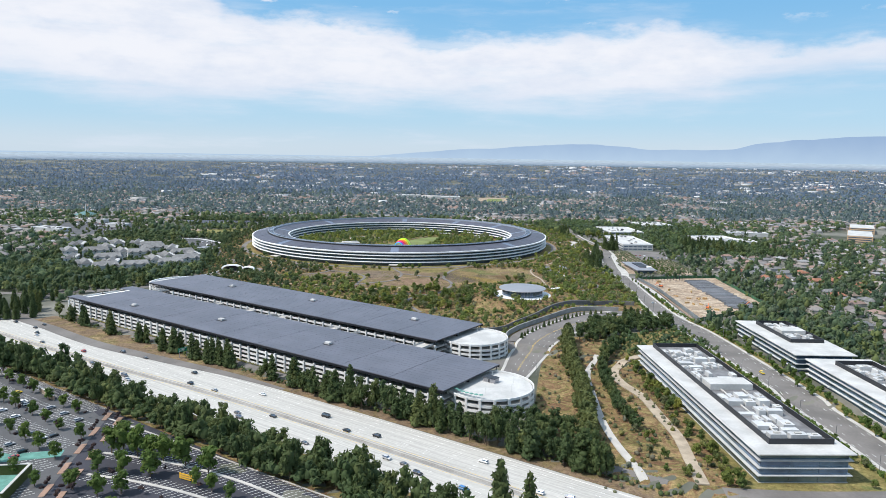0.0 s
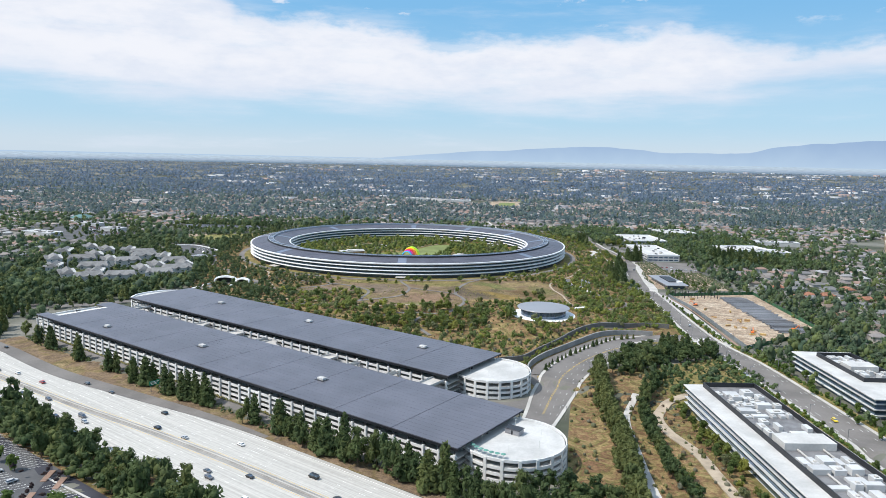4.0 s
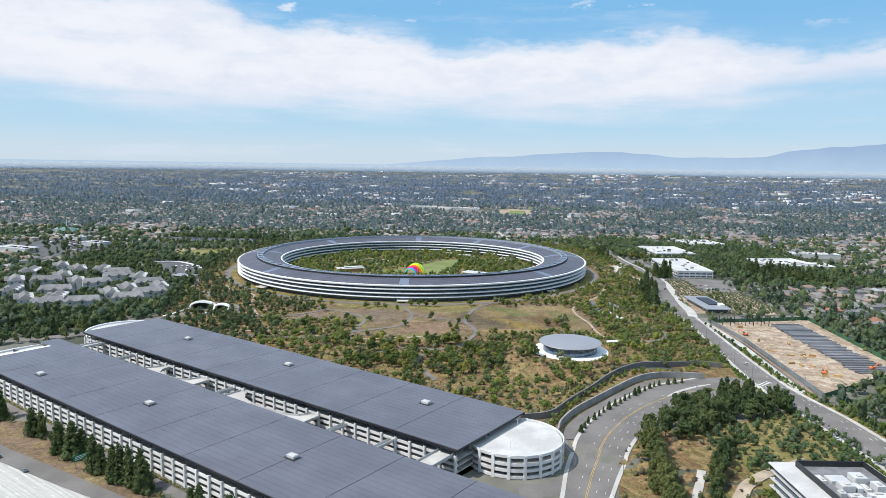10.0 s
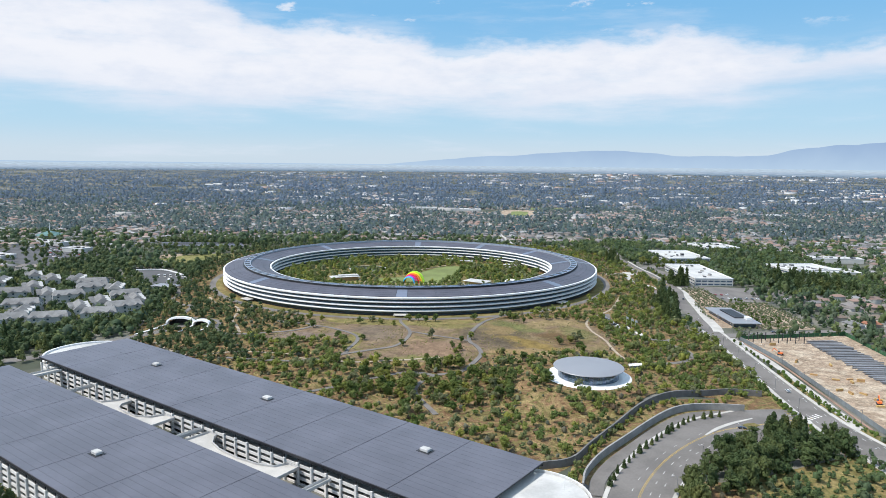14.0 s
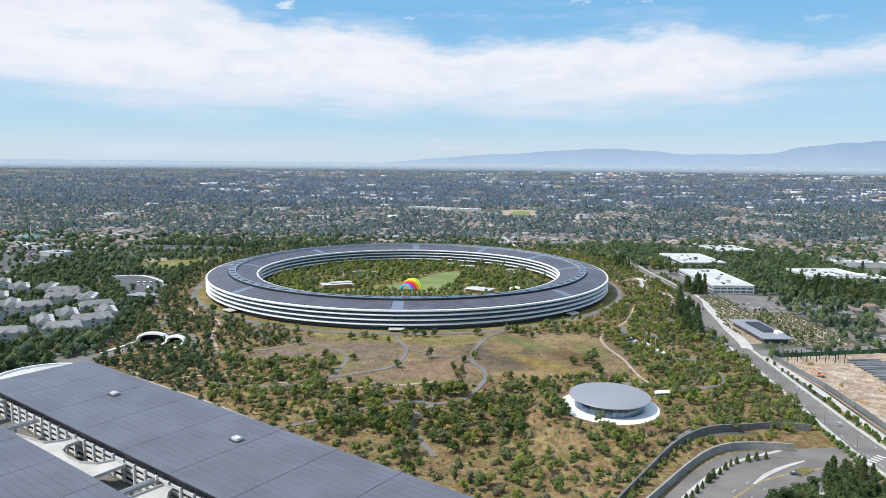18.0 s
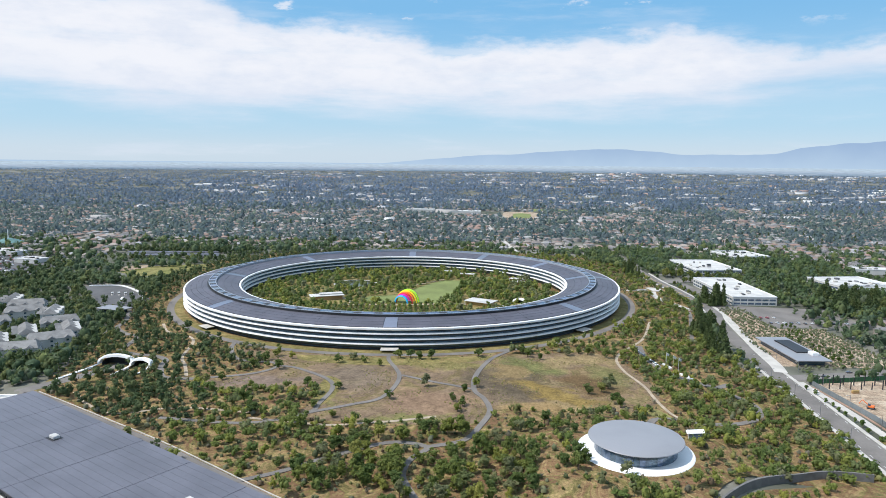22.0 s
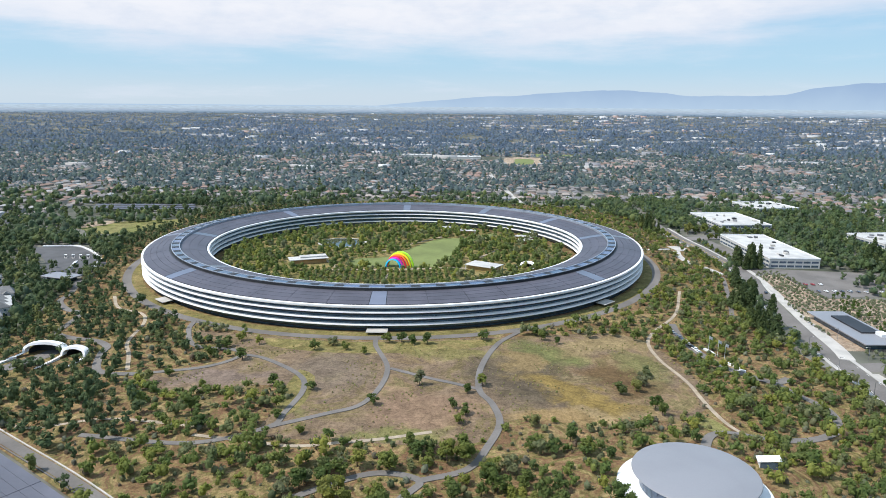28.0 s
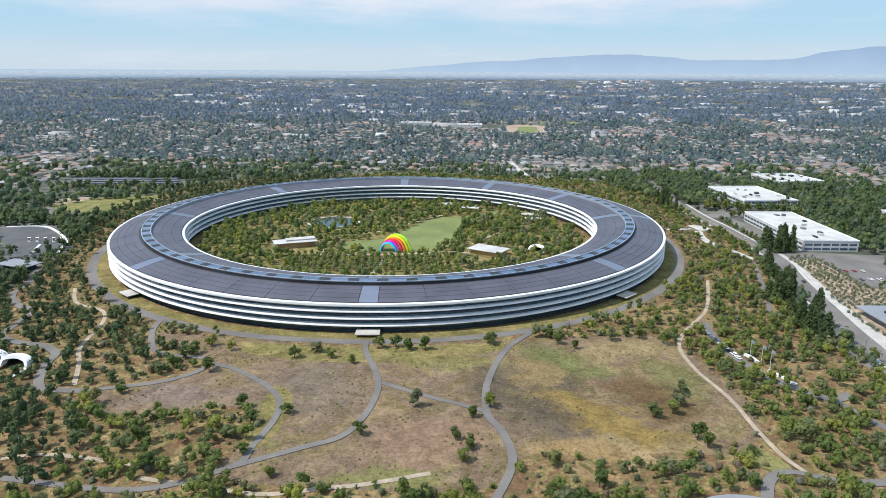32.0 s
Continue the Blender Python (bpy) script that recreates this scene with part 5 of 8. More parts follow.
for i, (x, y) in enumerate(park[:130]):
    tree("oak", "park_tree", x, y, rng.uniform(2.6, 5.4), rng.uniform(0.75, 1.2), rng.uniform(0, 6.28), "young round-crowned oak in bark mulch", "park trees")


def leafy_stuff(name, kind, places, rng, label, material, tall=0.2):
    """Woods that nobody could count, in one mesh: a few templates spread over the places."""
    places = np.array(places)
    if not len(places):
        return
    shapes = {"park": ((4, 13, 0.2), (5, 11, 0.2), (4, 14, 0.19), (3, 15, 0.21), (5, 10, 0.21)), "mid": ((3, 9, 0.24), (4, 7, 0.24), (3, 10, 0.22), (4, 8, 0.25)), "town": ((2, 9, 0.24), (3, 7, 0.22), (2, 10, 0.22), (3, 6, 0.24)), "conifer": ((5, 4, 0.24), (6, 4, 0.22), (5, 5, 0.22)), "low": ((0, 8, 0.3), (1, 3, 0.32), (0, 10, 0.28)), "far": ((0, 4, 0.46), (0, 5, 0.42), (0, 3, 0.5), (0, 4, 0.48), (0, 5, 0.4))}[kind]
    tmpl = [conifer_crown(rng, b, p, q, 0.5, True) if kind == "conifer" else oak_crown(rng, b, p, q, kind == "far", NEAR if kind == "park" else (0.7, 1.1)) for b, p, q in shapes]
    V, F, T, at = [], [], [], 0
    pick = rng.integers(0, len(tmpl), len(places))
    for i, t in enumerate(tmpl):
        if (pick == i).any():
            v, f = scatter(t, places[pick == i], rng, tall)
            V.append(v)
            F.append(f + at)
            at += len(v)
            T.append(np.repeat(rng.random((pick == i).sum()), len(t[0])))
    me = raw_mesh(name, np.concatenate(V), np.concatenate(F), material)
    me.attributes.new("tone", "FLOAT", "POINT").data.foreach_set("value", np.concatenate(T).astype(np.float32))
    return tagged(new(name, me), label, "trees", kind="stuff")


west_side = [q for q in park[130:] if q[0] + 25 * noise.noise((q[0] * 0.02, q[1] * 0.02, 4.0)) < -95]
open_side = [q for q in park[130:] if q not in west_side]
leafy_stuff("park_woods", "park", [(x, y, ground_z(x, y) - 0.6, 2.0 + 2.9 * rng.random() ** 1.3) for x, y in open_side], rng, "young park trees round the ring", M["woods"], 0.32)
west_side += darts([(-330, -60), (-262, -60), (-236, -130), (-180, -200), (-118, -250), (-122, -330), (-150, -372), (-215, -330), (-300, -200)], 7.6, 2200, rng, lambda x, y: park_ok(x, y) and math.hypot(x + 182, y + 300) > 46 and not inside(x, y, [(-66, -282), (-120, -232), (-128, -270), (-112, -300)]))
leafy_stuff("west_park_woods", "park", [(x, y, ground_z(x, y) - 0.6, 2.2 + 3.0 * rng.random() ** 1.3) for x, y in west_side], rng, "darker pines and oaks west of the ring", M["pine"], 0.4)
shr = darts(PARK, 3.5, 22000, rng, lambda x, y: park_ok(x, y))
leafy_stuff("park_shrubs", "low", [(x, y, ground_z(x, y) - 0.7, 0.9 + 1.5 * rng.random() ** 1.6) for x, y in shr], rng, "low grey-green shrubs and dry tufts", M["shrub"])
tuft = darts(MEADOW, 2.6, 9000, rng, lambda x, y: not on_road(x, y) and noise.noise((x * 0.05, y * 0.05, 8.0)) > 0.12)
leafy_stuff("meadow_tufts", "low", [(x, y, ground_z(x, y) - 0.4, rng.uniform(0.4, 0.8)) for x, y in tuft], rng, "yellow-green tufts in the meadow", M["tuft"])
COURT_LAWN = [(-44, -42), (-38, -16), (-10, -6), (5, 26), (36, 88), (65, 95), (100, 127), (98, 103), (78, 85), (65, 58), (53, 15), (53, -11), (39, -43), (19, -49), (-20, -51)]
court = darts(COURT, 5.9, 7000, rng, lambda x, y: math.hypot(x, y) < 165 and not inside(x, y, COURT_LAWN) and not (-78 < x < 56 and -118 < y < -62) and not (-106 < x < -56 and -62 < y < -20) and not (62 < x < 104 and -82 < y < -34) and not (-12 < x < 20 and -62 < y < -36)
              and math.hypot((x + 66) / 26, (y - 60) / 24) > 1 and not (-18 < x < 30 and -60 < y < 0))
leafy_stuff("courtyard_woods", "mid", [(x, y, ground_z(x, y) - 0.4, 2.6 + 3.0 * rng.random() ** 1.3) for x, y in court], rng, "trees in the ring's courtyard", M["woods"])
leafy_stuff("orchard", "mid", [(-76 + i * 5.4 + 0.5 * j, -65 - j * 5.2, ground_z(0, -100) - 0.3, rng.uniform(2.3, 3.0)) for i in range(25) for j in range(9)], rng, "orchard rows in the courtyard", M["woods"])

# redwoods between garage and freeway, and the thicket beyond the freeway
setting("ground_verge", patch_mesh([along(u, -558.5) for u in (-350, -250, -150, -50, 50, 150, 215)] + [along(u, freeway_v(u) + 29.2) for u in (215, 150, 50, -50, -150, -250, -350)], 0.1, M["dry"], 8.0, False), "dry brown verge between garage and freeway", "verge")
setting("road_garage", ribbon_mesh([along(u, -556.2) for u in (-340, -200, 0, 120, 195)], 4.4, 0.22, M["asphalt"], across=2, step=8.0), "narrow service lane along the garage", "road")
leafy_stuff("garage_strip", "low", [(*along(u, -553.2 + rng.uniform(-0.4, 0.4)), -3.4, rng.uniform(0.6, 1.0)) for u in np.arange(-338, 190, 1.5)], rng, "yellow-green planting along the garage wall", M["tuft"])
leafy_stuff("verge_shrubs", "low", [(*along(u, -562.5 + rng.uniform(-3, 2)), -5.4 + rng.uniform(0, 0.6), rng.uniform(0.9, 1.9)) for u in np.arange(-345, 215, 2.4) if noise.noise((u * 0.05, 0, 5.0)) > -0.15], rng, "dark shrubs under the freeway redwoods", M["redwood"])
for u in np.arange(-345, 172, 3.9):
    x, y = along(u + rng.uniform(-2, 2), -564.5 + rng.uniform(-3.0, 3.2))
    full = smooth(-60, 20, u)
    if noise.noise((u * 0.07, 0, 2.0)) > -0.02 + 0.1 * smooth(-100, -250, u) - 0.3 * full:
        big = 1 + 0.18 * full
        if rng.random() < 0.6 - 0.15 * full:
            tree("red", "redwood", x, y, big * rng.uniform(5.6, 8.4), rng.uniform(0.9, 1.2), rng.uniform(0, 6.28), "dark pointed redwood beside the freeway", "freeway redwoods")
        else:
            tree("globe", "evergreen_tree", x, y, big * rng.uniform(3.6, 5.4), rng.uniform(1.3, 1.9), rng.uniform(0, 6.28), "upright bushy evergreen beside the freeway", "freeway evergreens")
setting("ground_thicket", ribbon_mesh([along(u, -642.5) for u in (-430, -200, 0, 190)], 30.0, 0.07, M["mulch"], across=6, step=8.0), "leaf litter under the freeway thicket", "thicket ground")
thick = []
for u in np.arange(-420, 140, 4.4):
    for v in (-637, -643, -649, -654.5):
        if u < -200:
            v -= 6
        if u > 60:
            v += 2
        if rng.random() < 0.85:
            thick.append(along(u + rng.uniform(-2, 2), v + rng.uniform(-2.4, 2.4)))
for x, y in thick[::5]:
    tree("globe", "evergreen_tree", x, y, rng.uniform(4.0, 6.6), rng.uniform(1.1, 1.9), rng.uniform(0, 6.28), "dense dark evergreen in the freeway thicket", "freeway thicket")

leafy_stuff("thicket_woods", "mid", [(x, y, ground_z(x, y) - 0.5, rng.uniform(4.0, 6.6)) for i, (x, y) in enumerate(thick) if i % 5], rng, "dense evergreen thicket along the freeway", M["redwood"], 0.35)

# ---- suburbs ----
SITE = [(304, -284), (404, -262), (394, -430), (304, -492), (307, -415), (309, -350)]
BUILT = [SITE, PARK, [(286, -284), (312, -284), (312, -500), (286, -500)], [(130, -560), (292, -560), (292, -400), (130, -400)], [(296, -262), (394, -250), (394, -36), (310, -36)], [(344, -32), (404, -32), (404, 116), (344, 116)], [(366, 160), (444, 168), (442, 286), (362, 280)], [(490, 40), (590, 50), (585, 150), (490, 145)],
         [(-390, 30), (-335, 45), (-262, -50), (-255, -135), (-300, -135)], [(310, -540), (372, -540), (372, -810), (310, -810)], [(-480, 240), (-270, 225), (-260, 300), (-470, 330)],
         [(-400, 110), (-370, 165), (-280, 195), (-255, 120), (-330, 70)], [(-475, -200), (-320, -285), (-275, -240), (-280, -20), (-350, 40), (-470, 20)], [(205, -600), (275, -600), (275, -810), (205, -810)],
         [(60, -520), (288, -440), (288, -830), (60, -830)],
         [(-122, 1230), (178, 1180), (180, 1360), (-110, 1400)], [(158, 1035), (250, 1050), (282, 1330), (170, 1340)], [(262, 1380), (400, 1360), (430, 1480), (272, 1490)],
         [(-715, 235), (-650, 310), (-525, 235), (-445, 45), (-520, 30), (-600, 85), (-690, 105)], [(-760, 380), (-700, 370), (-690, 420), (-750, 430)],
         [(780, 60), (1040, 380), (1000, 430), (770, 250)], [(480, 50), (556, 44), (694, 190), (690, 236), (600, 244), (515, 165)], [(109, 900), (122, 720), (146, 390), (156, 392), (130, 735), (121, 900)]]


def suburb_ok(x, y):
    v = 0.5592 * x + 0.829 * y
    if v < -540 or (v < -440 and -290 < x < 130) or (v < -395 and -238 < x < 130):
        return False
    if on_road(x, y, 1.0):
        return False
    return not any(inside(x, y, p) for p in BUILT)


def homes_ok(x, y):
    return suburb_ok(x, y) and (y > 430 or x > 600 or x < -500 or (x > 425 and y < -95))


def house_template(w, l, h, ov=0.5):
    """Walls and a hipped or gabled roof as two islands; quads only."""
    v = [(-w, -l, 0), (w, -l, 0), (w, l, 0), (-w, l, 0), (-w, -l, h), (w, -l, h), (w, l, h), (-w, l, h)]
    f = [(0, 1, 5, 4), (1, 2, 6, 5), (2, 3, 7, 6), (3, 0, 4, 7)]
    r = h + w * 0.42
    a, b = w + ov, l + ov
    k = len(v)
    v += [(-a, -b, h - 0.2), (a, -b, h - 0.2), (a, b, h - 0.2), (-a, b, h - 0.2), (0, -b * 0.55, r), (0, b * 0.55, r)]
    f += [(k, k + 1, k + 4, k + 4), (k + 1, k + 2, k + 5, k + 4), (k + 2, k + 3, k + 5, k + 5), (k + 3, k, k + 4, k + 5)]
    return np.array(v, float), np.array(f), np.array([0] * 4 + [1] * 4)


def houses():
    spots = []
    for row in range(0, 64):
        y = -560 + row * 42.0
        for side in (-1, 1):
            for i in range(-135, 136):
                x = i * 19.0 + row * 4.0
                yy = y + side * 13.5 + 14 * math.sin(x * 0.004 + y * 0.003)
                if abs(x - 70) < (yy + 1100) * 0.72 + 60 and homes_ok(x, yy) and rng.random() < (0.75 if y < 1300 else 0.4):
                    spots.append((x + rng.uniform(-2, 2), yy + rng.uniform(-2.5, 2.5)))
    return spots


spots = houses()
spots.sort(key=lambda p: math.hypot(p[0] - 455, p[1] + 300))
near_homes, spots = spots[:44], spots[44:]
HOME_WALLS = [mat("stucco_" + n, c, 0.9, var=0.06, scale=0.3) for n, c in (("cream", (0.42, 0.38, 0.32)), ("grey", (0.36, 0.36, 0.35)), ("tan", (0.34, 0.28, 0.22)))]
HOME_ROOFS = [mat("shingle_" + n, c, 0.9, var=0.14, scale=0.3, fine=2.0) for n, c in (("brown", (0.16, 0.125, 0.1)), ("grey", (0.16, 0.16, 0.16)), ("tile", (0.26, 0.12, 0.075)))]


def home(i, w, l, h):
    """A single-storey house: walls, a hipped roof with overhanging eaves, windows and a garage door."""
    t = thing("suburban_house", pose(0, 0, -90), ("cream stucco house with brown shingle roof", "grey stucco house with grey shingle roof", "tan stucco house with red tiled roof")[i], "house", "houses by the building site")
    part("wall", boxed(-w, w, -l, l, 0, h), HOME_WALLS[i], t)
    bm = bmesh.new()
    a, b, r = w + 0.6, l + 0.6, h + w * 0.45
    v = [bm.verts.new(q) for q in ((-a, -b, h - 0.15), (a, -b, h - 0.15), (a, b, h - 0.15), (-a, b, h - 0.15), (0, -b * 0.5, r), (0, b * 0.5, r))]
    for f in ((0, 1, 4), (1, 2, 5, 4), (2, 3, 5), (3, 0, 4, 5), (3, 2, 1, 0)):
        bm.faces.new([v[k] for k in f])
    bmesh.ops.recalc_face_normals(bm, faces=bm.faces)
    part("roof", bm, HOME_ROOFS[i], t)
    part("window", boxed(-w * 0.6, -w * 0.1, -l - 0.05, -l + 0.05, 1.0, 2.2), M["glass"], t)
    part("garage_door", boxed(w * 0.2, w * 0.8, -l - 0.06, -l + 0.04, 0.05, 2.2), M["white"], t)
    return t


HOMES = [home(0, 5.0, 7.5, 3.0), home(1, 5.5, 8.5, 3.1), home(2, 6.0, 7.0, 3.0)]
for i, (x, y) in enumerate(near_homes):
    m = pose(x, y, ground_z(x, y), 0, 0, float(rng.choice([6, 96, 186, 276])) + rng.uniform(-3, 3))
    if i < 3:
        HOMES[i].matrix_world = m
    else:
        copy_thing(HOMES[i % 3], m)
V, F, K, at = [], [], [], 0
arr = np.array(spots)
pick = rng.integers(0, 4, len(arr))
for i, (w, l, h) in enumerate(((5.0, 7.5, 3.0), (5.5, 8.5, 3.1), (4.5, 6.5, 5.4), (6.0, 7.0, 3.0))):
    v, f, k = house_template(w, l, h)
    sel = arr[pick == i]
    n = len(sel)
    a = np.where(rng.random(n) < 0.5, 0, math.pi / 2) + rng.normal(0, 0.08, n) + 0.1
    c, s = np.cos(a)[:, None], np.sin(a)[:, None]
    x = v[None, :, 0] * c - v[None, :, 1] * s + sel[:, 0:1]
    y = v[None, :, 0] * s + v[None, :, 1] * c + sel[:, 1:2]
    z = np.repeat(v[None, :, 2], n, 0)
    V.append(np.stack([x, y, z], -1).reshape(-1, 3))
    F.append((f[None] + (np.arange(n) * len(v))[:, None, None]).reshape(-1, 4) + at)
    K.append(np.tile(k, n))
    at += n * len(v)
F = np.concatenate(F)
K = np.concatenate(K)
V = np.concatenate(V)
tri = F[:, 2] == F[:, 3]
# triangles of the hips become thin quads over a doubled ridge vertex
extra = V[F[tri, 3]] + np.array([0.02, 0, 0])
F[tri, 3] = len(V) + np.arange(tri.sum())
V = np.concatenate([V, extra])
tagged(new("suburban_houses", raw_mesh("suburban_houses", V, F, [M["housewall"], M["houseroof"]], K)), "single-storey suburban houses under trees", "houses", kind="stuff")

def field_of_trees(count, y0, y1, lo, hi):
    """Trees between two depths, in clumps, as wide as the view."""
    out = []
    for _ in range(count * 4):
        y = rng.uniform(y0, y1)
        x = rng.uniform(-1, 1) * (60 + (y + 1100) * 0.7) + 70
        r = math.hypot(x - 53, y + 840)
        if r < 4660 and rng.random() < 0.8 + 1.2 * noise.noise((x * 0.007, y * 0.005, 1.0)) and suburb_ok(x, y):
            g = ground_z(x, y)
            k = 1 - 0.55 * min(1.0, g / 90)
            out.append((x, y, g - 1.0, (lo + (hi - lo) * rng.random() ** 1.8) * k))
        if len(out) >= count:
            break
    return np.array(out)


garden = field_of_trees(9500, -700, 500, 2.6, 7.0)
close = np.hypot(garden[:, 0] - 330, garden[:, 1] + 300) < 520
leafy_stuff("suburb_trees_near", "town", garden[close], rng, "street and garden trees beside the avenue", M["town"], 0.4)
leafy_stuff("suburb_trees_side", "low", garden[~close], rng, "street and garden trees among houses", M["town"], 0.4)
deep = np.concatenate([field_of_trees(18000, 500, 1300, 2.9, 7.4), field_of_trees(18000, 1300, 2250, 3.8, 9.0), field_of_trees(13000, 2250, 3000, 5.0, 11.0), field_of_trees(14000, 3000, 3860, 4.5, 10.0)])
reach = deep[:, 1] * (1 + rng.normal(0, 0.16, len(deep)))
# each depth takes a leaf palette with more haze painted in
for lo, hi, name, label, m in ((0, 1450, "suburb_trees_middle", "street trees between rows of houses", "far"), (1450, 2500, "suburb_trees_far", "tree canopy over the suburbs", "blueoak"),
                               (2500, 3250, "suburb_trees_deep", "tree canopy towards the bay, tinted blue for haze", "eucalypt"), (3250, 9999, "backdrop_canopy", "tree canopy by the bay shore, tinted pale blue for haze", "paleoak")):
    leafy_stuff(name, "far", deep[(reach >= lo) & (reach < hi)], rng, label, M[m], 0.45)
spires = field_of_trees(520, -500, 800, 3.4, 6.6)
leafy_stuff("suburb_conifers", "conifer", spires, rng, "dark conifers standing out of the suburban canopy", M["redwood"], 0.3)
flat = []
for _ in range(110):
    y = rng.uniform(900, 3800)
    x = rng.uniform(-1, 1) * ((y + 1100) * 0.72) + 70
    flat.append((x, y))
# rows of business parks, more of them to the east
for _ in range(84):
    y = 1700 + 2150 * rng.random() ** 0.8
    x = rng.uniform(-0.55, 1.0) * ((y + 1100) * 0.68) + 70
    a = rng.uniform(-0.3, 0.3)
    for k in range(int(rng.integers(5, 13))):
        flat.append((x + k * rng.uniform(30, 62), y + a * k * 30 + rng.uniform(-25, 25)))
V, F = [], []
for i, (x, y) in enumerate(flat):
    g = ground_z(x, y)
    c = 1 - 0.5 * min(1.0, g / 90)
    w, l, h = c * rng.uniform(9, 34), c * rng.uniform(6, 14), c * rng.uniform(5, 9.5) * (1 + 2.2 * smooth(2600, 3600, y) * smooth(-300, 700, x) * rng.random() ** 3)
    k = len(V)
    V += [(x + sx * w, y + sy * l, g + z) for z in (-4, h) for sx, sy in ((-1, -1), (1, -1), (1, 1), (-1, 1))]
    F += [(k, k + 1, k + 5, k + 4), (k + 1, k + 2, k + 6, k + 5), (k + 2, k + 3, k + 7, k + 6), (k + 3, k, k + 4, k + 7), (k + 4, k + 5, k + 6, k + 7)]
tagged(new("far_flat_buildings", raw_mesh("far_flat_buildings", np.array(V), np.array(F), M["fargrey"])), "pale flat-roofed commercial buildings far off", "buildings", kind="stuff")
leafy_stuff("garage_hedge", "low", [(*along(u - 400 + rng.uniform(-1, 1), -401 + rng.uniform(-1.8, 1.8)), 1.0, rng.uniform(0.7, 1.6)) for u in np.arange(52, 400, 2.0) if noise.noise((u * 0.06, 0, 7.0)) > -0.05], rng, "shrubby hedge along the garage's back edge", M["street"])


# ---- more surfaces ----
M.update(
    sand=terrain("trodden_sand", [(0.3, 0.235, 0.175), (0.38, 0.305, 0.225), (0.27, 0.2, 0.145), (0.41, 0.34, 0.26), (0.34, 0.27, 0.2)], 0.04),
    plum=leaves("plum_leaves", [(0.05, 0.035, 0.038), (0.075, 0.05, 0.045)]),
    stall=mat("worn_grey_asphalt", (0.085, 0.085, 0.088), 0.9, var=0.15, scale=0.05, fine=0.9),
    beam=mat("galvanised_beam", (0.22, 0.22, 0.23), 0.5, metal=0.4, rnd=0.35),
    greenfence=mat("green_screen", (0.03, 0.1, 0.045), 0.8, fine=0.4),
    greyfence=mat("grey_screen", (0.16, 0.18, 0.19), 0.8, fine=0.4),
    timber=mat("timber", (0.4, 0.25, 0.11), 0.8, rnd=0.2),
    orange=mat("orange_machine", (0.7, 0.16, 0.04), 0.5),
    aptwall=mat("white_apartment_wall", (0.48, 0.475, 0.46), 0.8, var=0.06, scale=0.1),
    aptroof=mat("grey_shingle", (0.18, 0.178, 0.176), 0.9, var=0.15, scale=0.2, fine=1.5, rnd=0.15),
    water=mat("pond_water", (0.06, 0.07, 0.05), 0.06, var=0.1, spec=0.6),
    tyre=mat("tyre", (0.02, 0.02, 0.02), 0.9),
    signgreen=mat("green_sign", (0.0, 0.16, 0.09), 0.5, var=0.03),
    signyellow=mat("yellow_sign", (0.75, 0.42, 0.03), 0.6, var=0.03),
    teal=mat("teal_court", (0.1, 0.24, 0.2), 0.85, var=0.2, scale=0.2),
    copper=mat("weathered_copper", (0.085, 0.17, 0.165), 0.7, var=0.2, scale=0.1),
    # greys of both walls are lowered to include the shade on them
    walldark=mat("grey_retaining_wall", (0.14, 0.135, 0.13), 0.8, var=0.15, scale=0.2, fine=1.0),
    wallpale=mat("pale_ramp_wall", (0.25, 0.245, 0.235), 0.8, var=0.12, scale=0.2, fine=1.0),
    tanwall=mat("tan_render", (0.42, 0.29, 0.18), 0.85, var=0.08, scale=0.2),
    brick=mat("red_paving", (0.27, 0.175, 0.13), 0.9, fine=1.0),
)
STRIPES = [mat("stage_" + n, c, 0.5, var=0.03) for n, c in (("green", (0.42, 0.75, 0.03)), ("yellow", (0.9, 0.7, 0.02)), ("orange", (0.9, 0.2, 0.02)), ("red", (0.8, 0.03, 0.06)), ("magenta", (0.62, 0.02, 0.5)), ("blue", (0.02, 0.5, 0.9)))]
CARPAINT = [mat("car_" + n, c, 0.3, var=0.03, spec=0.6) for n, c in (("white", (0.75, 0.75, 0.75)), ("black", (0.02, 0.02, 0.022)), ("silver", (0.4, 0.41, 0.42)), ("grey", (0.12, 0.12, 0.13)), ("red", (0.35, 0.03, 0.03)), ("blue", (0.03, 0.16, 0.4)), ("yellow", (0.7, 0.5, 0.02)))]


# ---- courtyard ----
stage = thing("rainbow_stage", pose(0, -51, ground_z(0, -51), 0, 0, -14), "open rainbow-coloured arched stage on the courtyard lawn", "stage")
for i, m in enumerate(reversed(STRIPES)):
    r = 7.0 + 1.1 * i
    bm = bmesh.new()
    rows = []
    for k in range(25):
        a = math.pi * k / 24
        rows.append([bm.verts.new(((r + q) * math.cos(a) * 0.92 + 1.0 * i, p + 1.3 * i, (r + q) * math.sin(a) * 1.05)) for q, p in ((0, 0), (1.15, 0.4), (1.15, 2.6), (0, 2.2))])
    for k in range(24):
        for j in range(4):
            bm.faces.new((rows[k][j], rows[k + 1][j], rows[k + 1][(j + 1) % 4], rows[k][(j + 1) % 4]))
    bm.faces.new(rows[0])
    bm.faces.new(rows[-1][::-1])
    bmesh.ops.recalc_face_normals(bm, faces=bm.faces)
    part("arch", bm, m, stage, "arch band of the rainbow")


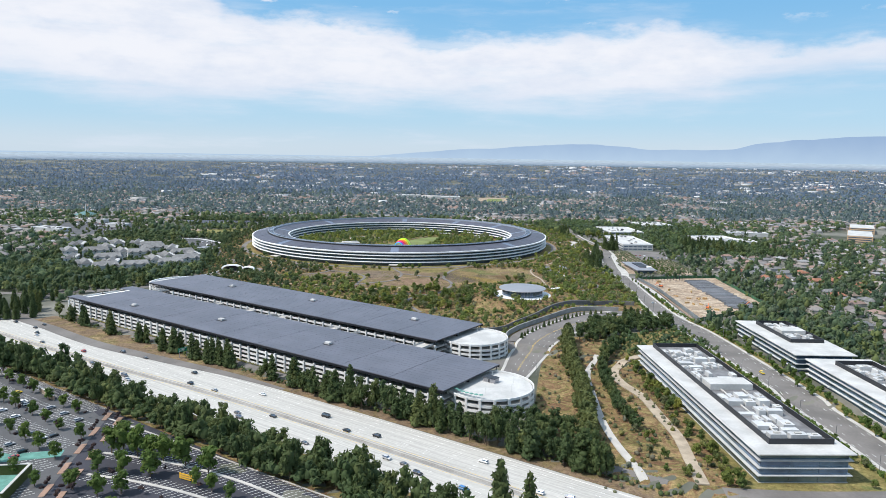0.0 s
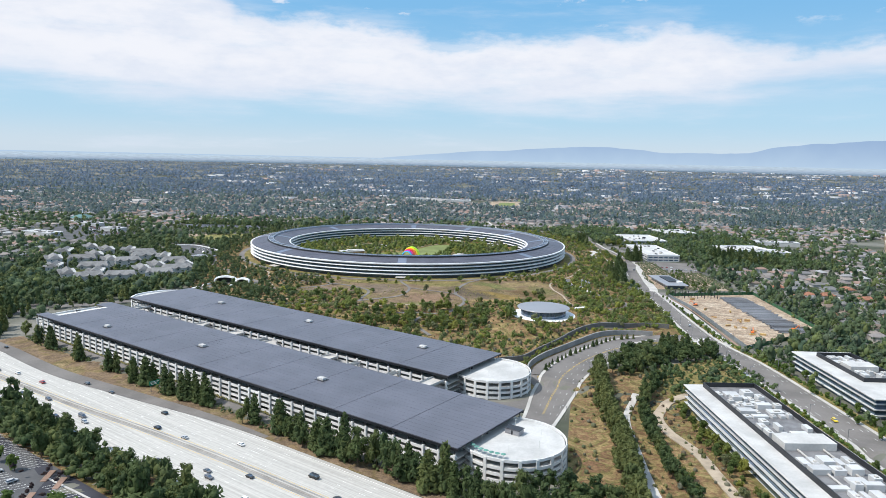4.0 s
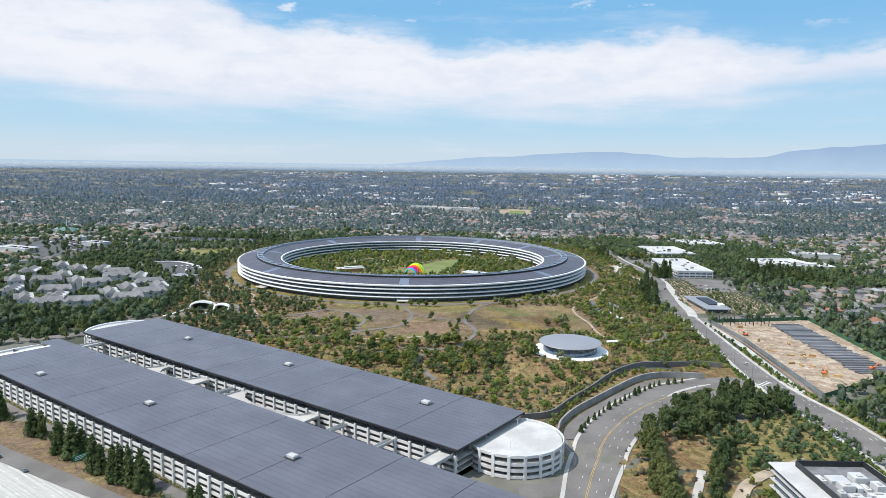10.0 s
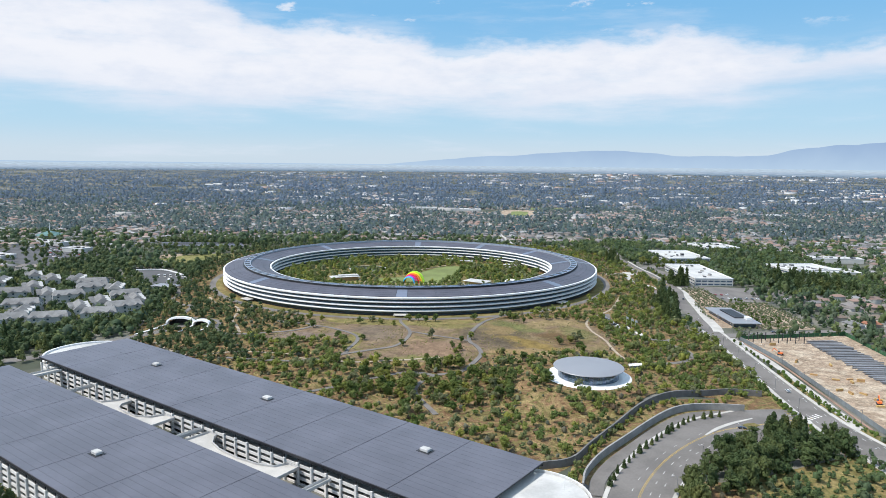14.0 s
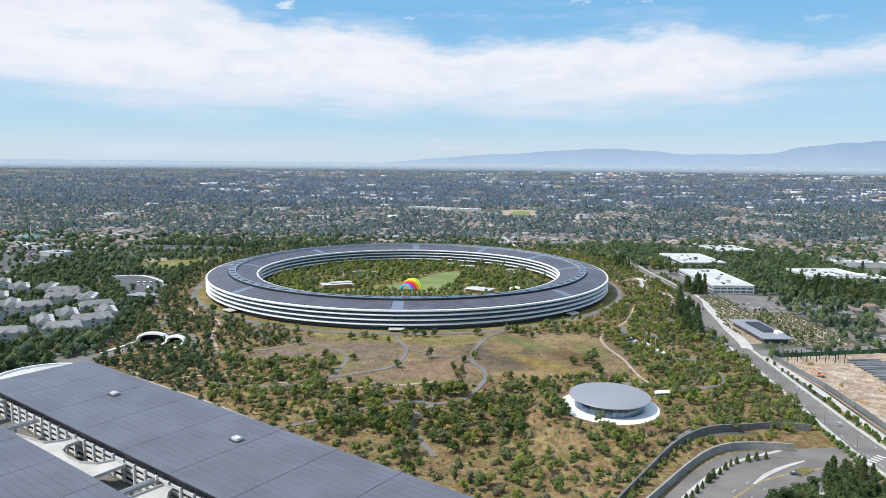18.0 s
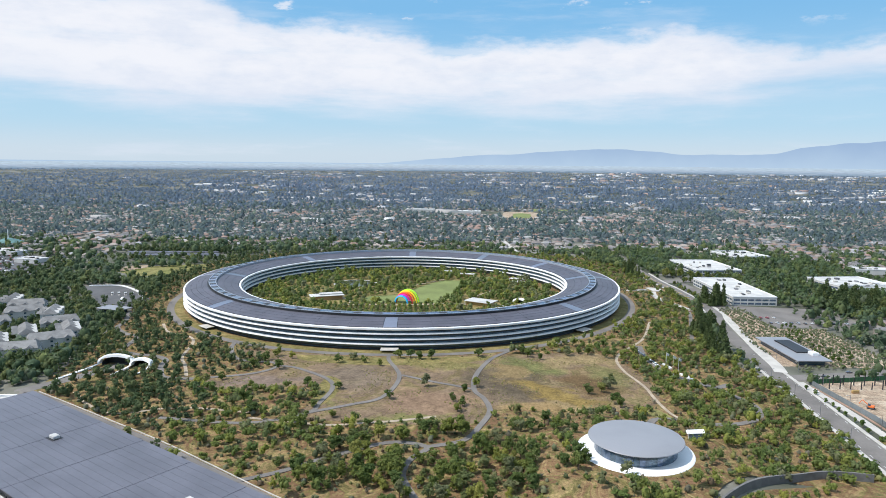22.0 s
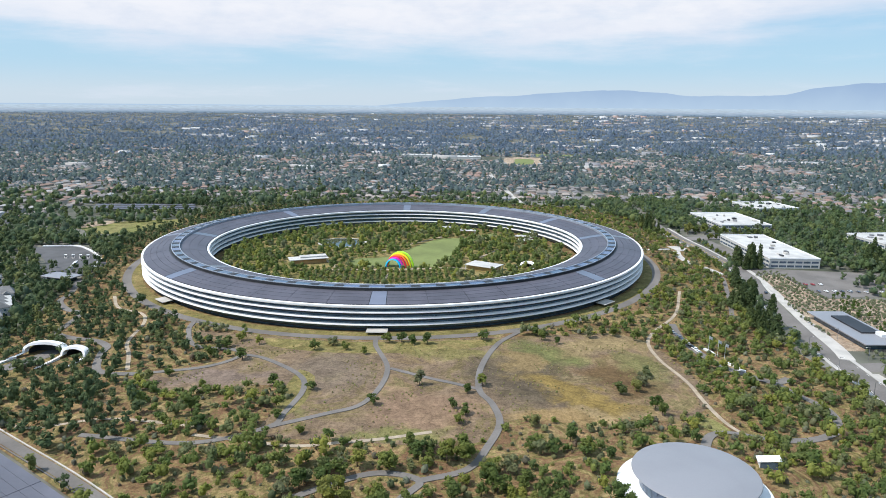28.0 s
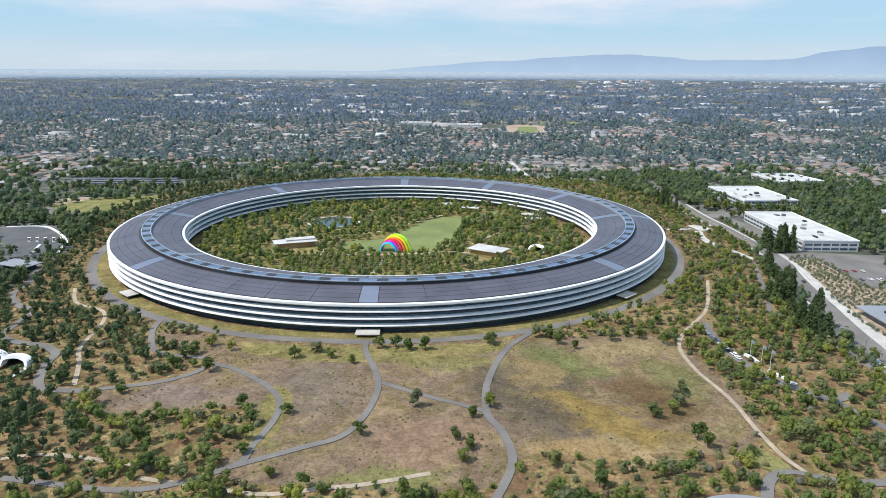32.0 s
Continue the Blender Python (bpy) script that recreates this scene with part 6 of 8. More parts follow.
def pavilion(x, y, w, l, rz, h, label, step=0.0):
    p = thing("pavilion", pose(x, y, ground_z(x, y), 0, 0, rz), label, "pavilion", "white-roofed pavilions")
    part("roof", boxed(-w / 2, w / 2, -l / 2, l / 2, h - 0.6, h, 0.1), M["whiteroof"], p, "flat white roof")
    if step:
        part("upper_roof", boxed(-w * 0.2, w / 2 - 0.6, -l * 0.1, l / 2 - 0.6, h, h + step, 0.1), M["whiteroof"], p)
    part("wall", boxed(-w / 2 + 2, w / 2 - 2, -l / 2 + 2, l / 2 - 2, 0, h - 0.6), M["timber"], p, "brown timber wall")
    for sx in (-1, 1):
        for sy in (-1, 0, 1):
            part("post", boxed(sx * (w / 2 - 0.8) - 0.15, sx * (w / 2 - 0.8) + 0.15, sy * (l / 2 - 0.8) - 0.15, sy * (l / 2 - 0.8) + 0.15, 0, h - 0.6), M["white"], p)
    return p


pavilion(-81, -35, 36, 15, 22, 5.0, "white-roofed cafe pavilion under trees", 1.2)
pavilion(83, -52, 30, 19, -30, 5.0, "broad white-roofed pavilion beside the lawn")
pavilion(47, 142, 20, 11, 5, 4.5, "small white-roofed pavilion near the inner facade")
pavilion(68, 122, 20, 9, -10, 4.5, "low white-roofed pavilion near the inner facade")
pavilion(132, 90, 22, 11, -25, 4.5, "white-roofed pavilion by the glass wall")
pavilion(132, 69, 20, 12, -35, 4.5, "white-roofed garden pavilion by the glass wall")

pond = [(-66 + 25 * math.cos(a), 60 + 24 * math.sin(a)) for a in np.linspace(0, 2 * math.pi, 24, endpoint=False)]
setting("water_pond", patch_mesh(pond, 0.3, M["water"], 8.0), "still round pond in the courtyard", "pond")
setting("pond_rim", ribbon_mesh(pond + [pond[0]], 2.2, 0.5, M["concrete"], across=1, step=3.0, thick=0.4), "pale stone rim round the pond", "rim")
for pts, w in (([(-62, -62), (0, -58), (52, -48), (70, -50)], 4.5), ([(-88, -28), (-62, -30), (-50, -60)], 3.0), ([(-60, 30), (-20, 20), (10, 60), (40, 100)], 2.6), ([(70, -20), (92, 20), (110, 60)], 2.6), ([(0, -62), (-4, -112)], 2.4)):
    setting("path_courtyard", ribbon_mesh(pts, w, 0.3, M["gravel"], step=3.0), "pale gravel path in the courtyard", "path")


def portal(legs, tails, apex, label, name="tunnel_portal"):
    """A tunnel mouth: one smooth white band that runs low along the road, loops over it and runs out low again."""
    (ax, ay), (bx, by) = legs
    g = ground_z((ax + bx) / 2, (ay + by) / 2)
    p = thing(name, pose((ax + bx) / 2, (ay + by) / 2, g), label, "tunnel portal", "white tunnel mouths")
    o = Vector(((ax + bx) / 2, (ay + by) / 2, 0))
    a, b = Vector((ax, ay, 0)) - o, Vector((bx, by, 0)) - o
    across = (b - a).normalized()
    back = Vector((-across.y, across.x, 0))
    w = (b - a).length / 2
    line = []
    for k in range(6):
        q = (Vector((*tails[0], 0)) - o).lerp(a, k / 6)
        line.append((q + Vector((0, 0, 0.7 + 1.1 * (k / 6) ** 2)), -across))
    for k in range(25):
        c = math.pi * k / 24
        lean = back * (2.5 * math.sin(c))
        line.append((-across * w * math.cos(c) * (1 + 0.08 * math.sin(c)) + lean + Vector((0, 0, 1.8 * abs(math.cos(c)) ** 3 + apex * math.sin(c) ** 0.8)), -across * math.cos(c) + Vector((0, 0, math.sin(c)))))
    for k in range(1, 7):
        q = b.lerp(Vector((*tails[1], 0)) - o, k / 6)
        line.append((q + Vector((0, 0, 0.7 + 1.1 * (1 - k / 6) ** 2)), across))
    bm = bmesh.new()
    rows = []
    for q, out in line:
        rows.append([bm.verts.new(v) for v in (q - out * 0.3 - back * 1.4, q + out * 1.3 - back * 1.1, q + out * 1.5 + back * 1.6, q + out * 0.8 + back * 3.2, q - out * 0.3 + back * 3.2)])
    for k in range(len(rows) - 1):
        for m in range(5):
            bm.faces.new((rows[k][m], rows[k + 1][m], rows[k + 1][(m + 1) % 5], rows[k][(m + 1) % 5]))
    bm.faces.new(rows[0])
    bm.faces.new(rows[-1])
    for q, sgn in ((line[:6], -1), (line[-6:], 1)):
        for k in range(len(q) - 1):
            u, v = q[k][0], q[k + 1][0]
            bm.faces.new([bm.verts.new(c) for c in (u, v, Vector((v.x, v.y, -0.5)), Vector((u.x, u.y, -0.5)))])
    bmesh.ops.recalc_face_normals(bm, faces=bm.faces)
    shade(part("shell", bm, M["white"], p, "smooth white looping band"), 50)
    # short closed shell; the tunnel's darkness is put into its near-black colour
    bm = bmesh.new()
    rim = []
    for d, s in ((2.2, 0.99), (9.0, 0.85)):
        rim.append([bm.verts.new(-across * w * s * math.cos(math.pi * k / 16) + back * d + Vector((0, 0, apex * s * math.sin(math.pi * k / 16) ** 0.8 - 0.2))) for k in range(17)])
    for k in range(16):
        bm.faces.new((rim[0][k], rim[0][k + 1], rim[1][k + 1], rim[1][k]))
    bm.faces.new(rim[1])
    part("tunnel", bm, M["dark"], p, "near-black closed shell imitating the tunnel's unlit depth")
    return p


portal(((-195, -277), (-171, -278)), ((-207, -310), (-176, -298)), 7.0, "large white looping tunnel mouth over the road")
portal(((-170, -280), (-156, -283)), ((-174, -297), (-159, -294)), 5.6, "smaller white looping tunnel mouth beside trees")
portal(((118, -40), (128, -48)), ((106, -56), (121, -58)), 4.5, "white tunnel mouth in the courtyard planting")


# ---- garage links, lanes and signs ----
def local(at, u, w):
    return (at[0] + D[0] * u + N[0] * w, at[1] + D[1] * u + N[1] * w)


for u, w, h in ((78, 3.4, 8.2), (122, 1.3, 6.2), (236.5, 1.4, 6.2), (331, 1.4, 6.2), (364, 1.4, 6.2), (397, 4.6, 8.2)):
    x, y = D * u + N * -490.4
    b = thing("link_bridge", pose(x, y, 0, 0, 0, ANG), "white concrete footbridge linking the two garages", "footbridge", "garage links")
    part("deck", boxed(-w, w, 0, 21.6, h - 0.5, h), M["concrete"], b)
    for s in (-w, w - 0.15):
        part("rail", boxed(s, s + 0.15, 0, 21.6, h, h + 1.1), M["plantwhite"], b, "white solid railing")
    part("column", boxed(-0.5, 0.5, 9.5, 10.5, -3.4, h - 0.5), M["concrete"], b)
setting("yard_between", ribbon_mesh([tuple(D * u + N * -479.5) for u in (52, 150, 250, 350, 400)], 19.0, 0.15, M["asphalt"], across=3, step=8.0), "shaded asphalt yard between the garages", "yard")
for at, w, lab in (((-222, -416), 63, "B"), ((-265, -487), 62, "A")):
    x, y = local(at, 0, w / 2)
    e = thing("garage_end", pose(x, y, 0, 0, 0, ANG), "rounded white garage end with a curved parapet", "garage end", "garage ends")
    part("deck", lathe([(0.01, 8.2), (w * 0.42, 8.2), (w * 0.42, 7.8), (0.01, 7.8)], 95, 265, n=28), M["whiteroof"], e).scale.x = 0.9 if lab == "B" else 0.3
    for z in (-0.6, 2.6, 5.6, 9.4 if lab == "B" else 8.3):
        part("parapet", lathe([(w * 0.44, z - 1.5), (w * 0.44, z), (w * 0.42, z), (w * 0.42, z - 1.5)], 92, 268, n=28), M["white"], e).scale.x = 0.9 if lab == "B" else 0.3


def slab(name, pts, z, label):
    """A curved concrete deck between the garages, with a white upstand round its rim."""
    line = [q for i in range(len(pts)) for q in curve_points([pts[i], pts[(i + 1) % len(pts)]], 3.0)[:-1]]
    bm = bmesh.new()
    top = [bm.verts.new((q[0], q[1], z)) for q in line]
    low = [bm.verts.new((q[0], q[1], z - 0.6)) for q in line]
    bm.faces.new(top)
    bm.faces.new(low[::-1])
    for k in range(len(line)):
        m = (k + 1) % len(line)
        bm.faces.new((top[k], low[k], low[m], top[m]))
    bmesh.ops.recalc_face_normals(bm, faces=bm.faces)
    me = bpy.data.meshes.new(name)
    bm.to_mesh(me)
    bm.free()
    me.materials.append(M["concrete"])
    setting(name, me, label, "deck")
    setting(name + "_rim", ribbon_mesh([tuple(q) for q in line], 0.35, z + 1.0, M["plantwhite"], across=1, step=4.0, z=0.0, thick=1.1), "white solid railing of the ramp deck", "railing")


for outline in ([(132, -489.4), (132, -485), (149, -482), (156, -481), (160, -475), (161, -469.6), (168, -469.6), (169, -476), (173, -480), (181, -481.5), (192, -481), (200, -477), (203, -469.6), (212, -469.6), (213, -489.4)],
                [(243, -489.4), (243.5, -469.6), (250, -469.6), (252, -473), (257, -477), (266, -479.5), (280, -480.5), (294, -479), (302, -476), (305, -469.6), (312, -469.6), (313, -489.4)]):
    slab("deck_ramp", [tuple(D * u + N * v) for u, v in outline], 6.2, "curved concrete ramp deck between the garages")


def gantry(x, y, rz):
    s = thing("freeway_sign", pose(x, y, ground_z(x, y), 0, 0, rz), "green freeway sign on two posts", "road sign")
    part("panel", boxed(-4, 4, -0.1, 0.1, 4.2, 7.2, 0.05), M["signgreen"], s)
    for k in range(3):
        part("legend_bar", boxed(-3.2, 2.6 - k * 0.8, -0.14, -0.1, 6.4 - k * 0.8, 6.7 - k * 0.8), M["paint"], s)
    for q in (-2.8, 2.8):
        part("post", boxed(q - 0.15, q + 0.15, 0.1, 0.4, 0, 6.8), M["beam"], s)


gantry(*along(-150, -568), 56)


# ---- vehicles ----
def car_master(paint, kind):
    l, w, h = {"sedan": (4.6, 1.82, 1.42), "suv": (4.8, 1.92, 1.72), "van": (5.6, 2.0, 2.2)}[kind]
    c = thing("car", pose(0, 0, -60), "", "car")
    prof = {"sedan": [(-0.5, 0.3), (-0.5, 0.62), (-0.46, 0.7), (-0.2, 0.72), (0.3, 0.7), (0.49, 0.58), (0.5, 0.3)],
            "suv": [(-0.5, 0.28), (-0.5, 0.62), (-0.48, 0.66), (-0.1, 0.66), (0.26, 0.64), (0.48, 0.56), (0.5, 0.28)],
            "van": [(-0.5, 0.2), (-0.5, 0.6), (-0.49, 0.62), (0.1, 0.62), (0.36, 0.56), (0.49, 0.46), (0.5, 0.2)]}[kind]
    top = {"sedan": [(-0.4, 0.7), (-0.24, 1.0), (0.08, 1.0), (0.26, 0.7)], "suv": [(-0.49, 0.64), (-0.44, 1.0), (0.08, 1.0), (0.26, 0.64)], "van": [(-0.5, 0.6), (-0.49, 1.0), (0.3, 1.0), (0.42, 0.56)]}[kind]
    for name, pts, wide, m in (("body", prof, w, paint), ("cabin", top, w * 0.86, M["glass"])):
        bm = bmesh.new()
        a = [bm.verts.new((x * l, -wide / 2, z * h)) for x, z in pts]
        b = [bm.verts.new((x * l, wide / 2, z * h)) for x, z in pts]
        k = len(pts)
        for i in range(k):
            bm.faces.new((a[i], a[(i + 1) % k], b[(i + 1) % k], b[i]))
        bm.faces.new(a[::-1])
        bm.faces.new(b)
        bmesh.ops.recalc_face_normals(bm, faces=bm.faces)
        bmesh.ops.bevel(bm, geom=bm.edges[:], offset=0.05, segments=1, affect="EDGES")
        part(name, bm, m, c)
    x0, x1 = top[1][0] * l, top[2][0] * l
    part("roof", boxed(x0 - 0.02, x1 + 0.02, -w * 0.4, w * 0.4, h * 0.985, h * 1.02, 0.02), paint, c)
    for sx in (-0.31, 0.31):
        for sy in (-1, 1):
            bm = bmesh.new()
            bmesh.ops.create_cone(bm, cap_ends=True, segments=14, radius1=0.33, radius2=0.33, depth=0.22, matrix=Matrix.Rotation(math.pi / 2, 4, "X"))
            part("wheel", bm, M["tyre"], c).location = (sx * l, sy * (w / 2 - 0.1), 0.33)
    return c


crng = random.Random(5)
NAMES = ["white", "black", "silver", "dark grey", "red", "blue", "yellow"]
masters = {}


def car(x, y, rz, k, kind, where, group):
    key = (k, kind)
    m = pose(x, y, ground_z(x, y) + 0.22, 0, 0, rz)
    if key not in masters:
        masters[key] = car_master(CARPAINT[k], kind)
        c = masters[key]
        c.matrix_world = m
    else:
        c = copy_thing(masters[key], m)
    return tagged(c, NAMES[k] + " " + {"sedan": "sedan car", "suv": "sport utility car", "van": "delivery van"}[kind] + where, "car", group)


pick = [0, 0, 0, 0, 1, 1, 1, 1, 2, 2, 2, 3, 3, 3, 3, 4, 5, 0, 1, 2, 3, 6]
lanes = [-24, -20.1, -16.3, -12.5, -8.7, -4.6, 4.6, 8.7, 12.5, 16.3, 20.1, 24]
for i in range(54):
    u = -400 + i * 12.2 + crng.uniform(-4, 4)
    lane = crng.choice(lanes)
    x, y = along(u, freeway_v(u) - lane)
    car(x, y, -34 + (180 if lane < 0 else 0), crng.choice(pick), crng.choice(["sedan", "sedan", "suv", "suv", "van"]), " driving on the pale freeway", "freeway cars")
for x, y, rz in ((276, -560, 90), (293, -640, -92), (281, -690, 90), (283, -420, 85), (300, -300, -88), (310, -110, 80), (318, 20, 88), (322, -268, 5), (345, -256, 5), (-300, -480, 110), (-262, -528, 140), (228, -486, 160)):
    car(x, y, rz, crng.choice(pick), crng.choice(["sedan", "suv"]), " on the grey asphalt road", "road cars")

# ---- the big car park beyond the freeway ----
LOT = [along(-460, -657), along(60, -657), along(190, -650), along(190, -880), along(-460, -880)]
setting("parking_lot", patch_mesh(LOT, 0.1, M["newasphalt"], 12.0, False), "fresh dark asphalt car park with white stall lines", "car park")
def lot_edge(v):
    """Where the worn part of the car park meets the fresh asphalt."""
    return -61.0 - 677.0 - v


OLDLOT = [along(-460, -657), along(-84, -657)] + [along(lot_edge(v) - 4, v) for v in (-662, -690, -720, -760, -880)] + [along(-460, -880)]
setting("parking_lot_old", patch_mesh(OLDLOT, 0.14, M["stall"], 12.0, False), "worn grey car park asphalt", "car park")


def row_v(k, u):
    """Line of the k-th kerb island: it bends south towards the paved walk."""
    return -668.5 - 17 * k - 0.0023 * min(u - 60 - 14 * k, 0.0) ** 2


def north_v(u):
    return -660.5 + 0.065 * u


def stall_rows(line, u0, u1, name="stall_line"):
    vs, fs = [], []
    for u in np.arange(u0, u1, 2.75):
        k = len(vs)
        for du, dv in ((-0.09, -2.6), (0.09, -2.6), (1.65, 2.6), (1.45, 2.6)):
            x, y = along(u + du, line(u) + dv)
            vs.append((x, y, ground_z(x, y) + 0.2))
        fs.append((k, k + 1, k + 2, k + 3))
    tagged(new(name, mesh_of(name, vs, fs, M["paint"])), "white painted parking stall lines", "road marking", kind="structure")


stall_rows(lambda u: north_v(u) - 3.0, -70, 175)
setting("kerb", ribbon_mesh([along(u, north_v(u) + 0.4) for u in (-76, -20, 40, 100, 180)], 1.0, 0.35, M["concrete"], across=1, step=6.0, thick=0.3), "pale concrete kerb under the thicket", "kerb")
for k in range(4):
    u0 = -36 + 16 * k
    for s in (-3.6, 3.6):
        stall_rows(lambda u, k=k, s=s: row_v(k, u) + s, u0 + 2, 150)
    setting("kerb_island", ribbon_mesh([along(u, row_v(k, u)) for u in range(u0, 151, 18)], 1.6, 0.35, M["concrete"], across=1, step=6.0, thick=0.3), "concrete kerb island between stalls", "kerb")
for v in (-661, -679, -697, -715, -733, -751):
    stall_rows(lambda u, v=v: v - 2.8, -440, lot_edge(v) - 16)
    stall_rows(lambda u, v=v: v + 2.8, -440, lot_edge(v) - 16)
plum = []
for k in range(7):
    v = -664 - 15 * k
    for du in (-5, 6):
        u = lot_edge(v) + du
        setting("planting_island", ribbon_mesh([along(u - 4, v + 4), along(u + 4, v - 4)], 2.6, 0.4, M["brick"], across=1, step=3.0, thick=0.4), "red paved planting island", "kerb")
        plum += [(*along(u + q, v - q), -0.8, 1.5) for q in (-2.4, 0.2, 2.6)]
trng = np.random.default_rng(21)
plum += [(*along(trng.uniform(-400, -80), trng.choice([-672, -690, -708])), -0.8, trng.uniform(1.2, 1.8)) for _ in range(50)] + [(*along(trng.uniform(-10, 130), trng.choice([-685, -702, -719])), -0.8, trng.uniform(1.2, 1.9)) for _ in range(26)]
leafy_stuff("plum_shrubs", "mid", plum, trng, "dark purple-leaved shrubs on the parking islands", M["plum"])
spots_p = [(u, row_v(0, u)) for u in (-33, -26, -19, -12, -5, 10, 22)] + [(-19, -702), (-7, -696), (5, -691), (-11, -716), (1, -714), (9, -707), (29, -684), (39, -683), (51, -683), (70, -686), (95, -685), (60, -703), (84, -703), (110, -703), (20, -717), (45, -720), (75, -721)]
spots_p += [(u, v) for v in (-670, -688, -706, -724) for u in np.arange(-420, lot_edge(v) - 12, 17.0)]
for u, v in spots_p:
    x, y = along(u + trng.uniform(-2, 2), v + trng.uniform(-1, 1))
    big = 1.15 if v > -692 and -40 < u < 25 else 0.85 if u > lot_edge(v) and u < 12 else 0.66
    tree("street", "car_park_tree", x, y, big * trng.uniform(5.4, 6.4), trng.uniform(1.0, 1.3), trng.uniform(0, 6.28), "bright green upright tree in the car park", "car park trees")
for i in range(40):
    v = trng.choice([-679, -697, -715, -733])
    u = trng.uniform(-300, lot_edge(v) - 20)
    x, y = along(u, v + trng.choice([-2.6, 2.6]))
    car(x, y, 56, crng.choice(pick), crng.choice(["sedan", "suv", "suv"]), " parked on worn asphalt", "parked cars")
for u, v, z in ((60, -640, 6.4), (88, -640, 7.2), (154, -636, 10.6), (166, -635, 9.8), (190, -634, 8.2), (124, -644, 5.5)):
    x, y = along(u, v)
    tree("red", "tall_conifer", x, y, z, 1.3, u * 0.1, "lone tall conifer at the thicket's edge", "thicket conifers")
x, y = along(22, -683)
s = thing("car_park_banner", pose(x, y, ground_z(x, y) + 0.1, 0, 0, -24), "yellow banner on low posts with unreadable lines", "banner")
part("panel", boxed(-5, 5, -0.1, 0.1, 0.6, 3.2), M["signyellow"], s)
for k in range(2):
    part("legend_bar", boxed(-4.2, 4.0, -0.14, -0.1, 2.2 - k * 1.0, 2.6 - k * 1.0), M["timber"], s)
for q in (-4.8, 4.8):
    part("post", boxed(q - 0.1, q + 0.1, 0.1, 0.3, 0, 3.3), M["timber"], s)
setting("teal_court", patch_mesh([along(-54, -699), along(-48, -704), along(-64, -724), along(-90, -734), along(-90, -724), along(-70, -717)], 0.24, M["teal"], 12.0, False), "teal painted court strip", "court")
x, y = along(-46, -733)
hw = thing("hedged_court", pose(x, y, ground_z(x, y) + 0.1, 0, 0, 10), "small walled court clad in clipped green hedge", "court wall")
for x0, x1, y0, y1 in ((-14, 13, 5.2, 6.2), (12, 13, -22, 5.2)):
    part("hedge", boxed(x0, x1, y0, y1, 0, 4.6, 0.15), M["hedge"], hw, "clipped green hedge")
    part("coping", boxed(x0 - 0.1, x1 + 0.1, y0 - 0.1, y1 + 0.1, 4.6, 4.85), M["concrete"], hw, "pale concrete coping")
part("floor", boxed(-14, 12, -22, 5.2, 0.02, 0.12), M["teal"], hw, "teal painted floor")
x, y = along(-138, -668)
tw = thing("tan_wall", pose(x, y, ground_z(x, y), 0, 0, -40), "short tan rendered wall at the car park's edge", "wall")
part("wall", boxed(-11, 11, -0.4, 0.4, 0, 3.0, 0.05), M["sand"], tw)
part("coping", boxed(-11.1, 11.1, -0.5, 0.5, 3.0, 3.2), M["concrete"], tw)

# ---- building site ----
setting("ground_site", patch_mesh(SITE, 0.14, M["sand"], 8.0, False), "bare sandy building site", "building site")


def fence(a, b, material, label, h=3.4):
    a, b = np.array(a, float), np.array(b, float)
    l = np.linalg.norm(b - a)
    rz = math.degrees(math.atan2(b[1] - a[1], b[0] - a[0]))
    f = thing("site_fence", pose(a[0], a[1], ground_z(*a), 0, 0, rz), label, "fence", "site fences")
    n = max(2, int(l / 6))
    panel = shared(boxed(0.08, l / n - 0.08, -0.04, 0.04, 0.15, h), "panel", material)
    post = shared(boxed(-0.08, 0.08, -0.08, 0.08, 0, h + 0.1), "post", M["beam"])
    for i in range(n + 1):
        part("post", post, None, f).location.x = i * l / n
        if i < n:
            part("panel", panel, None, f).location.x = i * l / n


fence((307, -415), (304, -492), M["greyfence"], "grey screened building-site fence along the avenue")
fence((304, -284), (309, -350), M["greyfence"], "grey screened building-site fence by the sidewalk")
fence((309, -350), (307, -415), M["greyfence"], "grey screened building-site fence by the sidewalk")
fence((304, -284), (404, -262), M["greenfence"], "green screened fence along the side street")
fence((404, -262), (394, -430), M["greenfence"], "green screened fence beside houses")
fence((304, -492), (394, -430), M["greenfence"], "dark green screened fence at the site's end")
beam = shared(boxed(-15, 15, -0.5, 0.5, 0, 0.9, 0.05), "beam", M["beam"])
for i in range(34):
    y = -285 - i * 4.5
    b = thing("beam_row", pose(372 - 0.08 * i, y, ground_z(372, y) + 0.12, 0, 0, 7 + crng.uniform(-0.8, 0.8)), "row of stacked galvanised steel beams on sand", "steel beams", "steel beam rows")
    for dy in (-1.0, 0.3):
        o = part("beam", beam, None, b)
        o.location = (crng.uniform(-1.2, 1.2), dy, 0)
        o.scale.x = crng.uniform(0.8, 1.05)
for i in range(14):
    x, y = crng.uniform(318, 346), crng.uniform(-450, -300)
    b = thing("timber_stack", pose(x, y, ground_z(x, y) + 0.12, 0, 0, crng.uniform(0, 180)), "stack of sawn timber on bare sand", "timber stack", "timber stacks")
    for k in range(crng.randint(2, 4)):
        part("timber_layer", boxed(-2.4, 2.4, -0.7 + 0.05 * k, 0.7 - 0.05 * k, k * 0.55, k * 0.55 + 0.5, 0.04), M["timber"], b)
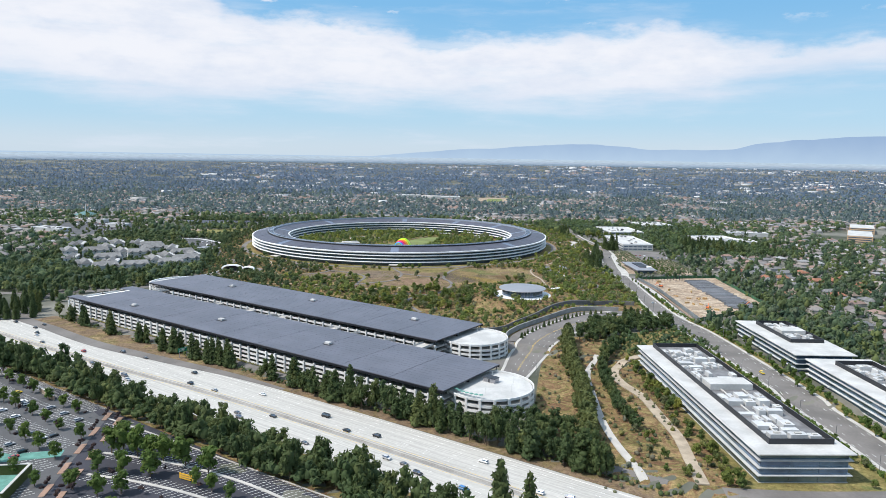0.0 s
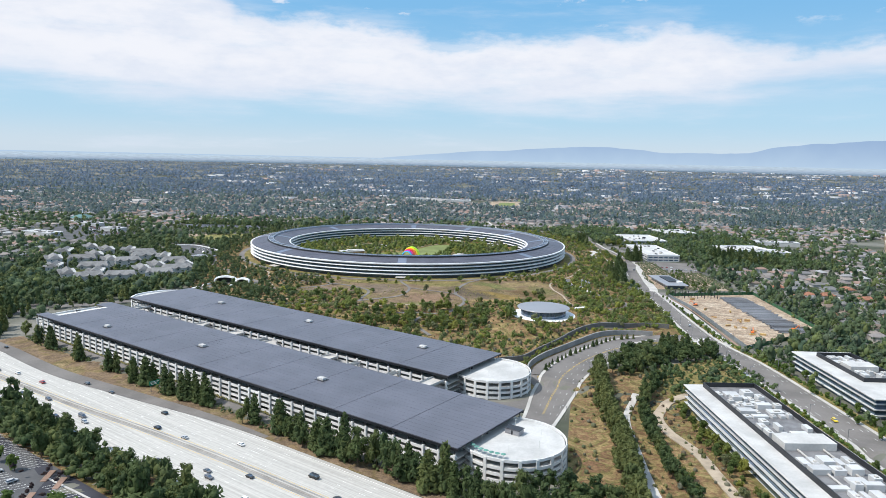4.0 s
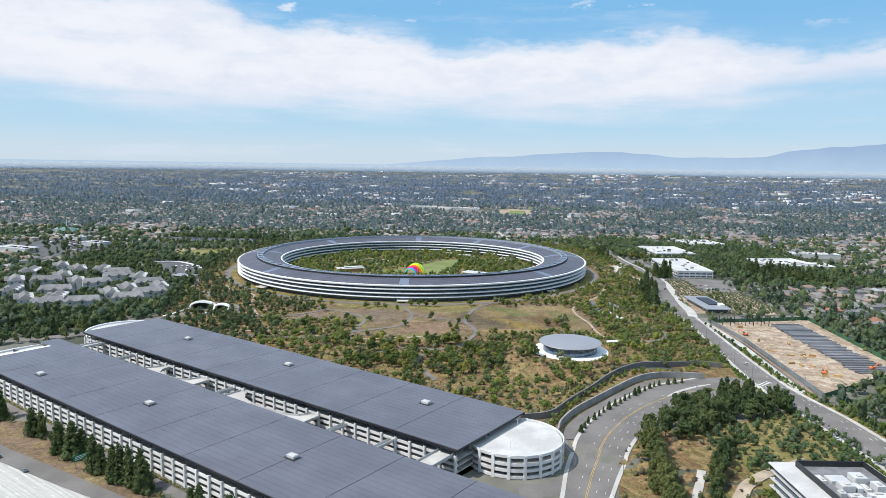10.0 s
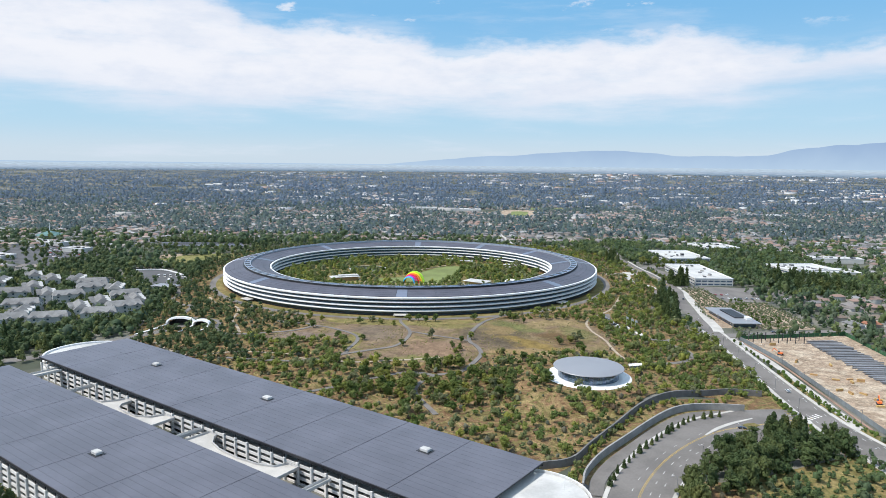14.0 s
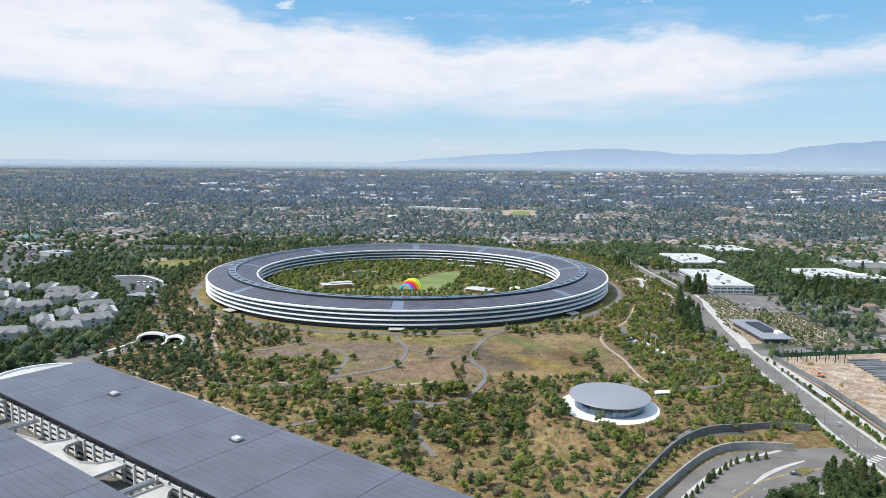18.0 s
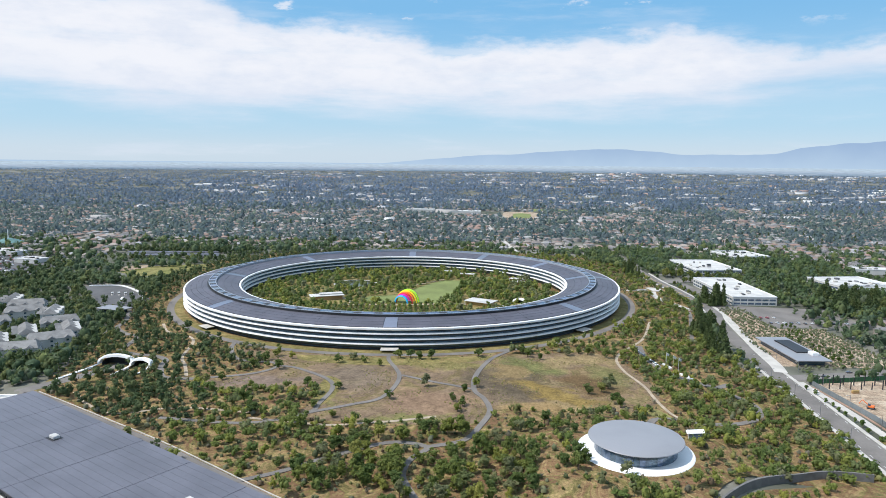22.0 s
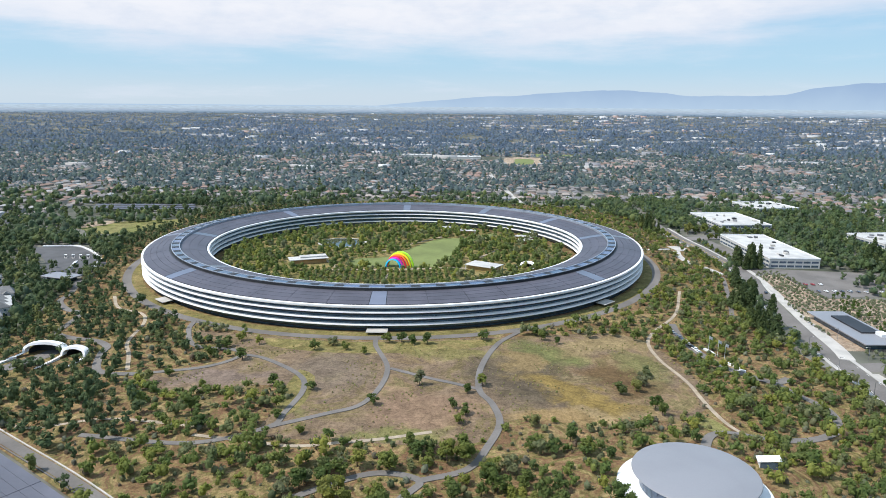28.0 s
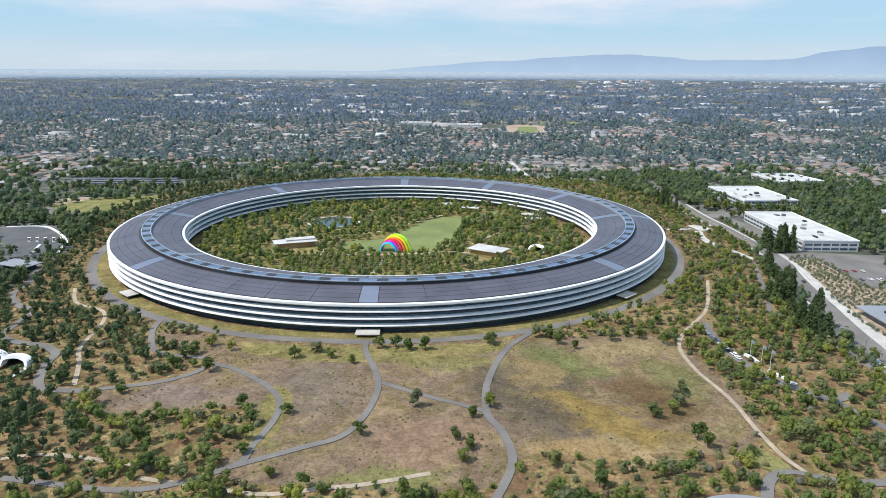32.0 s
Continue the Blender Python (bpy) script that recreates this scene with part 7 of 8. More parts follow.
for i in range(14):
    x, y = 312 + (i % 7) * 7, -284 - (i // 7) * 9
    b = thing("steel_column", pose(x, y, ground_z(x, y)), "upright bare steel column on the site", "column", "steel columns")
    part("shaft", boxed(-0.25, 0.25, -0.25, 0.25, 0, crng.uniform(5, 8)), M["dark"], b)
    part("base_plate", boxed(-0.6, 0.6, -0.6, 0.6, 0, 0.2), M["beam"], b)
for x, y, rz in ((372, -425, 20), (330, -440, 70), (318, -330, 140)):
    e = thing("excavator", pose(x, y, ground_z(x, y) + 0.12, 0, 0, rz), "orange tracked excavator standing on sand", "excavator")
    for sy in (-1.2, 1.2):
        part("track", boxed(-2, 2, sy - 0.35, sy + 0.35, 0, 0.9, 0.2), M["dark"], e)
    part("body", boxed(-1.9, 1.4, -1.3, 1.3, 1.0, 2.3, 0.15), M["orange"], e)
    part("cab", boxed(0.1, 1.6, 0.2, 1.3, 2.0, 3.2, 0.1), M["glass"], e)
    o = part("boom", boxed(0, 4.5, -0.25, 0.25, -0.25, 0.25, 0.08), M["orange"], e)
    o.location, o.rotation_euler = (1.2, -0.4, 2.0), (0, radians(-35), 0)
    o = part("arm", boxed(0, 3.0, -0.2, 0.2, -0.2, 0.2, 0.06), M["orange"], e)
    o.location, o.rotation_euler = (4.9, -0.4, 4.5), (0, radians(60), 0)

# ---- small white walls and a stair canopy in the park ----
sc = thing("stair_canopy", pose(190, -396, ground_z(190, -396), 0, 0, 168), "small white angular stair canopy beside the theatre", "canopy")
part("roof", boxed(-4.5, 4.5, -2.6, 2.6, 3.2, 3.6, 0.08), M["white"], sc, "white folded roof").rotation_euler.y = radians(9)
for sx in (-4.0, 3.8):
    part("side_wall", boxed(sx, sx + 0.25, -2.4, 2.4, 0, 3.2), M["white"], sc)
part("rear_wall", boxed(-4.0, 4.0, 2.2, 2.45, 0, 3.1), M["glass"], sc)
for pts in ([(214, -244), (217, -250), (218, -256)], [(219, -266), (222, -272), (225, -277)], [(222, -278), (226, -282)]):
    setting("wall_white", ribbon_mesh(pts, 1.4, 1.3, M["white"], across=1, step=2.0, thick=1.4), "low curved white wall at the drop-off", "low wall")
for i in range(9):
    car(203.6 + 0.75 * i, -217 - 4.2 * i, 105, crng.choice(pick), crng.choice(["sedan", "suv"]), " parked along the drop-off road", "drop-off cars")

for x, y in ((216, -250), (219, -257), (221, -263)):
    f = thing("flagpole", pose(x, y, ground_z(x, y), 0, 0, 20), "slim white pole with a hanging pale flag", "flagpole", "drop-off flagpoles")
    part("pole", lathe([(0.11, 0), (0.06, 11), (0.01, 11), (0.01, 0)], n=8), M["white"], f)
    bm = bmesh.new()
    rows = [[bm.verts.new((0.1 + 0.28 * i, 0.14 * math.sin(i * 1.3), z - 0.16 * i)) for z in (10.8, 8.9)] for i in range(9)]
    for i in range(8):
        bm.faces.new((rows[i][0], rows[i + 1][0], rows[i + 1][1], rows[i][1]))
    bmesh.ops.solidify(bm, geom=bm.faces[:], thickness=0.03)
    part("flag", bm, M["white"], f, "pale cloth flag")

# ---- visitor pavilion and warehouses east of the avenue ----
vp = thing("visitor_pavilion", pose(326, -208, ground_z(326, -208), 0, 0, 2), "long grey flat-roofed visitor pavilion among olive trees", "pavilion")
part("roof", boxed(-13, 13, -35, 35, 4.2, 5.0, 0.15), M["disc"], vp, "wide grey overhanging roof")
part("terrace_roof", boxed(-3, 9, -14, 22, 5.0, 6.0, 0.1), M["dark"], vp, "dark raised roof terrace")
part("stair_block", boxed(5, 10, -22, -15, 5.0, 7.2, 0.1), M["white"], vp)
for side in (-1, 1):
    for i in range(12):
        part("glass_panel", boxed(side * 10 - 0.06, side * 10 + 0.06, -30 + i * 5 + 0.05, -25 + i * 5 - 0.05, 0.2, 4.2), M["glass"], vp)
part("core", boxed(-7, 7, -26, 26, 0, 4.2), M["timber"], vp)
for side in (-1, 1):
    part("glass_panel", boxed(-10, 10, side * 30 - 0.06, side * 30 + 0.06, 0.2, 4.2), M["glass"], vp)
setting("plaza", ribbon_mesh([(296, -258, 9), (300, -240, 9), (304, -205, 9), (309, -165, 7), (319, -110, 5), (326, -60, 4), (330, 20, 4)], None, 0.34, M["concrete"], across=2, step=5.0, thick=0.3), "pale concrete plaza and sidewalk", "sidewalk")


def warehouse(x, y, w, l, h, rz, label, band=True, grey=False):
    b = thing("warehouse", pose(x, y, ground_z(x, y), 0, 0, rz), label, "warehouse", "white warehouses")
    part("wall", boxed(-w / 2, w / 2, -l / 2, l / 2, 0, h, 0.1), M["aptwall"], b, "white rendered wall")
    part("roof", boxed(-w / 2 + 0.5, w / 2 - 0.5, -l / 2 + 0.5, l / 2 - 0.5, h, h + 0.05), M["asphalt"] if grey else M["whiteroof"], b)
    for s in (-1, 1):
        part("parapet", boxed(s * w / 2 - 0.25, s * w / 2 + 0.25, -l / 2, l / 2, h, h + 0.9), M["white"], b)
        part("parapet", boxed(-w / 2 + 0.25, w / 2 - 0.25, s * l / 2 - 0.25, s * l / 2 + 0.25, h, h + 0.9), M["white"], b)
    if band:
        for z in (1.2, 5.0):
            for s in (-1, 1):
                n = int(l / 7)
                for i in range(n):
                    y0 = -l / 2 + 1 + i * (l - 2) / n
                    part("window", boxed(s * w / 2 - 0.04, s * w / 2 + 0.04, y0 + 0.5, y0 + (l - 2) / n - 0.5, z, z + 1.9), M["glass"], b)
            n = int(w / 7)
            for i in range(n):
                x0 = -w / 2 + 1 + i * (w - 2) / n
                part("window", boxed(x0 + 0.5, x0 + (w - 2) / n - 0.5, -l / 2 - 0.04, -l / 2 + 0.04, z, z + 1.9), M["glass"], b)
    for i in range(9):
        x0, y0 = crng.uniform(-w / 2 + 6, w / 2 - 8), crng.uniform(-l / 2 + 6, l / 2 - 10)
        part("roof_unit", boxed(x0, x0 + crng.uniform(2, 5), y0, y0 + crng.uniform(2, 6), h, h + crng.uniform(1, 2.2), 0.08), crng.choice([M["beam"], M["concrete"], M["dark"]]), b, "rooftop air unit")
    return b


warehouse(374, 42, 47, 122, 9.0, 1, "white two-storey warehouse office with window bands")
warehouse(403, 222, 62, 98, 8.0, 4, "white flat-roofed warehouse behind trees")
warehouse(535, 95, 70, 60, 9.0, 8, "white low warehouse beyond the trees")
warehouse(500, 345, 60, 70, 9.0, 10, "pale office warehouse deep in trees")
for x, y, w, l, h, rz in ((-80, 1330, 90, 40, 7, 0), (60, 1290, 90, 50, 6, 0), (560, 75, 70, 40, 8, -4), (640, 215, 80, 22, 7, -6), (-560, 205, 40, 22, 6, -14), (-650, 285, 60, 20, 6, -20), (-640, 120, 70, 24, 6, -20)):
    warehouse(x, y, w, l, h, rz, "pale flat-roofed building beyond the trees", False)
for x, y, w, l, h, rz in ((835, 175, 40, 110, 13, -30), (930, 330, 44, 90, 12, -30)):
    b = thing("tan_building", pose(x, y, ground_z(x, y), 0, 0, rz), "tan four-storey building with a flat roof beyond trees", "office building", "tan buildings")
    part("wall", boxed(-w / 2, w / 2, -l / 2, l / 2, 0, h, 0.1), M["tanwall"], b, "orange-tan rendered wall")
    part("roof", boxed(-w / 2 + 0.5, w / 2 - 0.5, -l / 2 + 0.5, l / 2 - 0.5, h, h + 0.06), M["whiteroof"], b)
    for k in range(3):
        part("window_band", boxed(-w / 2 - 0.05, -w / 2 + 0.05, -l / 2 + 2, l / 2 - 2, 1.6 + 3.8 * k, 3.2 + 3.8 * k), M["glass"], b)
        part("window_band", boxed(-w / 2 + 2, w / 2 - 2, -l / 2 - 0.05, -l / 2 + 0.05, 1.6 + 3.8 * k, 3.2 + 3.8 * k), M["glass"], b)
# solar canopies by the sports lawn
for k in range(3):
    x, y = -381 - 8 * k, 272 + 18 * k
    b = thing("solar_carport", pose(x, y, ground_z(x, y), 0, 0, 4), "long low carport roofed with grey solar panels", "carport", "solar carports")
    for q in range(6):
        part("solar_panel", boxed(-70 + 23.4 * q, -70 + 23.4 * q + 22.8, -5.5, 5.5, 4.2, 4.5), M["pv"], b)
        part("post", boxed(-59 + 23.4 * q - 0.2, -59 + 23.4 * q + 0.2, -0.2, 0.2, 0, 4.2), M["beam"], b)
# round church with a copper-green roof, shops and their car park
ch = thing("church", pose(-727, 398, ground_z(-727, 398)), "low round church with a green copper roof and spire", "church")
part("wall", lathe([(21, 0), (21, 5), (20.4, 5), (20.4, 0)], n=32), M["aptwall"], ch)
part("roof", lathe([(24, 4.6), (24, 5.2), (7, 11), (0.01, 12), (0.01, 4.8)], n=32), M["copper"], ch, "green copper cone roof")
part("spire", lathe([(0.9, 11), (0.25, 27), (0.01, 27), (0.01, 11)], n=8), M["white"], ch, "slim white spire")
setting("parking_lot_shops", patch_mesh([(-700, 245), (-650, 305), (-530, 232), (-450, 50), (-520, 36), (-600, 92), (-686, 112)], 0.3, M["stall"], 14.0, False), "grey asphalt car park of the shops", "car park")
vs, fs, ks = [], [], []
for i in range(150):
    f, q = crng.randint(0, 11), crng.randint(0, 16)
    x, y = -660 + f * 17 + 2.9 * q * 0.25 + crng.uniform(-0.3, 0.3), 250 - f * 15 + q * 2.9 - 22
    if math.hypot(x + 560, y - 205) < 26 or math.hypot(x + 640, y - 120) < 38 or not inside(x, y, [(-700, 245), (-650, 305), (-530, 232), (-450, 50), (-520, 36), (-600, 92), (-686, 112)]):
        continue
    k = len(vs)
    for z0, z1, a0, a1, b in ((0.5, 1.1, -2.3, 2.3, 0.9), (1.1, 1.7, -1.5, 1.1, 0.75)):
        m = len(vs)
        vs += [(x + sx, y + sy * b, z + 0.2) for z in (z0, z1) for sx, sy in ((a0, -1), (a1, -1), (a1, 1), (a0, 1))]
        fs += [(m, m + 1, m + 5, m + 4), (m + 1, m + 2, m + 6, m + 5), (m + 2, m + 3, m + 7, m + 6), (m + 3, m, m + 4, m + 7), (m + 4, m + 5, m + 6, m + 7)]
tagged(new("distant_cars", raw_mesh("distant_cars", np.array(vs), np.array(fs), palette("distant_car_paint", [(0.7, 0.7, 0.7), (0.05, 0.05, 0.055), (0.35, 0.36, 0.37), (0.6, 0.6, 0.6), (0.12, 0.12, 0.13), (0.3, 0.05, 0.04)], 0.35))), "cars parked round distant shops", "cars", kind="stuff")
SHOPS = [(-700, 245), (-650, 305), (-530, 232), (-450, 50), (-520, 36), (-600, 92), (-686, 112)]
leafy_stuff("shop_trees", "mid", [(x, y, -0.5, rng.uniform(3.0, 5.6)) for x, y in darts(SHOPS, 17.0, 800, rng, lambda x, y: math.hypot(x + 560, y - 205) > 24 and math.hypot(x + 640, y - 120) > 36)]
            + [(x, y, -0.5, rng.uniform(3.4, 6.4)) for x, y in darts([(-478, 236), (-270, 222), (-262, 262), (-300, 262), (-470, 256)], 7.0, 500, rng, lambda x, y: True)]
            + [(x, y, -0.5, rng.uniform(3.4, 6.4)) for x, y in darts([(-486, 322), (-270, 318), (-262, 345), (-300, 352), (-480, 356)], 7.0, 600, rng, lambda x, y: True)]
            + [(x, y, -0.5, rng.uniform(3.4, 6.0)) for x, y in darts([(-460, 20), (-440, 60), (-520, 240), (-548, 250), (-500, 120), (-520, 40)], 8.0, 500, rng, lambda x, y: True)], rng, "dark trees round the shops and carports", M["pine"], 0.3)
# school fields and a straight street behind the ring
setting("ground_track", patch_mesh([(166, 1045), (246, 1058), (276, 1320), (180, 1330)], 0.3, M["sand"], 20.0), "tan running track and ball field", "sports field")
setting("lawn_school", patch_mesh([(190, 1110), (232, 1110), (250, 1270), (205, 1280)], 0.5, M["lawn"], 20.0), "green field inside the track", "lawn")
setting("lawn_school_far", patch_mesh([(266, 1385), (396, 1365), (425, 1470), (276, 1485)], 0.3, M["lawn"], 20.0, False), "green school sports lawn", "lawn")
setting("street_suburb", ribbon_mesh([(115, 895), (124, 733), (139, 529), (151, 392)], 9.0, 0.4, M["concrete"], across=1, step=20.0), "pale straight street between houses", "street")
for pts in ([(-470, 455), (-200, 452), (60, 460), (140, 470)], [(160, 610), (420, 640), (760, 660)], [(-700, 820), (-300, 800), (110, 790)], [(420, 380), (470, 620), (520, 900)], [(-330, 440), (-350, 620), (-372, 900)]):
    setting("street_suburb", ribbon_mesh(pts, 7.0, 0.4, M["asphalt"], across=1, step=20.0), "grey street between houses", "street")
setting("ground_lawn_side", patch_mesh([(-418, 150), (-404, 186), (-376, 190), (-380, 160), (-396, 140)], 0.2, M["sand"], 8.0), "bare sandy corner of the sports lawn", "sandy ground")
setting("parking_lot_east", patch_mesh([(350, -120), (440, -110), (445, -35), (352, -30)], 0.12, M["asphalt"], 12.0, False), "asphalt car park behind the pavilion", "car park")
for i in range(16):
    car(356 + (i % 13) * 6.4, -102 + (i // 13) * 22 + crng.uniform(-0.4, 0.4), 95, crng.choice(pick), crng.choice(["sedan", "suv"]), " parked behind the pavilion", "pavilion car park")

# ---- apartments west of the campus ----
def apartment(seed):
    r = random.Random(seed)
    a = thing("apartment_house", pose(0, 0, -80), "three-storey white apartment house with grey gabled roof", "apartment house", "white apartments")
    w, l, h = r.uniform(13, 15.5), r.uniform(25, 33), 10.5

    def gable(x0, x1, y0, y1, z, rise, along_y, name, m, parent):
        bm = bmesh.new()
        o = 0.5
        if along_y:
            c = [(x0 - o, y0 - o, z), (x1 + o, y0 - o, z), (x1 + o, y1 + o, z), (x0 - o, y1 + o, z), ((x0 + x1) / 2, y0 + rise * 0.5, z + rise), ((x0 + x1) / 2, y1 - rise * 0.5, z + rise)]
        else:
            c = [(x1 + o, y0 - o, z), (x1 + o, y1 + o, z), (x0 - o, y1 + o, z), (x0 - o, y0 - o, z), (x1, (y0 + y1) / 2, z + rise), (x0, (y0 + y1) / 2, z + rise)]
        v = [bm.verts.new(q) for q in c]
        for f in ((0, 1, 4), (1, 2, 5, 4), (2, 3, 5), (3, 0, 4, 5), (0, 3, 2, 1)):
            bm.faces.new([v[i] for i in f])
        bmesh.ops.recalc_face_normals(bm, faces=bm.faces)
        return part(name, bm, m, parent)

    part("wall", boxed(-w / 2, w / 2, -l / 2, l / 2, 0, h), M["aptwall"], a, "white rendered wall")
    gable(-w / 2, w / 2, -l / 2, l / 2, h, 4.6, True, "roof", M["aptroof"], a)
    for k in range(3):
        y = -l / 2 + l * (k + 0.5) / 3
        for s in (-1, 1):
            b = part("bay", boxed(s * w / 2 - 0.6, s * w / 2 + 0.6, y - 1.9, y + 1.9, 0, h + 0.6), M["aptwall"], a, "white gabled bay")
            gable(s * w / 2 - 3.0, s * w / 2 + 0.8, y - 2.1, y + 2.1, h + 0.6, 1.9, False, "gable", M["aptwall"] if s > 0 else M["aptroof"], b)
            for z in (1.2, 4.6, 8.0):
                part("window", boxed(s * (w / 2 + 0.6) - 0.05, s * (w / 2 + 0.6) + 0.05, y - 0.9, y + 0.9, z, z + 1.5), M["glass"], b)
    for z in (1.2, 4.6, 8.0):
        for x in (-w / 4, w / 4):
            part("window", boxed(x - 0.8, x + 0.8, -l / 2 - 0.05, -l / 2 + 0.05, z, z + 1.5), M["glass"], a)
    return a


APT = [apartment(s) for s in (1, 2, 3)]
APTZONE = [(-460, -110), (-460, -52), (-415, -60), (-372, -70), (-298, -140), (-250, -195), (-250, -262), (-275, -318), (-345, -290), (-420, -240)]
spots_a = darts(APTZONE, 31.0, 2500, rng, lambda x, y: True)[:24]
for i, (x, y) in enumerate(spots_a):
    m = pose(x, y, ground_z(x, y), 0, 0, rng.choice([20, 110, 35, 125]))
    if i < 3:
        APT[i].matrix_world = m
    else:
        copy_thing(APT[i % 3], m)
for x, y in darts(APTZONE, 9.0, 900, rng, lambda x, y: all((x - a) ** 2 + (y - b) ** 2 > 240 for a, b in spots_a))[:20]:
    tree("globe", "garden_tree", x, y, rng.uniform(2.4, 4.2), rng.uniform(0.9, 1.4), rng.uniform(0, 6.28), "dark garden tree between white apartments", "apartment trees")

# ---- west check-in lot ----
setting("parking_lot_west", patch_mesh([(-384, 24), (-343, 36), (-300, -10), (-266, -50), (-262, -95), (-290, -105), (-330, -40)], 0.14, M["stall"], 8.0), "grey asphalt check-in lanes with booths", "car park")
for pts in ([(-300, -40), (-288, -72)], [(-276, -46), (-266, -72)], [(-322, -62), (-304, -100)], [(-376, 30), (-343, 34), (-318, 14), (-294, -14), (-276, -40)]):
    setting("barrier_white", ribbon_mesh(pts, 2.2, 1.1, M["white"], across=1, step=5.0, thick=1.0), "long white concrete barrier", "barrier")
for i in range(5):
    x, y = -322 + i * 8, -20 - i * 1.0
    b = thing("check_booth", pose(x, y, ground_z(x, y) + 0.14, 0, 0, 30), "small grey check-in booth on an island", "booth", "check-in booths")
    part("body", boxed(-0.8, 0.8, -1.2, 1.2, 0, 2.5, 0.05), M["beam"], b)
    part("roof", boxed(-1.3, 1.3, -1.8, 1.8, 2.5, 2.7), M["white"], b)
    part("island", boxed(-1.2, 1.2, -5, 5, 0, 0.15), M["concrete"], b)
k = thing("reception_kiosk", pose(-272, -110, ground_z(-272, -110), 0, 0, -18), "grey flat-roofed reception kiosk in trees", "kiosk")
part("roof", boxed(-15, 15, -8, 8, 4.0, 4.6, 0.1), M["disc"], k)
part("wall", boxed(-11, 11, -5, 5, 0, 4.0), M["glass"], k)

# ---- retaining walls by the campus road ----
for pts, h, lab in (([(108, -545), (125, -538), (140, -515), (163, -482), (185, -458), (209, -440), (239, -428), (262, -430)], 4.0, "long curved grey retaining wall"), ([(126, -566), (130, -551), (141, -531), (158, -509), (179, -483), (199, -465), (218, -457), (240, -458)], 4.2, "curved pale concrete ramp wall")):
    setting("wall_retaining", ribbon_mesh(pts, 0.9, h, M["walldark"] if "grey" in lab else M["wallpale"], across=1, step=3.0, thick=h + 1.5), lab, "retaining wall")
setting("road_lower_ramp", ribbon_mesh([(131, -570), (135.5, -554), (146, -535), (162.5, -513), (183, -487.5), (202, -470.5), (219, -463), (240, -464)], 7.0, 0.32, M["asphalt"], step=3.0), "grey asphalt lane below a curved wall", "road")
setting("path_creek", ribbon_mesh([(247, -588), (214, -610), (196, -633), (194, -657), (201, -685), (202, -712), (203, -744), (200, -770), (197, -797)], 6.0, 0.6, M["gravel"], step=4.0, thick=0.6), "pale gravel track beside the office", "path")
setting("path_creek_lower", ribbon_mesh([(190, -604), (176, -640), (171, -684), (168, -727), (169, -757), (173, -790)], 4.0, 0.6, M["concrete"], step=4.0, thick=0.6), "pale concrete creek path", "path")
SLOPE = [(128, -740), (140, -660), (154, -590), (168, -560), (196, -555), (212, -600), (212, -800), (150, -800)]
setting("ground_creek", patch_mesh([(196, -555), (284, -512), (284, -598), (212, -612)], 0.06, M["drygreen"], 8.0, False), "dry planted ground beside the creek", "planting")
leafy_stuff("creek_bank_shrubs", "mid", [(x, y, ground_z(x, y) - 0.6, 0.8 + 2.8 * rng.random() ** 1.6) for x, y in darts([(200, -555), (282, -514), (282, -596), (214, -606)], 3.6, 2500, rng, lambda x, y: True)], rng, "shrubs on the creek bank", M["garden"])
setting("ground_slope", patch_mesh(SLOPE, 0.07, M["mulch"], 6.0), "dry orange-brown grass slope by the creek", "slope")

setting("ground_office", patch_mesh([(207, -604), (284, -604), (285, -700), (285, -870), (200, -870), (206, -760)], 0.05, M["drygreen"], 10.0, False), "planted ground round the white offices", "planting")
setting("plaza_office", ribbon_mesh([(204, -806), (240, -808), (284, -806)], 14.0, 0.16, M["asphalt"], across=2, step=8.0), "grey forecourt at the office's end", "forecourt")
setting("ground_ramp_side", patch_mesh([(118, -578), (128, -532), (160, -484), (205, -446), (262, -431), (270, -450), (236, -460), (198, -472), (172, -494), (148, -532), (136, -562), (128, -592)], 0.05, M["mulch"], 6.0), "planted ground between the curved walls", "planting")
setting("road_drum", ribbon_mesh([(104 + 32 * math.cos(radians(a)), -590 + 34 * math.sin(radians(a))) for a in range(-95, 66, 16)], 13.0, 0.14, M["asphalt"], across=2, step=5.0), "asphalt lane round the round ramp", "road")
for k, q in enumerate(curve_points([(139, -560), (150, -540), (167, -517), (187, -492), (205, -475), (222, -468)], 6.0)):
    x, y = q[0] + rng.uniform(-0.5, 0.5), q[1] + rng.uniform(-0.5, 0.5)
    tree("red", "wall_tree", x, y, rng.uniform(1.6, 2.3), 1.0, rng.uniform(0, 6.28), "small dark conifer in the planting along the road", "road planting")
leafy_stuff("wall_planting", "mid", [(q[0] + rng.uniform(-2.5, 2.5), q[1] + rng.uniform(-2, 2), ground_z(q[0], q[1]) - 0.5, rng.uniform(1.2, 2.8)) for q in curve_points([(122, -560), (131, -538), (147, -508), (168, -480), (190, -460), (238, -441)], 2.6)], rng, "shrubs and small trees between the curved walls", M["woods"])

# ---- trees along the east side ----
def grove(kind, name, poly, gap, tries, lo, hi, label, group, cap, ok=None):
    for x, y in darts(poly, gap, tries, rng, ok or (lambda x, y: not on_road(x, y, -1.0)))[:cap]:
        tree(kind, name, x, y, rng.uniform(lo, hi), rng.uniform(0.9, 1.35), rng.uniform(0, 6.28), label, group)


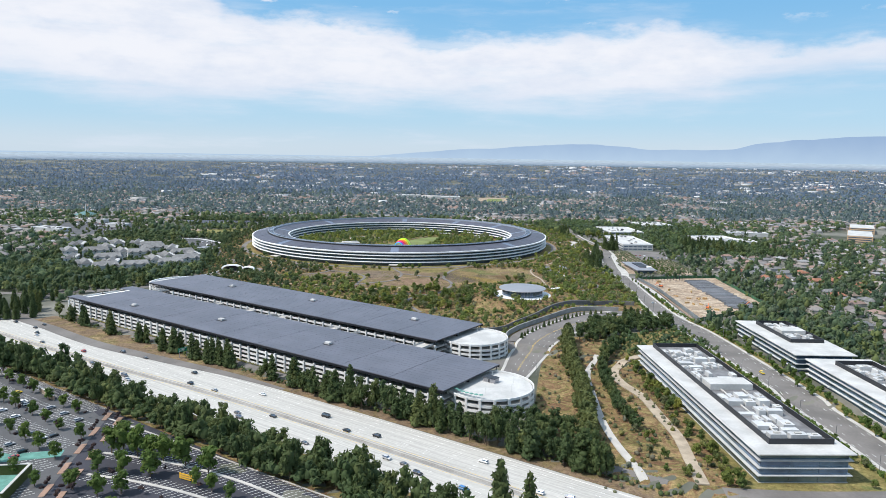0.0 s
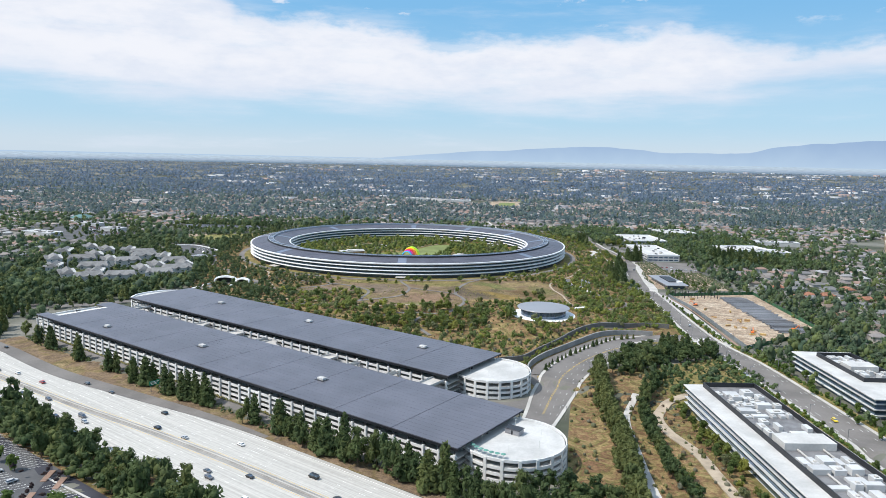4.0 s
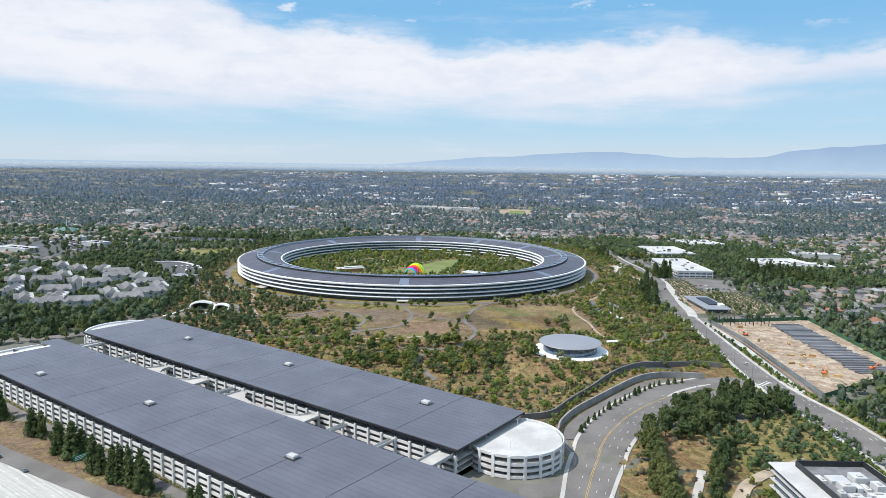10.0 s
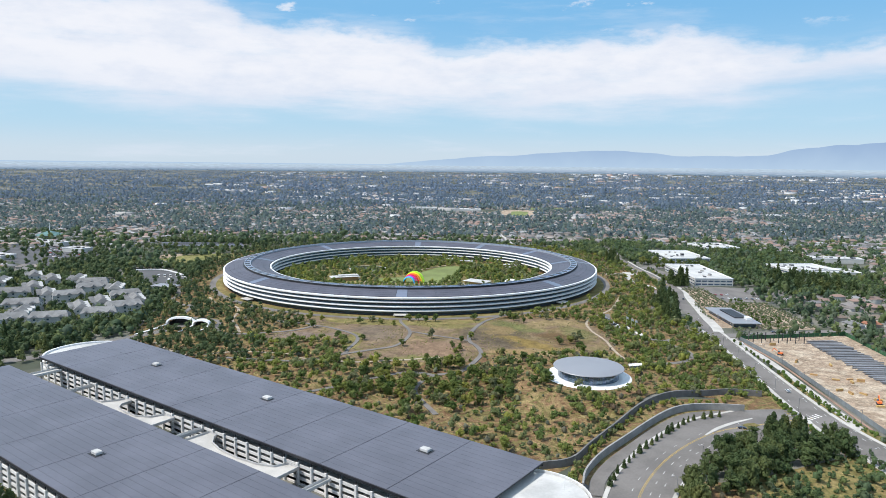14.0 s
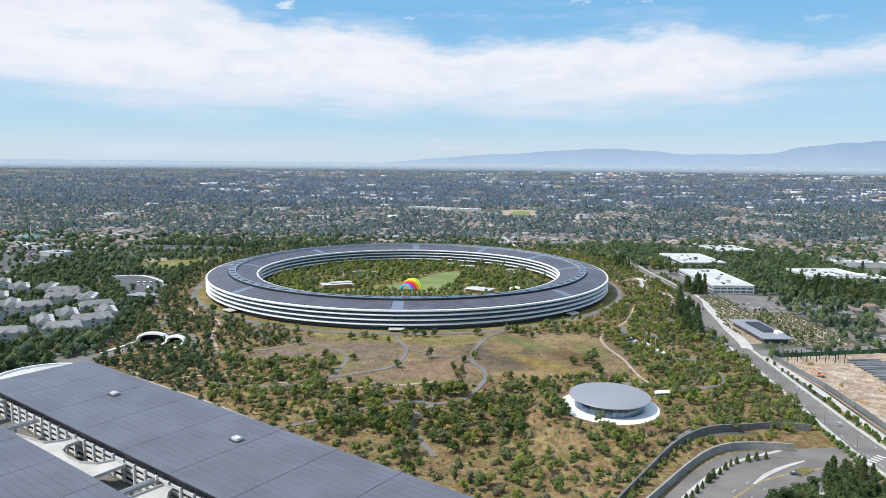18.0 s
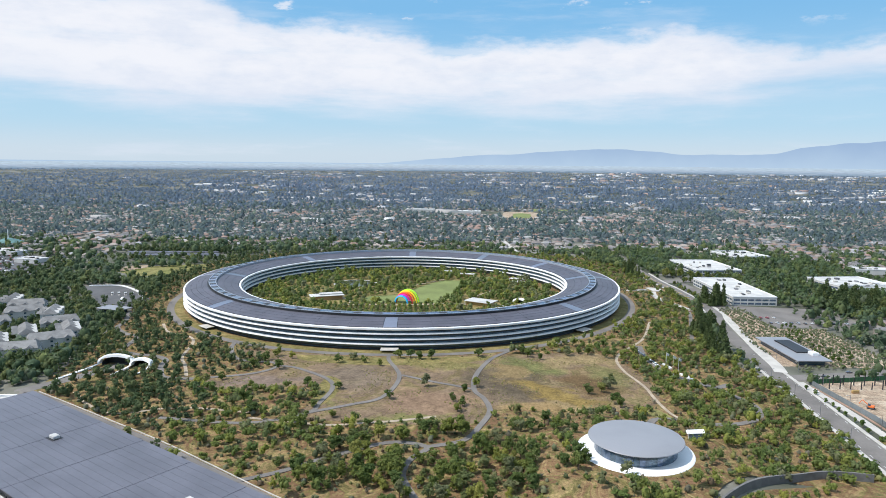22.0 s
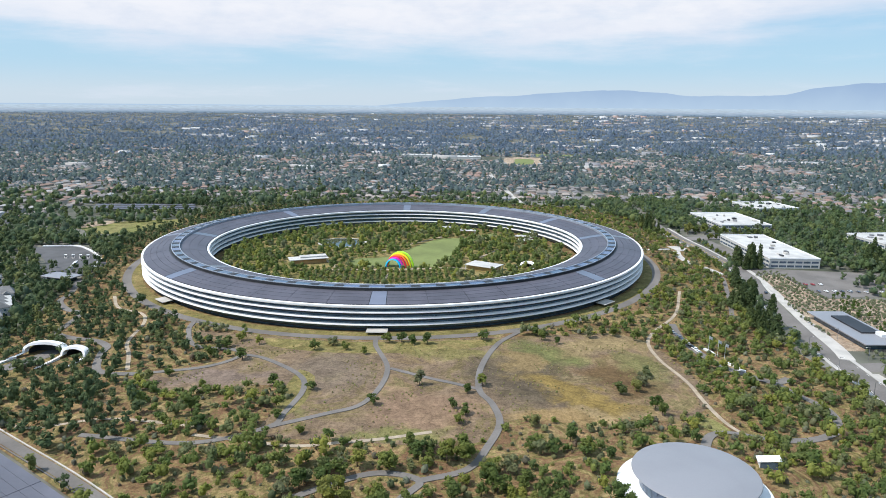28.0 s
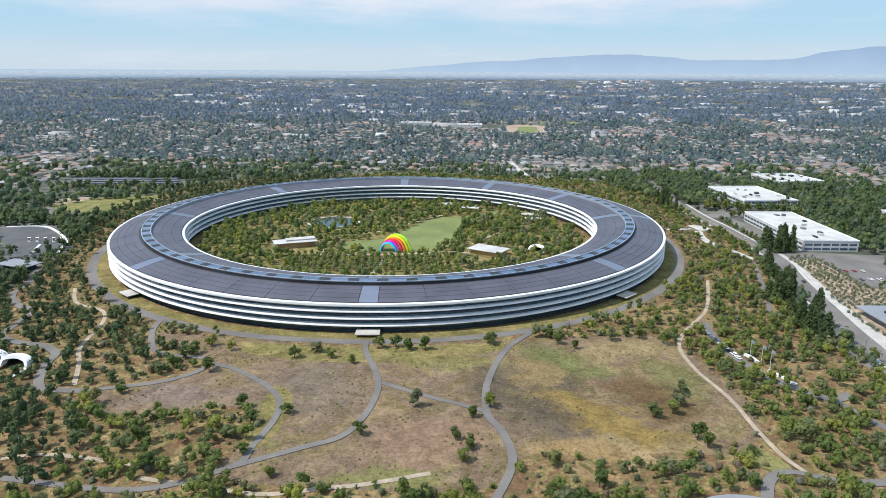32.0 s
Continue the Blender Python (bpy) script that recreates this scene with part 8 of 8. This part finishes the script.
grove("globe", "creek_oak", [(180, -548), (192, -522), (214, -514), (244, -506), (274, -502), (270, -520), (240, -536), (206, -556), (186, -574)], 5.6, 900, 4.2, 6.4, "dense dark oak in the creek grove", "creek grove", 56)
leafy_stuff("creek_shrubs", "low", [(x, y, ground_z(x, y) - 0.6, rng.uniform(0.8, 2.0)) for x, y in darts(SLOPE, 4.5, 2500, rng, lambda x, y: noise.noise((x * 0.06, y * 0.04, 2.0)) > (-0.1 if x > 172 else 0.05))], rng, "low creekside shrubs and dry tufts", M["shrub"])
for line, gap, lo, hi, name, lab, grp in (([(174, -566), (168, -620), (165, -671), (161, -712), (155, -750), (149, -780)], 3.6, 3.9, 5.0, "hedge_tree", "dense olive-green hedge tree on the slope", "slope hedge"),
                                     ([(213, -578), (190, -624), (183, -667), (181, -713), (184, -735)], 4.6, 3.0, 4.8, "creek_tree", "rounded dark creekside tree", "creekside trees")):
    for q in curve_points(line, gap):
        x, y = q[0] + rng.uniform(-1, 1), q[1] + rng.uniform(-1, 1)
        tree("globe" if name == "creek_tree" else "hedge", name, x, y, rng.uniform(lo, hi) * (1.12 if name == "hedge_tree" else 1), rng.uniform(1.1, 1.6), rng.uniform(0, 6.28), lab, grp)
leafy_stuff("hedge_infill", "park", [(q[0] + rng.uniform(-5.5, 5.5), q[1] + rng.uniform(-1, 1), ground_z(q[0], q[1]) - 0.6, rng.uniform(2.2, 3.4)) for q in curve_points([(174, -566), (168, -620), (165, -671), (161, -712), (155, -750), (149, -780)], 1.7)], rng, "dense olive-green hedge on the slope", M["hedge"])
grove("oak", "creek_tree", [(184, -690), (193, -690), (193, -790), (180, -790)], 9.0, 300, 1.6, 2.6, "light olive-green creekside tree", "creekside trees", 12)
grove("globe", "drum_tree", [(104, -730), (140, -722), (150, -757), (158, -782), (140, -777), (113, -750)], 5.0, 400, 4.4, 6.6, "tall bushy evergreen beside the round garage", "drum trees", 26, lambda x, y: math.hypot(x - 106.5, y + 697) > 32)
grove("oak", "office_tree", [(208, -610), (215, -640), (215, -800), (204, -800)], 5.5, 500, 2.2, 3.8, "small garden tree beside the white office", "office trees", 44)
grove("oak", "office_tree", [(265, -600), (282, -600), (284, -800), (268, -800)], 6.5, 400, 1.8, 3.0, "small tree in the avenue planting", "avenue trees", 34, lambda x, y: True)
grove("street", "avenue_tree", [(300, -500), (314, -500), (316, -810), (306, -810)], 7.0, 400, 2.2, 3.6, "green avenue tree beside the office", "avenue trees", 34, lambda x, y: True)
grove("red", "tall_conifer", [(262, -228), (280, -228), (280, -160), (264, -150)], 6.5, 300, 5.5, 8.5, "tall dark conifer beside the avenue", "avenue conifers", 9, lambda x, y: True)
grove("red", "tall_conifer", [(322, -34), (340, -24), (338, -4), (326, -2)], 7.0, 200, 6.5, 8.5, "tall dark conifer before the warehouse", "warehouse conifers", 7, lambda x, y: True)
grove("red", "tall_conifer", [(292, -74), (301, -84), (294, -140), (284, -165), (278, -150), (288, -100)], 7.5, 400, 4.4, 7.0, "tall dark conifer beside the avenue", "avenue conifers", 10, lambda x, y: True)
grove("red", "tall_conifer", [(282, 150), (298, 150), (300, 200), (284, 200)], 6.0, 300, 5.5, 8.0, "dark conifer beyond the campus gate", "gate conifers", 10, lambda x, y: True)
grove("oak", "lot_tree", [(325, 6), (329, 6), (328, 110), (324, 110)], 5.0, 400, 2.0, 3.0, "small green tree between avenue and car park", "car park trees", 18, lambda x, y: True)
grove("oak", "lot_tree", [(340, 118), (420, 124), (420, 128), (340, 123)], 6.0, 400, 3.2, 5.0, "round green tree in the warehouse car park", "car park trees", 12, lambda x, y: True)
grove("oak", "lot_tree", [(328, 150), (366, 148), (420, 153), (420, 160), (364, 158), (330, 172)], 6.0, 400, 3.8, 6.2, "full green tree before the warehouse", "car park trees", 18, lambda x, y: True)
grove("oak", "gate_tree", [(299, -30), (307, -30), (304, 60), (297, 45), (290, 20), (291, -10)], 5.2, 500, 2.0, 3.0, "young green tree behind the avenue fence", "gate trees", 22)
grove("red", "tall_conifer", [(440, -60), (520, -80), (520, 20), (450, 30)], 7.5, 500, 6.0, 9.0, "tall dark conifer in a dense row", "warehouse conifers", 36, lambda x, y: True)
grove("street", "olive_tree", [(343, -250), (356, -244), (358, -150), (345, -150)], 5.0, 400, 1.6, 2.4, "small olive tree round the visitor pavilion", "olive grove", 20, lambda x, y: True)
grove("street", "olive_tree", [(356, -230), (374, -215), (372, -110), (356, -120)], 5.0, 400, 1.6, 2.4, "small olive tree round the visitor pavilion", "olive grove", 20, lambda x, y: True)
grove("street", "young_tree", [(293, -470), (298, -300), (295, -296), (290, -470)], 7.0, 300, 1.4, 2.0, "young staked tree in the sidewalk", "sidewalk trees", 24, lambda x, y: True)
grove("red", "campus_conifer", [(228, -508), (256, -500), (262, -486), (240, -490)], 5.5, 300, 3.6, 5.6, "dark conifer at the road junction", "junction conifers", 16, lambda x, y: True)
grove("red", "west_conifer", [(-340, -510), (-285, -522), (-290, -480), (-300, -415), (-345, -415)], 6.0, 500, 4.5, 7.5, "dark tall conifer beside the ramp", "ramp conifers", 30, lambda x, y: True)


leafy_stuff("olive_grove", "mid", [(x + rng.uniform(-0.7, 0.7), y + rng.uniform(-0.7, 0.7), ground_z(x, y) - 0.2, rng.uniform(1.5, 2.3)) for x in np.arange(302, 392, 5.2) for y in np.arange(-254, -36, 5.2)
             if not (309 < x < 342 and -247 < y < -168) and y > np.interp(x, [300, 392], [-258, -240]) and x > float(np.interp(y, [-240, -195, -160, -112, -51, -36], [309, 306, 308, 321, 328, 331])) and not (y > -125 and x > 350)], rng, "small grey-green olives in rows round the pavilion", M["olive"])
setting("ground_olives", patch_mesh([(300, -242), (392, -242), (392, -122), (350, -122), (350, -38), (332, -38), (316, -110)], 0.08, M["sand"], 8.0, False), "planted ground under olive trees", "planting")
for s_, w_ in ((-1, 5.0), (1, 6.0)):
    strip = [(p[0] + s_ * (p[2] / 2 + 3.2 + w_ / 2), p[1], 0) for p in TANTAU[1:7]]
    setting("planting_strip", ribbon_mesh([q[:2] for q in strip], w_, 0.2, M["drygreen"], across=1, step=5.0), "planted strip along the avenue", "planting")
    leafy_stuff("strip_shrubs", "low", [(q[0] + rng.uniform(-2, 2), q[1] + rng.uniform(-1, 1), ground_z(q[0], q[1]) - 0.6, rng.uniform(1.0, 1.9)) for q in curve_points(strip, 1.6)], rng, "shrubs and small trees along the avenue", M["street"])
LOT = [(-392, 30), (-343, 42), (-296, -8), (-258, -48), (-254, -98), (-290, -112), (-338, -40)]
WEST = [(-480, -405), (-340, -400), (-300, -404), (-262, -400), (-238, -350), (-218, -300), (-226, -240), (-258, -110), (-262, -40), (-300, 70), (-480, 70)]
leafy_stuff("apartment_greenery", "mid", [(x, y, ground_z(x, y) - 0.5, rng.uniform(3.2, 6.4)) for x, y in darts(WEST, 6.6, 7000, rng, lambda x, y: not inside(x, y, LOT) and not on_road(x, y) and math.hypot(x + 272, y + 110) > 17 and all((x - a) ** 2 + (y - b) ** 2 > 125 for a, b in spots_a))], rng, "garden trees between white apartments", M["pine"])
EAST = [(320, 172), (362, 196), (358, 284), (376, 292), (374, 430), (319, 430)]
HOUSED = [[(344, -26), (404, -26), (404, 112), (344, 112)], [(366, 164), (440, 170), (438, 282), (362, 276)]]
leafy_stuff("avenue_greenery", "mid", [(x, y, ground_z(x, y) - 0.5, rng.uniform(3.0, 6.6)) for x, y in darts(EAST, 7.0, 3000, rng, lambda x, y: not on_road(x, y, -0.5)) + darts([(296, 190), (304, 196), (303, 338), (308, 430), (288, 430), (250, 337)], 6.0, 3000, rng, lambda x, y: not on_road(x, y, -0.5))]
            + [(x, y, -0.5, rng.uniform(3.6, 7.0)) for x, y in darts([(406, -90), (600, -90), (600, 330), (406, 330)], 8.5, 4500, rng, lambda x, y: not on_road(x, y) and not any(inside(x, y, p) for p in HOUSED) and not (465 < x < 535 and 305 < y < 385) and not inside(x, y, [(350, -120), (445, -110), (448, -32), (350, -26)]) and not (494 < x < 580 and 55 < y < 135))], rng, "full green trees beside the avenue and warehouses", M["garden"])
leafy_stuff("avenue_conifers", "conifer", [(x, y, -0.5, rng.uniform(4.5, 7.5)) for x, y in darts([(408, -80), (620, -90), (640, 330), (446, 330), (446, 120), (408, 116)], 13.0, 1500, rng, lambda x, y: not (494 < x < 580 and 55 < y < 135) and not (465 < x < 535 and 305 < y < 385) and not (350 < x < 448 and -120 < y < -26))[:70]], rng, "dark conifers round the warehouses", M["redwood"])


setting("pavement_site", ribbon_mesh([(295, -484), (299, -415), (301.5, -350), (299, -280)], 5.0, 0.3, M["concrete"], across=1, step=5.0, thick=0.3), "pale sidewalk along the building site", "sidewalk")
setting("brick_strip", ribbon_mesh([(301, -484), (304.4, -415), (306.6, -350), (302.4, -290)], 1.6, 0.34, M["brick"], across=1, step=5.0, thick=0.3), "red brick strip before the site fence", "paving")


# ---- street lamps ----
def lamp(x, y, rz):
    l = thing("street_lamp", pose(x, y, ground_z(x, y), 0, 0, rz), "slim grey street lamp with a short arm", "street lamp", "street lamps")
    part("pole", LAMP[0], None, l)
    part("arm", LAMP[1], None, l)
    part("head", LAMP[2], None, l)


LAMP = (shared(boxed(-0.09, 0.09, -0.09, 0.09, 0, 8.5), "pole", M["beam"]), shared(boxed(-0.05, 2.0, -0.05, 0.05, 8.3, 8.45), "arm", M["beam"]), shared(boxed(1.6, 2.5, -0.18, 0.18, 8.2, 8.36, 0.04), "head", M["white"]))
for i in range(16):
    y = -780 + i * 36
    x = float(np.interp(y, [-860, -713, -608, -532, -471, -379, -308, -247], [300, 298, 293, 288, 286, 290, 294, 295]))
    lamp(x - 13.5, y, 0)
    lamp(x + 13.5, y + 18, 180)
for q in curve_points([z[:2] for z in CAMPUS[2:8]], 26.0):
    lamp(q[0] + 12, q[1] - 8, 140)

hut = thing("roof_hut", pose(108, -690, 8.0, 0, 0, ANG), "grey plant hut on the white ramp roof", "roof hut")
part("body", boxed(-4, 4, -2.5, 2.5, 0, 2.6, 0.1), M["beam"], hut)
part("roof", boxed(-4.3, 4.3, -2.8, 2.8, 2.6, 2.85, 0.05), M["dark"], hut)
part("door", boxed(-0.5, 0.5, -2.56, -2.5, 0, 2.1), M["dark"], hut)
for i in range(9):
    a = radians(200 + i * 7)
    x, y = 106.5 + 23.5 * math.cos(a), -697 + 23.5 * math.sin(a)
    p = thing("parasol", pose(x, y, 7.95), "small teal parasol on the ramp roof", "parasol", "ramp parasols")
    part("canopy", lathe([(0.01, 2.7), (1.3, 2.2), (1.25, 2.15), (0.01, 2.6)], n=10), M["teal"], p)
    part("pole", boxed(-0.04, 0.04, -0.04, 0.04, 0, 2.65), M["beam"], p)
grove("red", "west_conifer", [(-330, -385), (-262, -372), (-236, -330), (-262, -300), (-340, -340)], 7.0, 400, 4.0, 6.5, "dark tall conifer beside the west road", "west road conifers", 26)
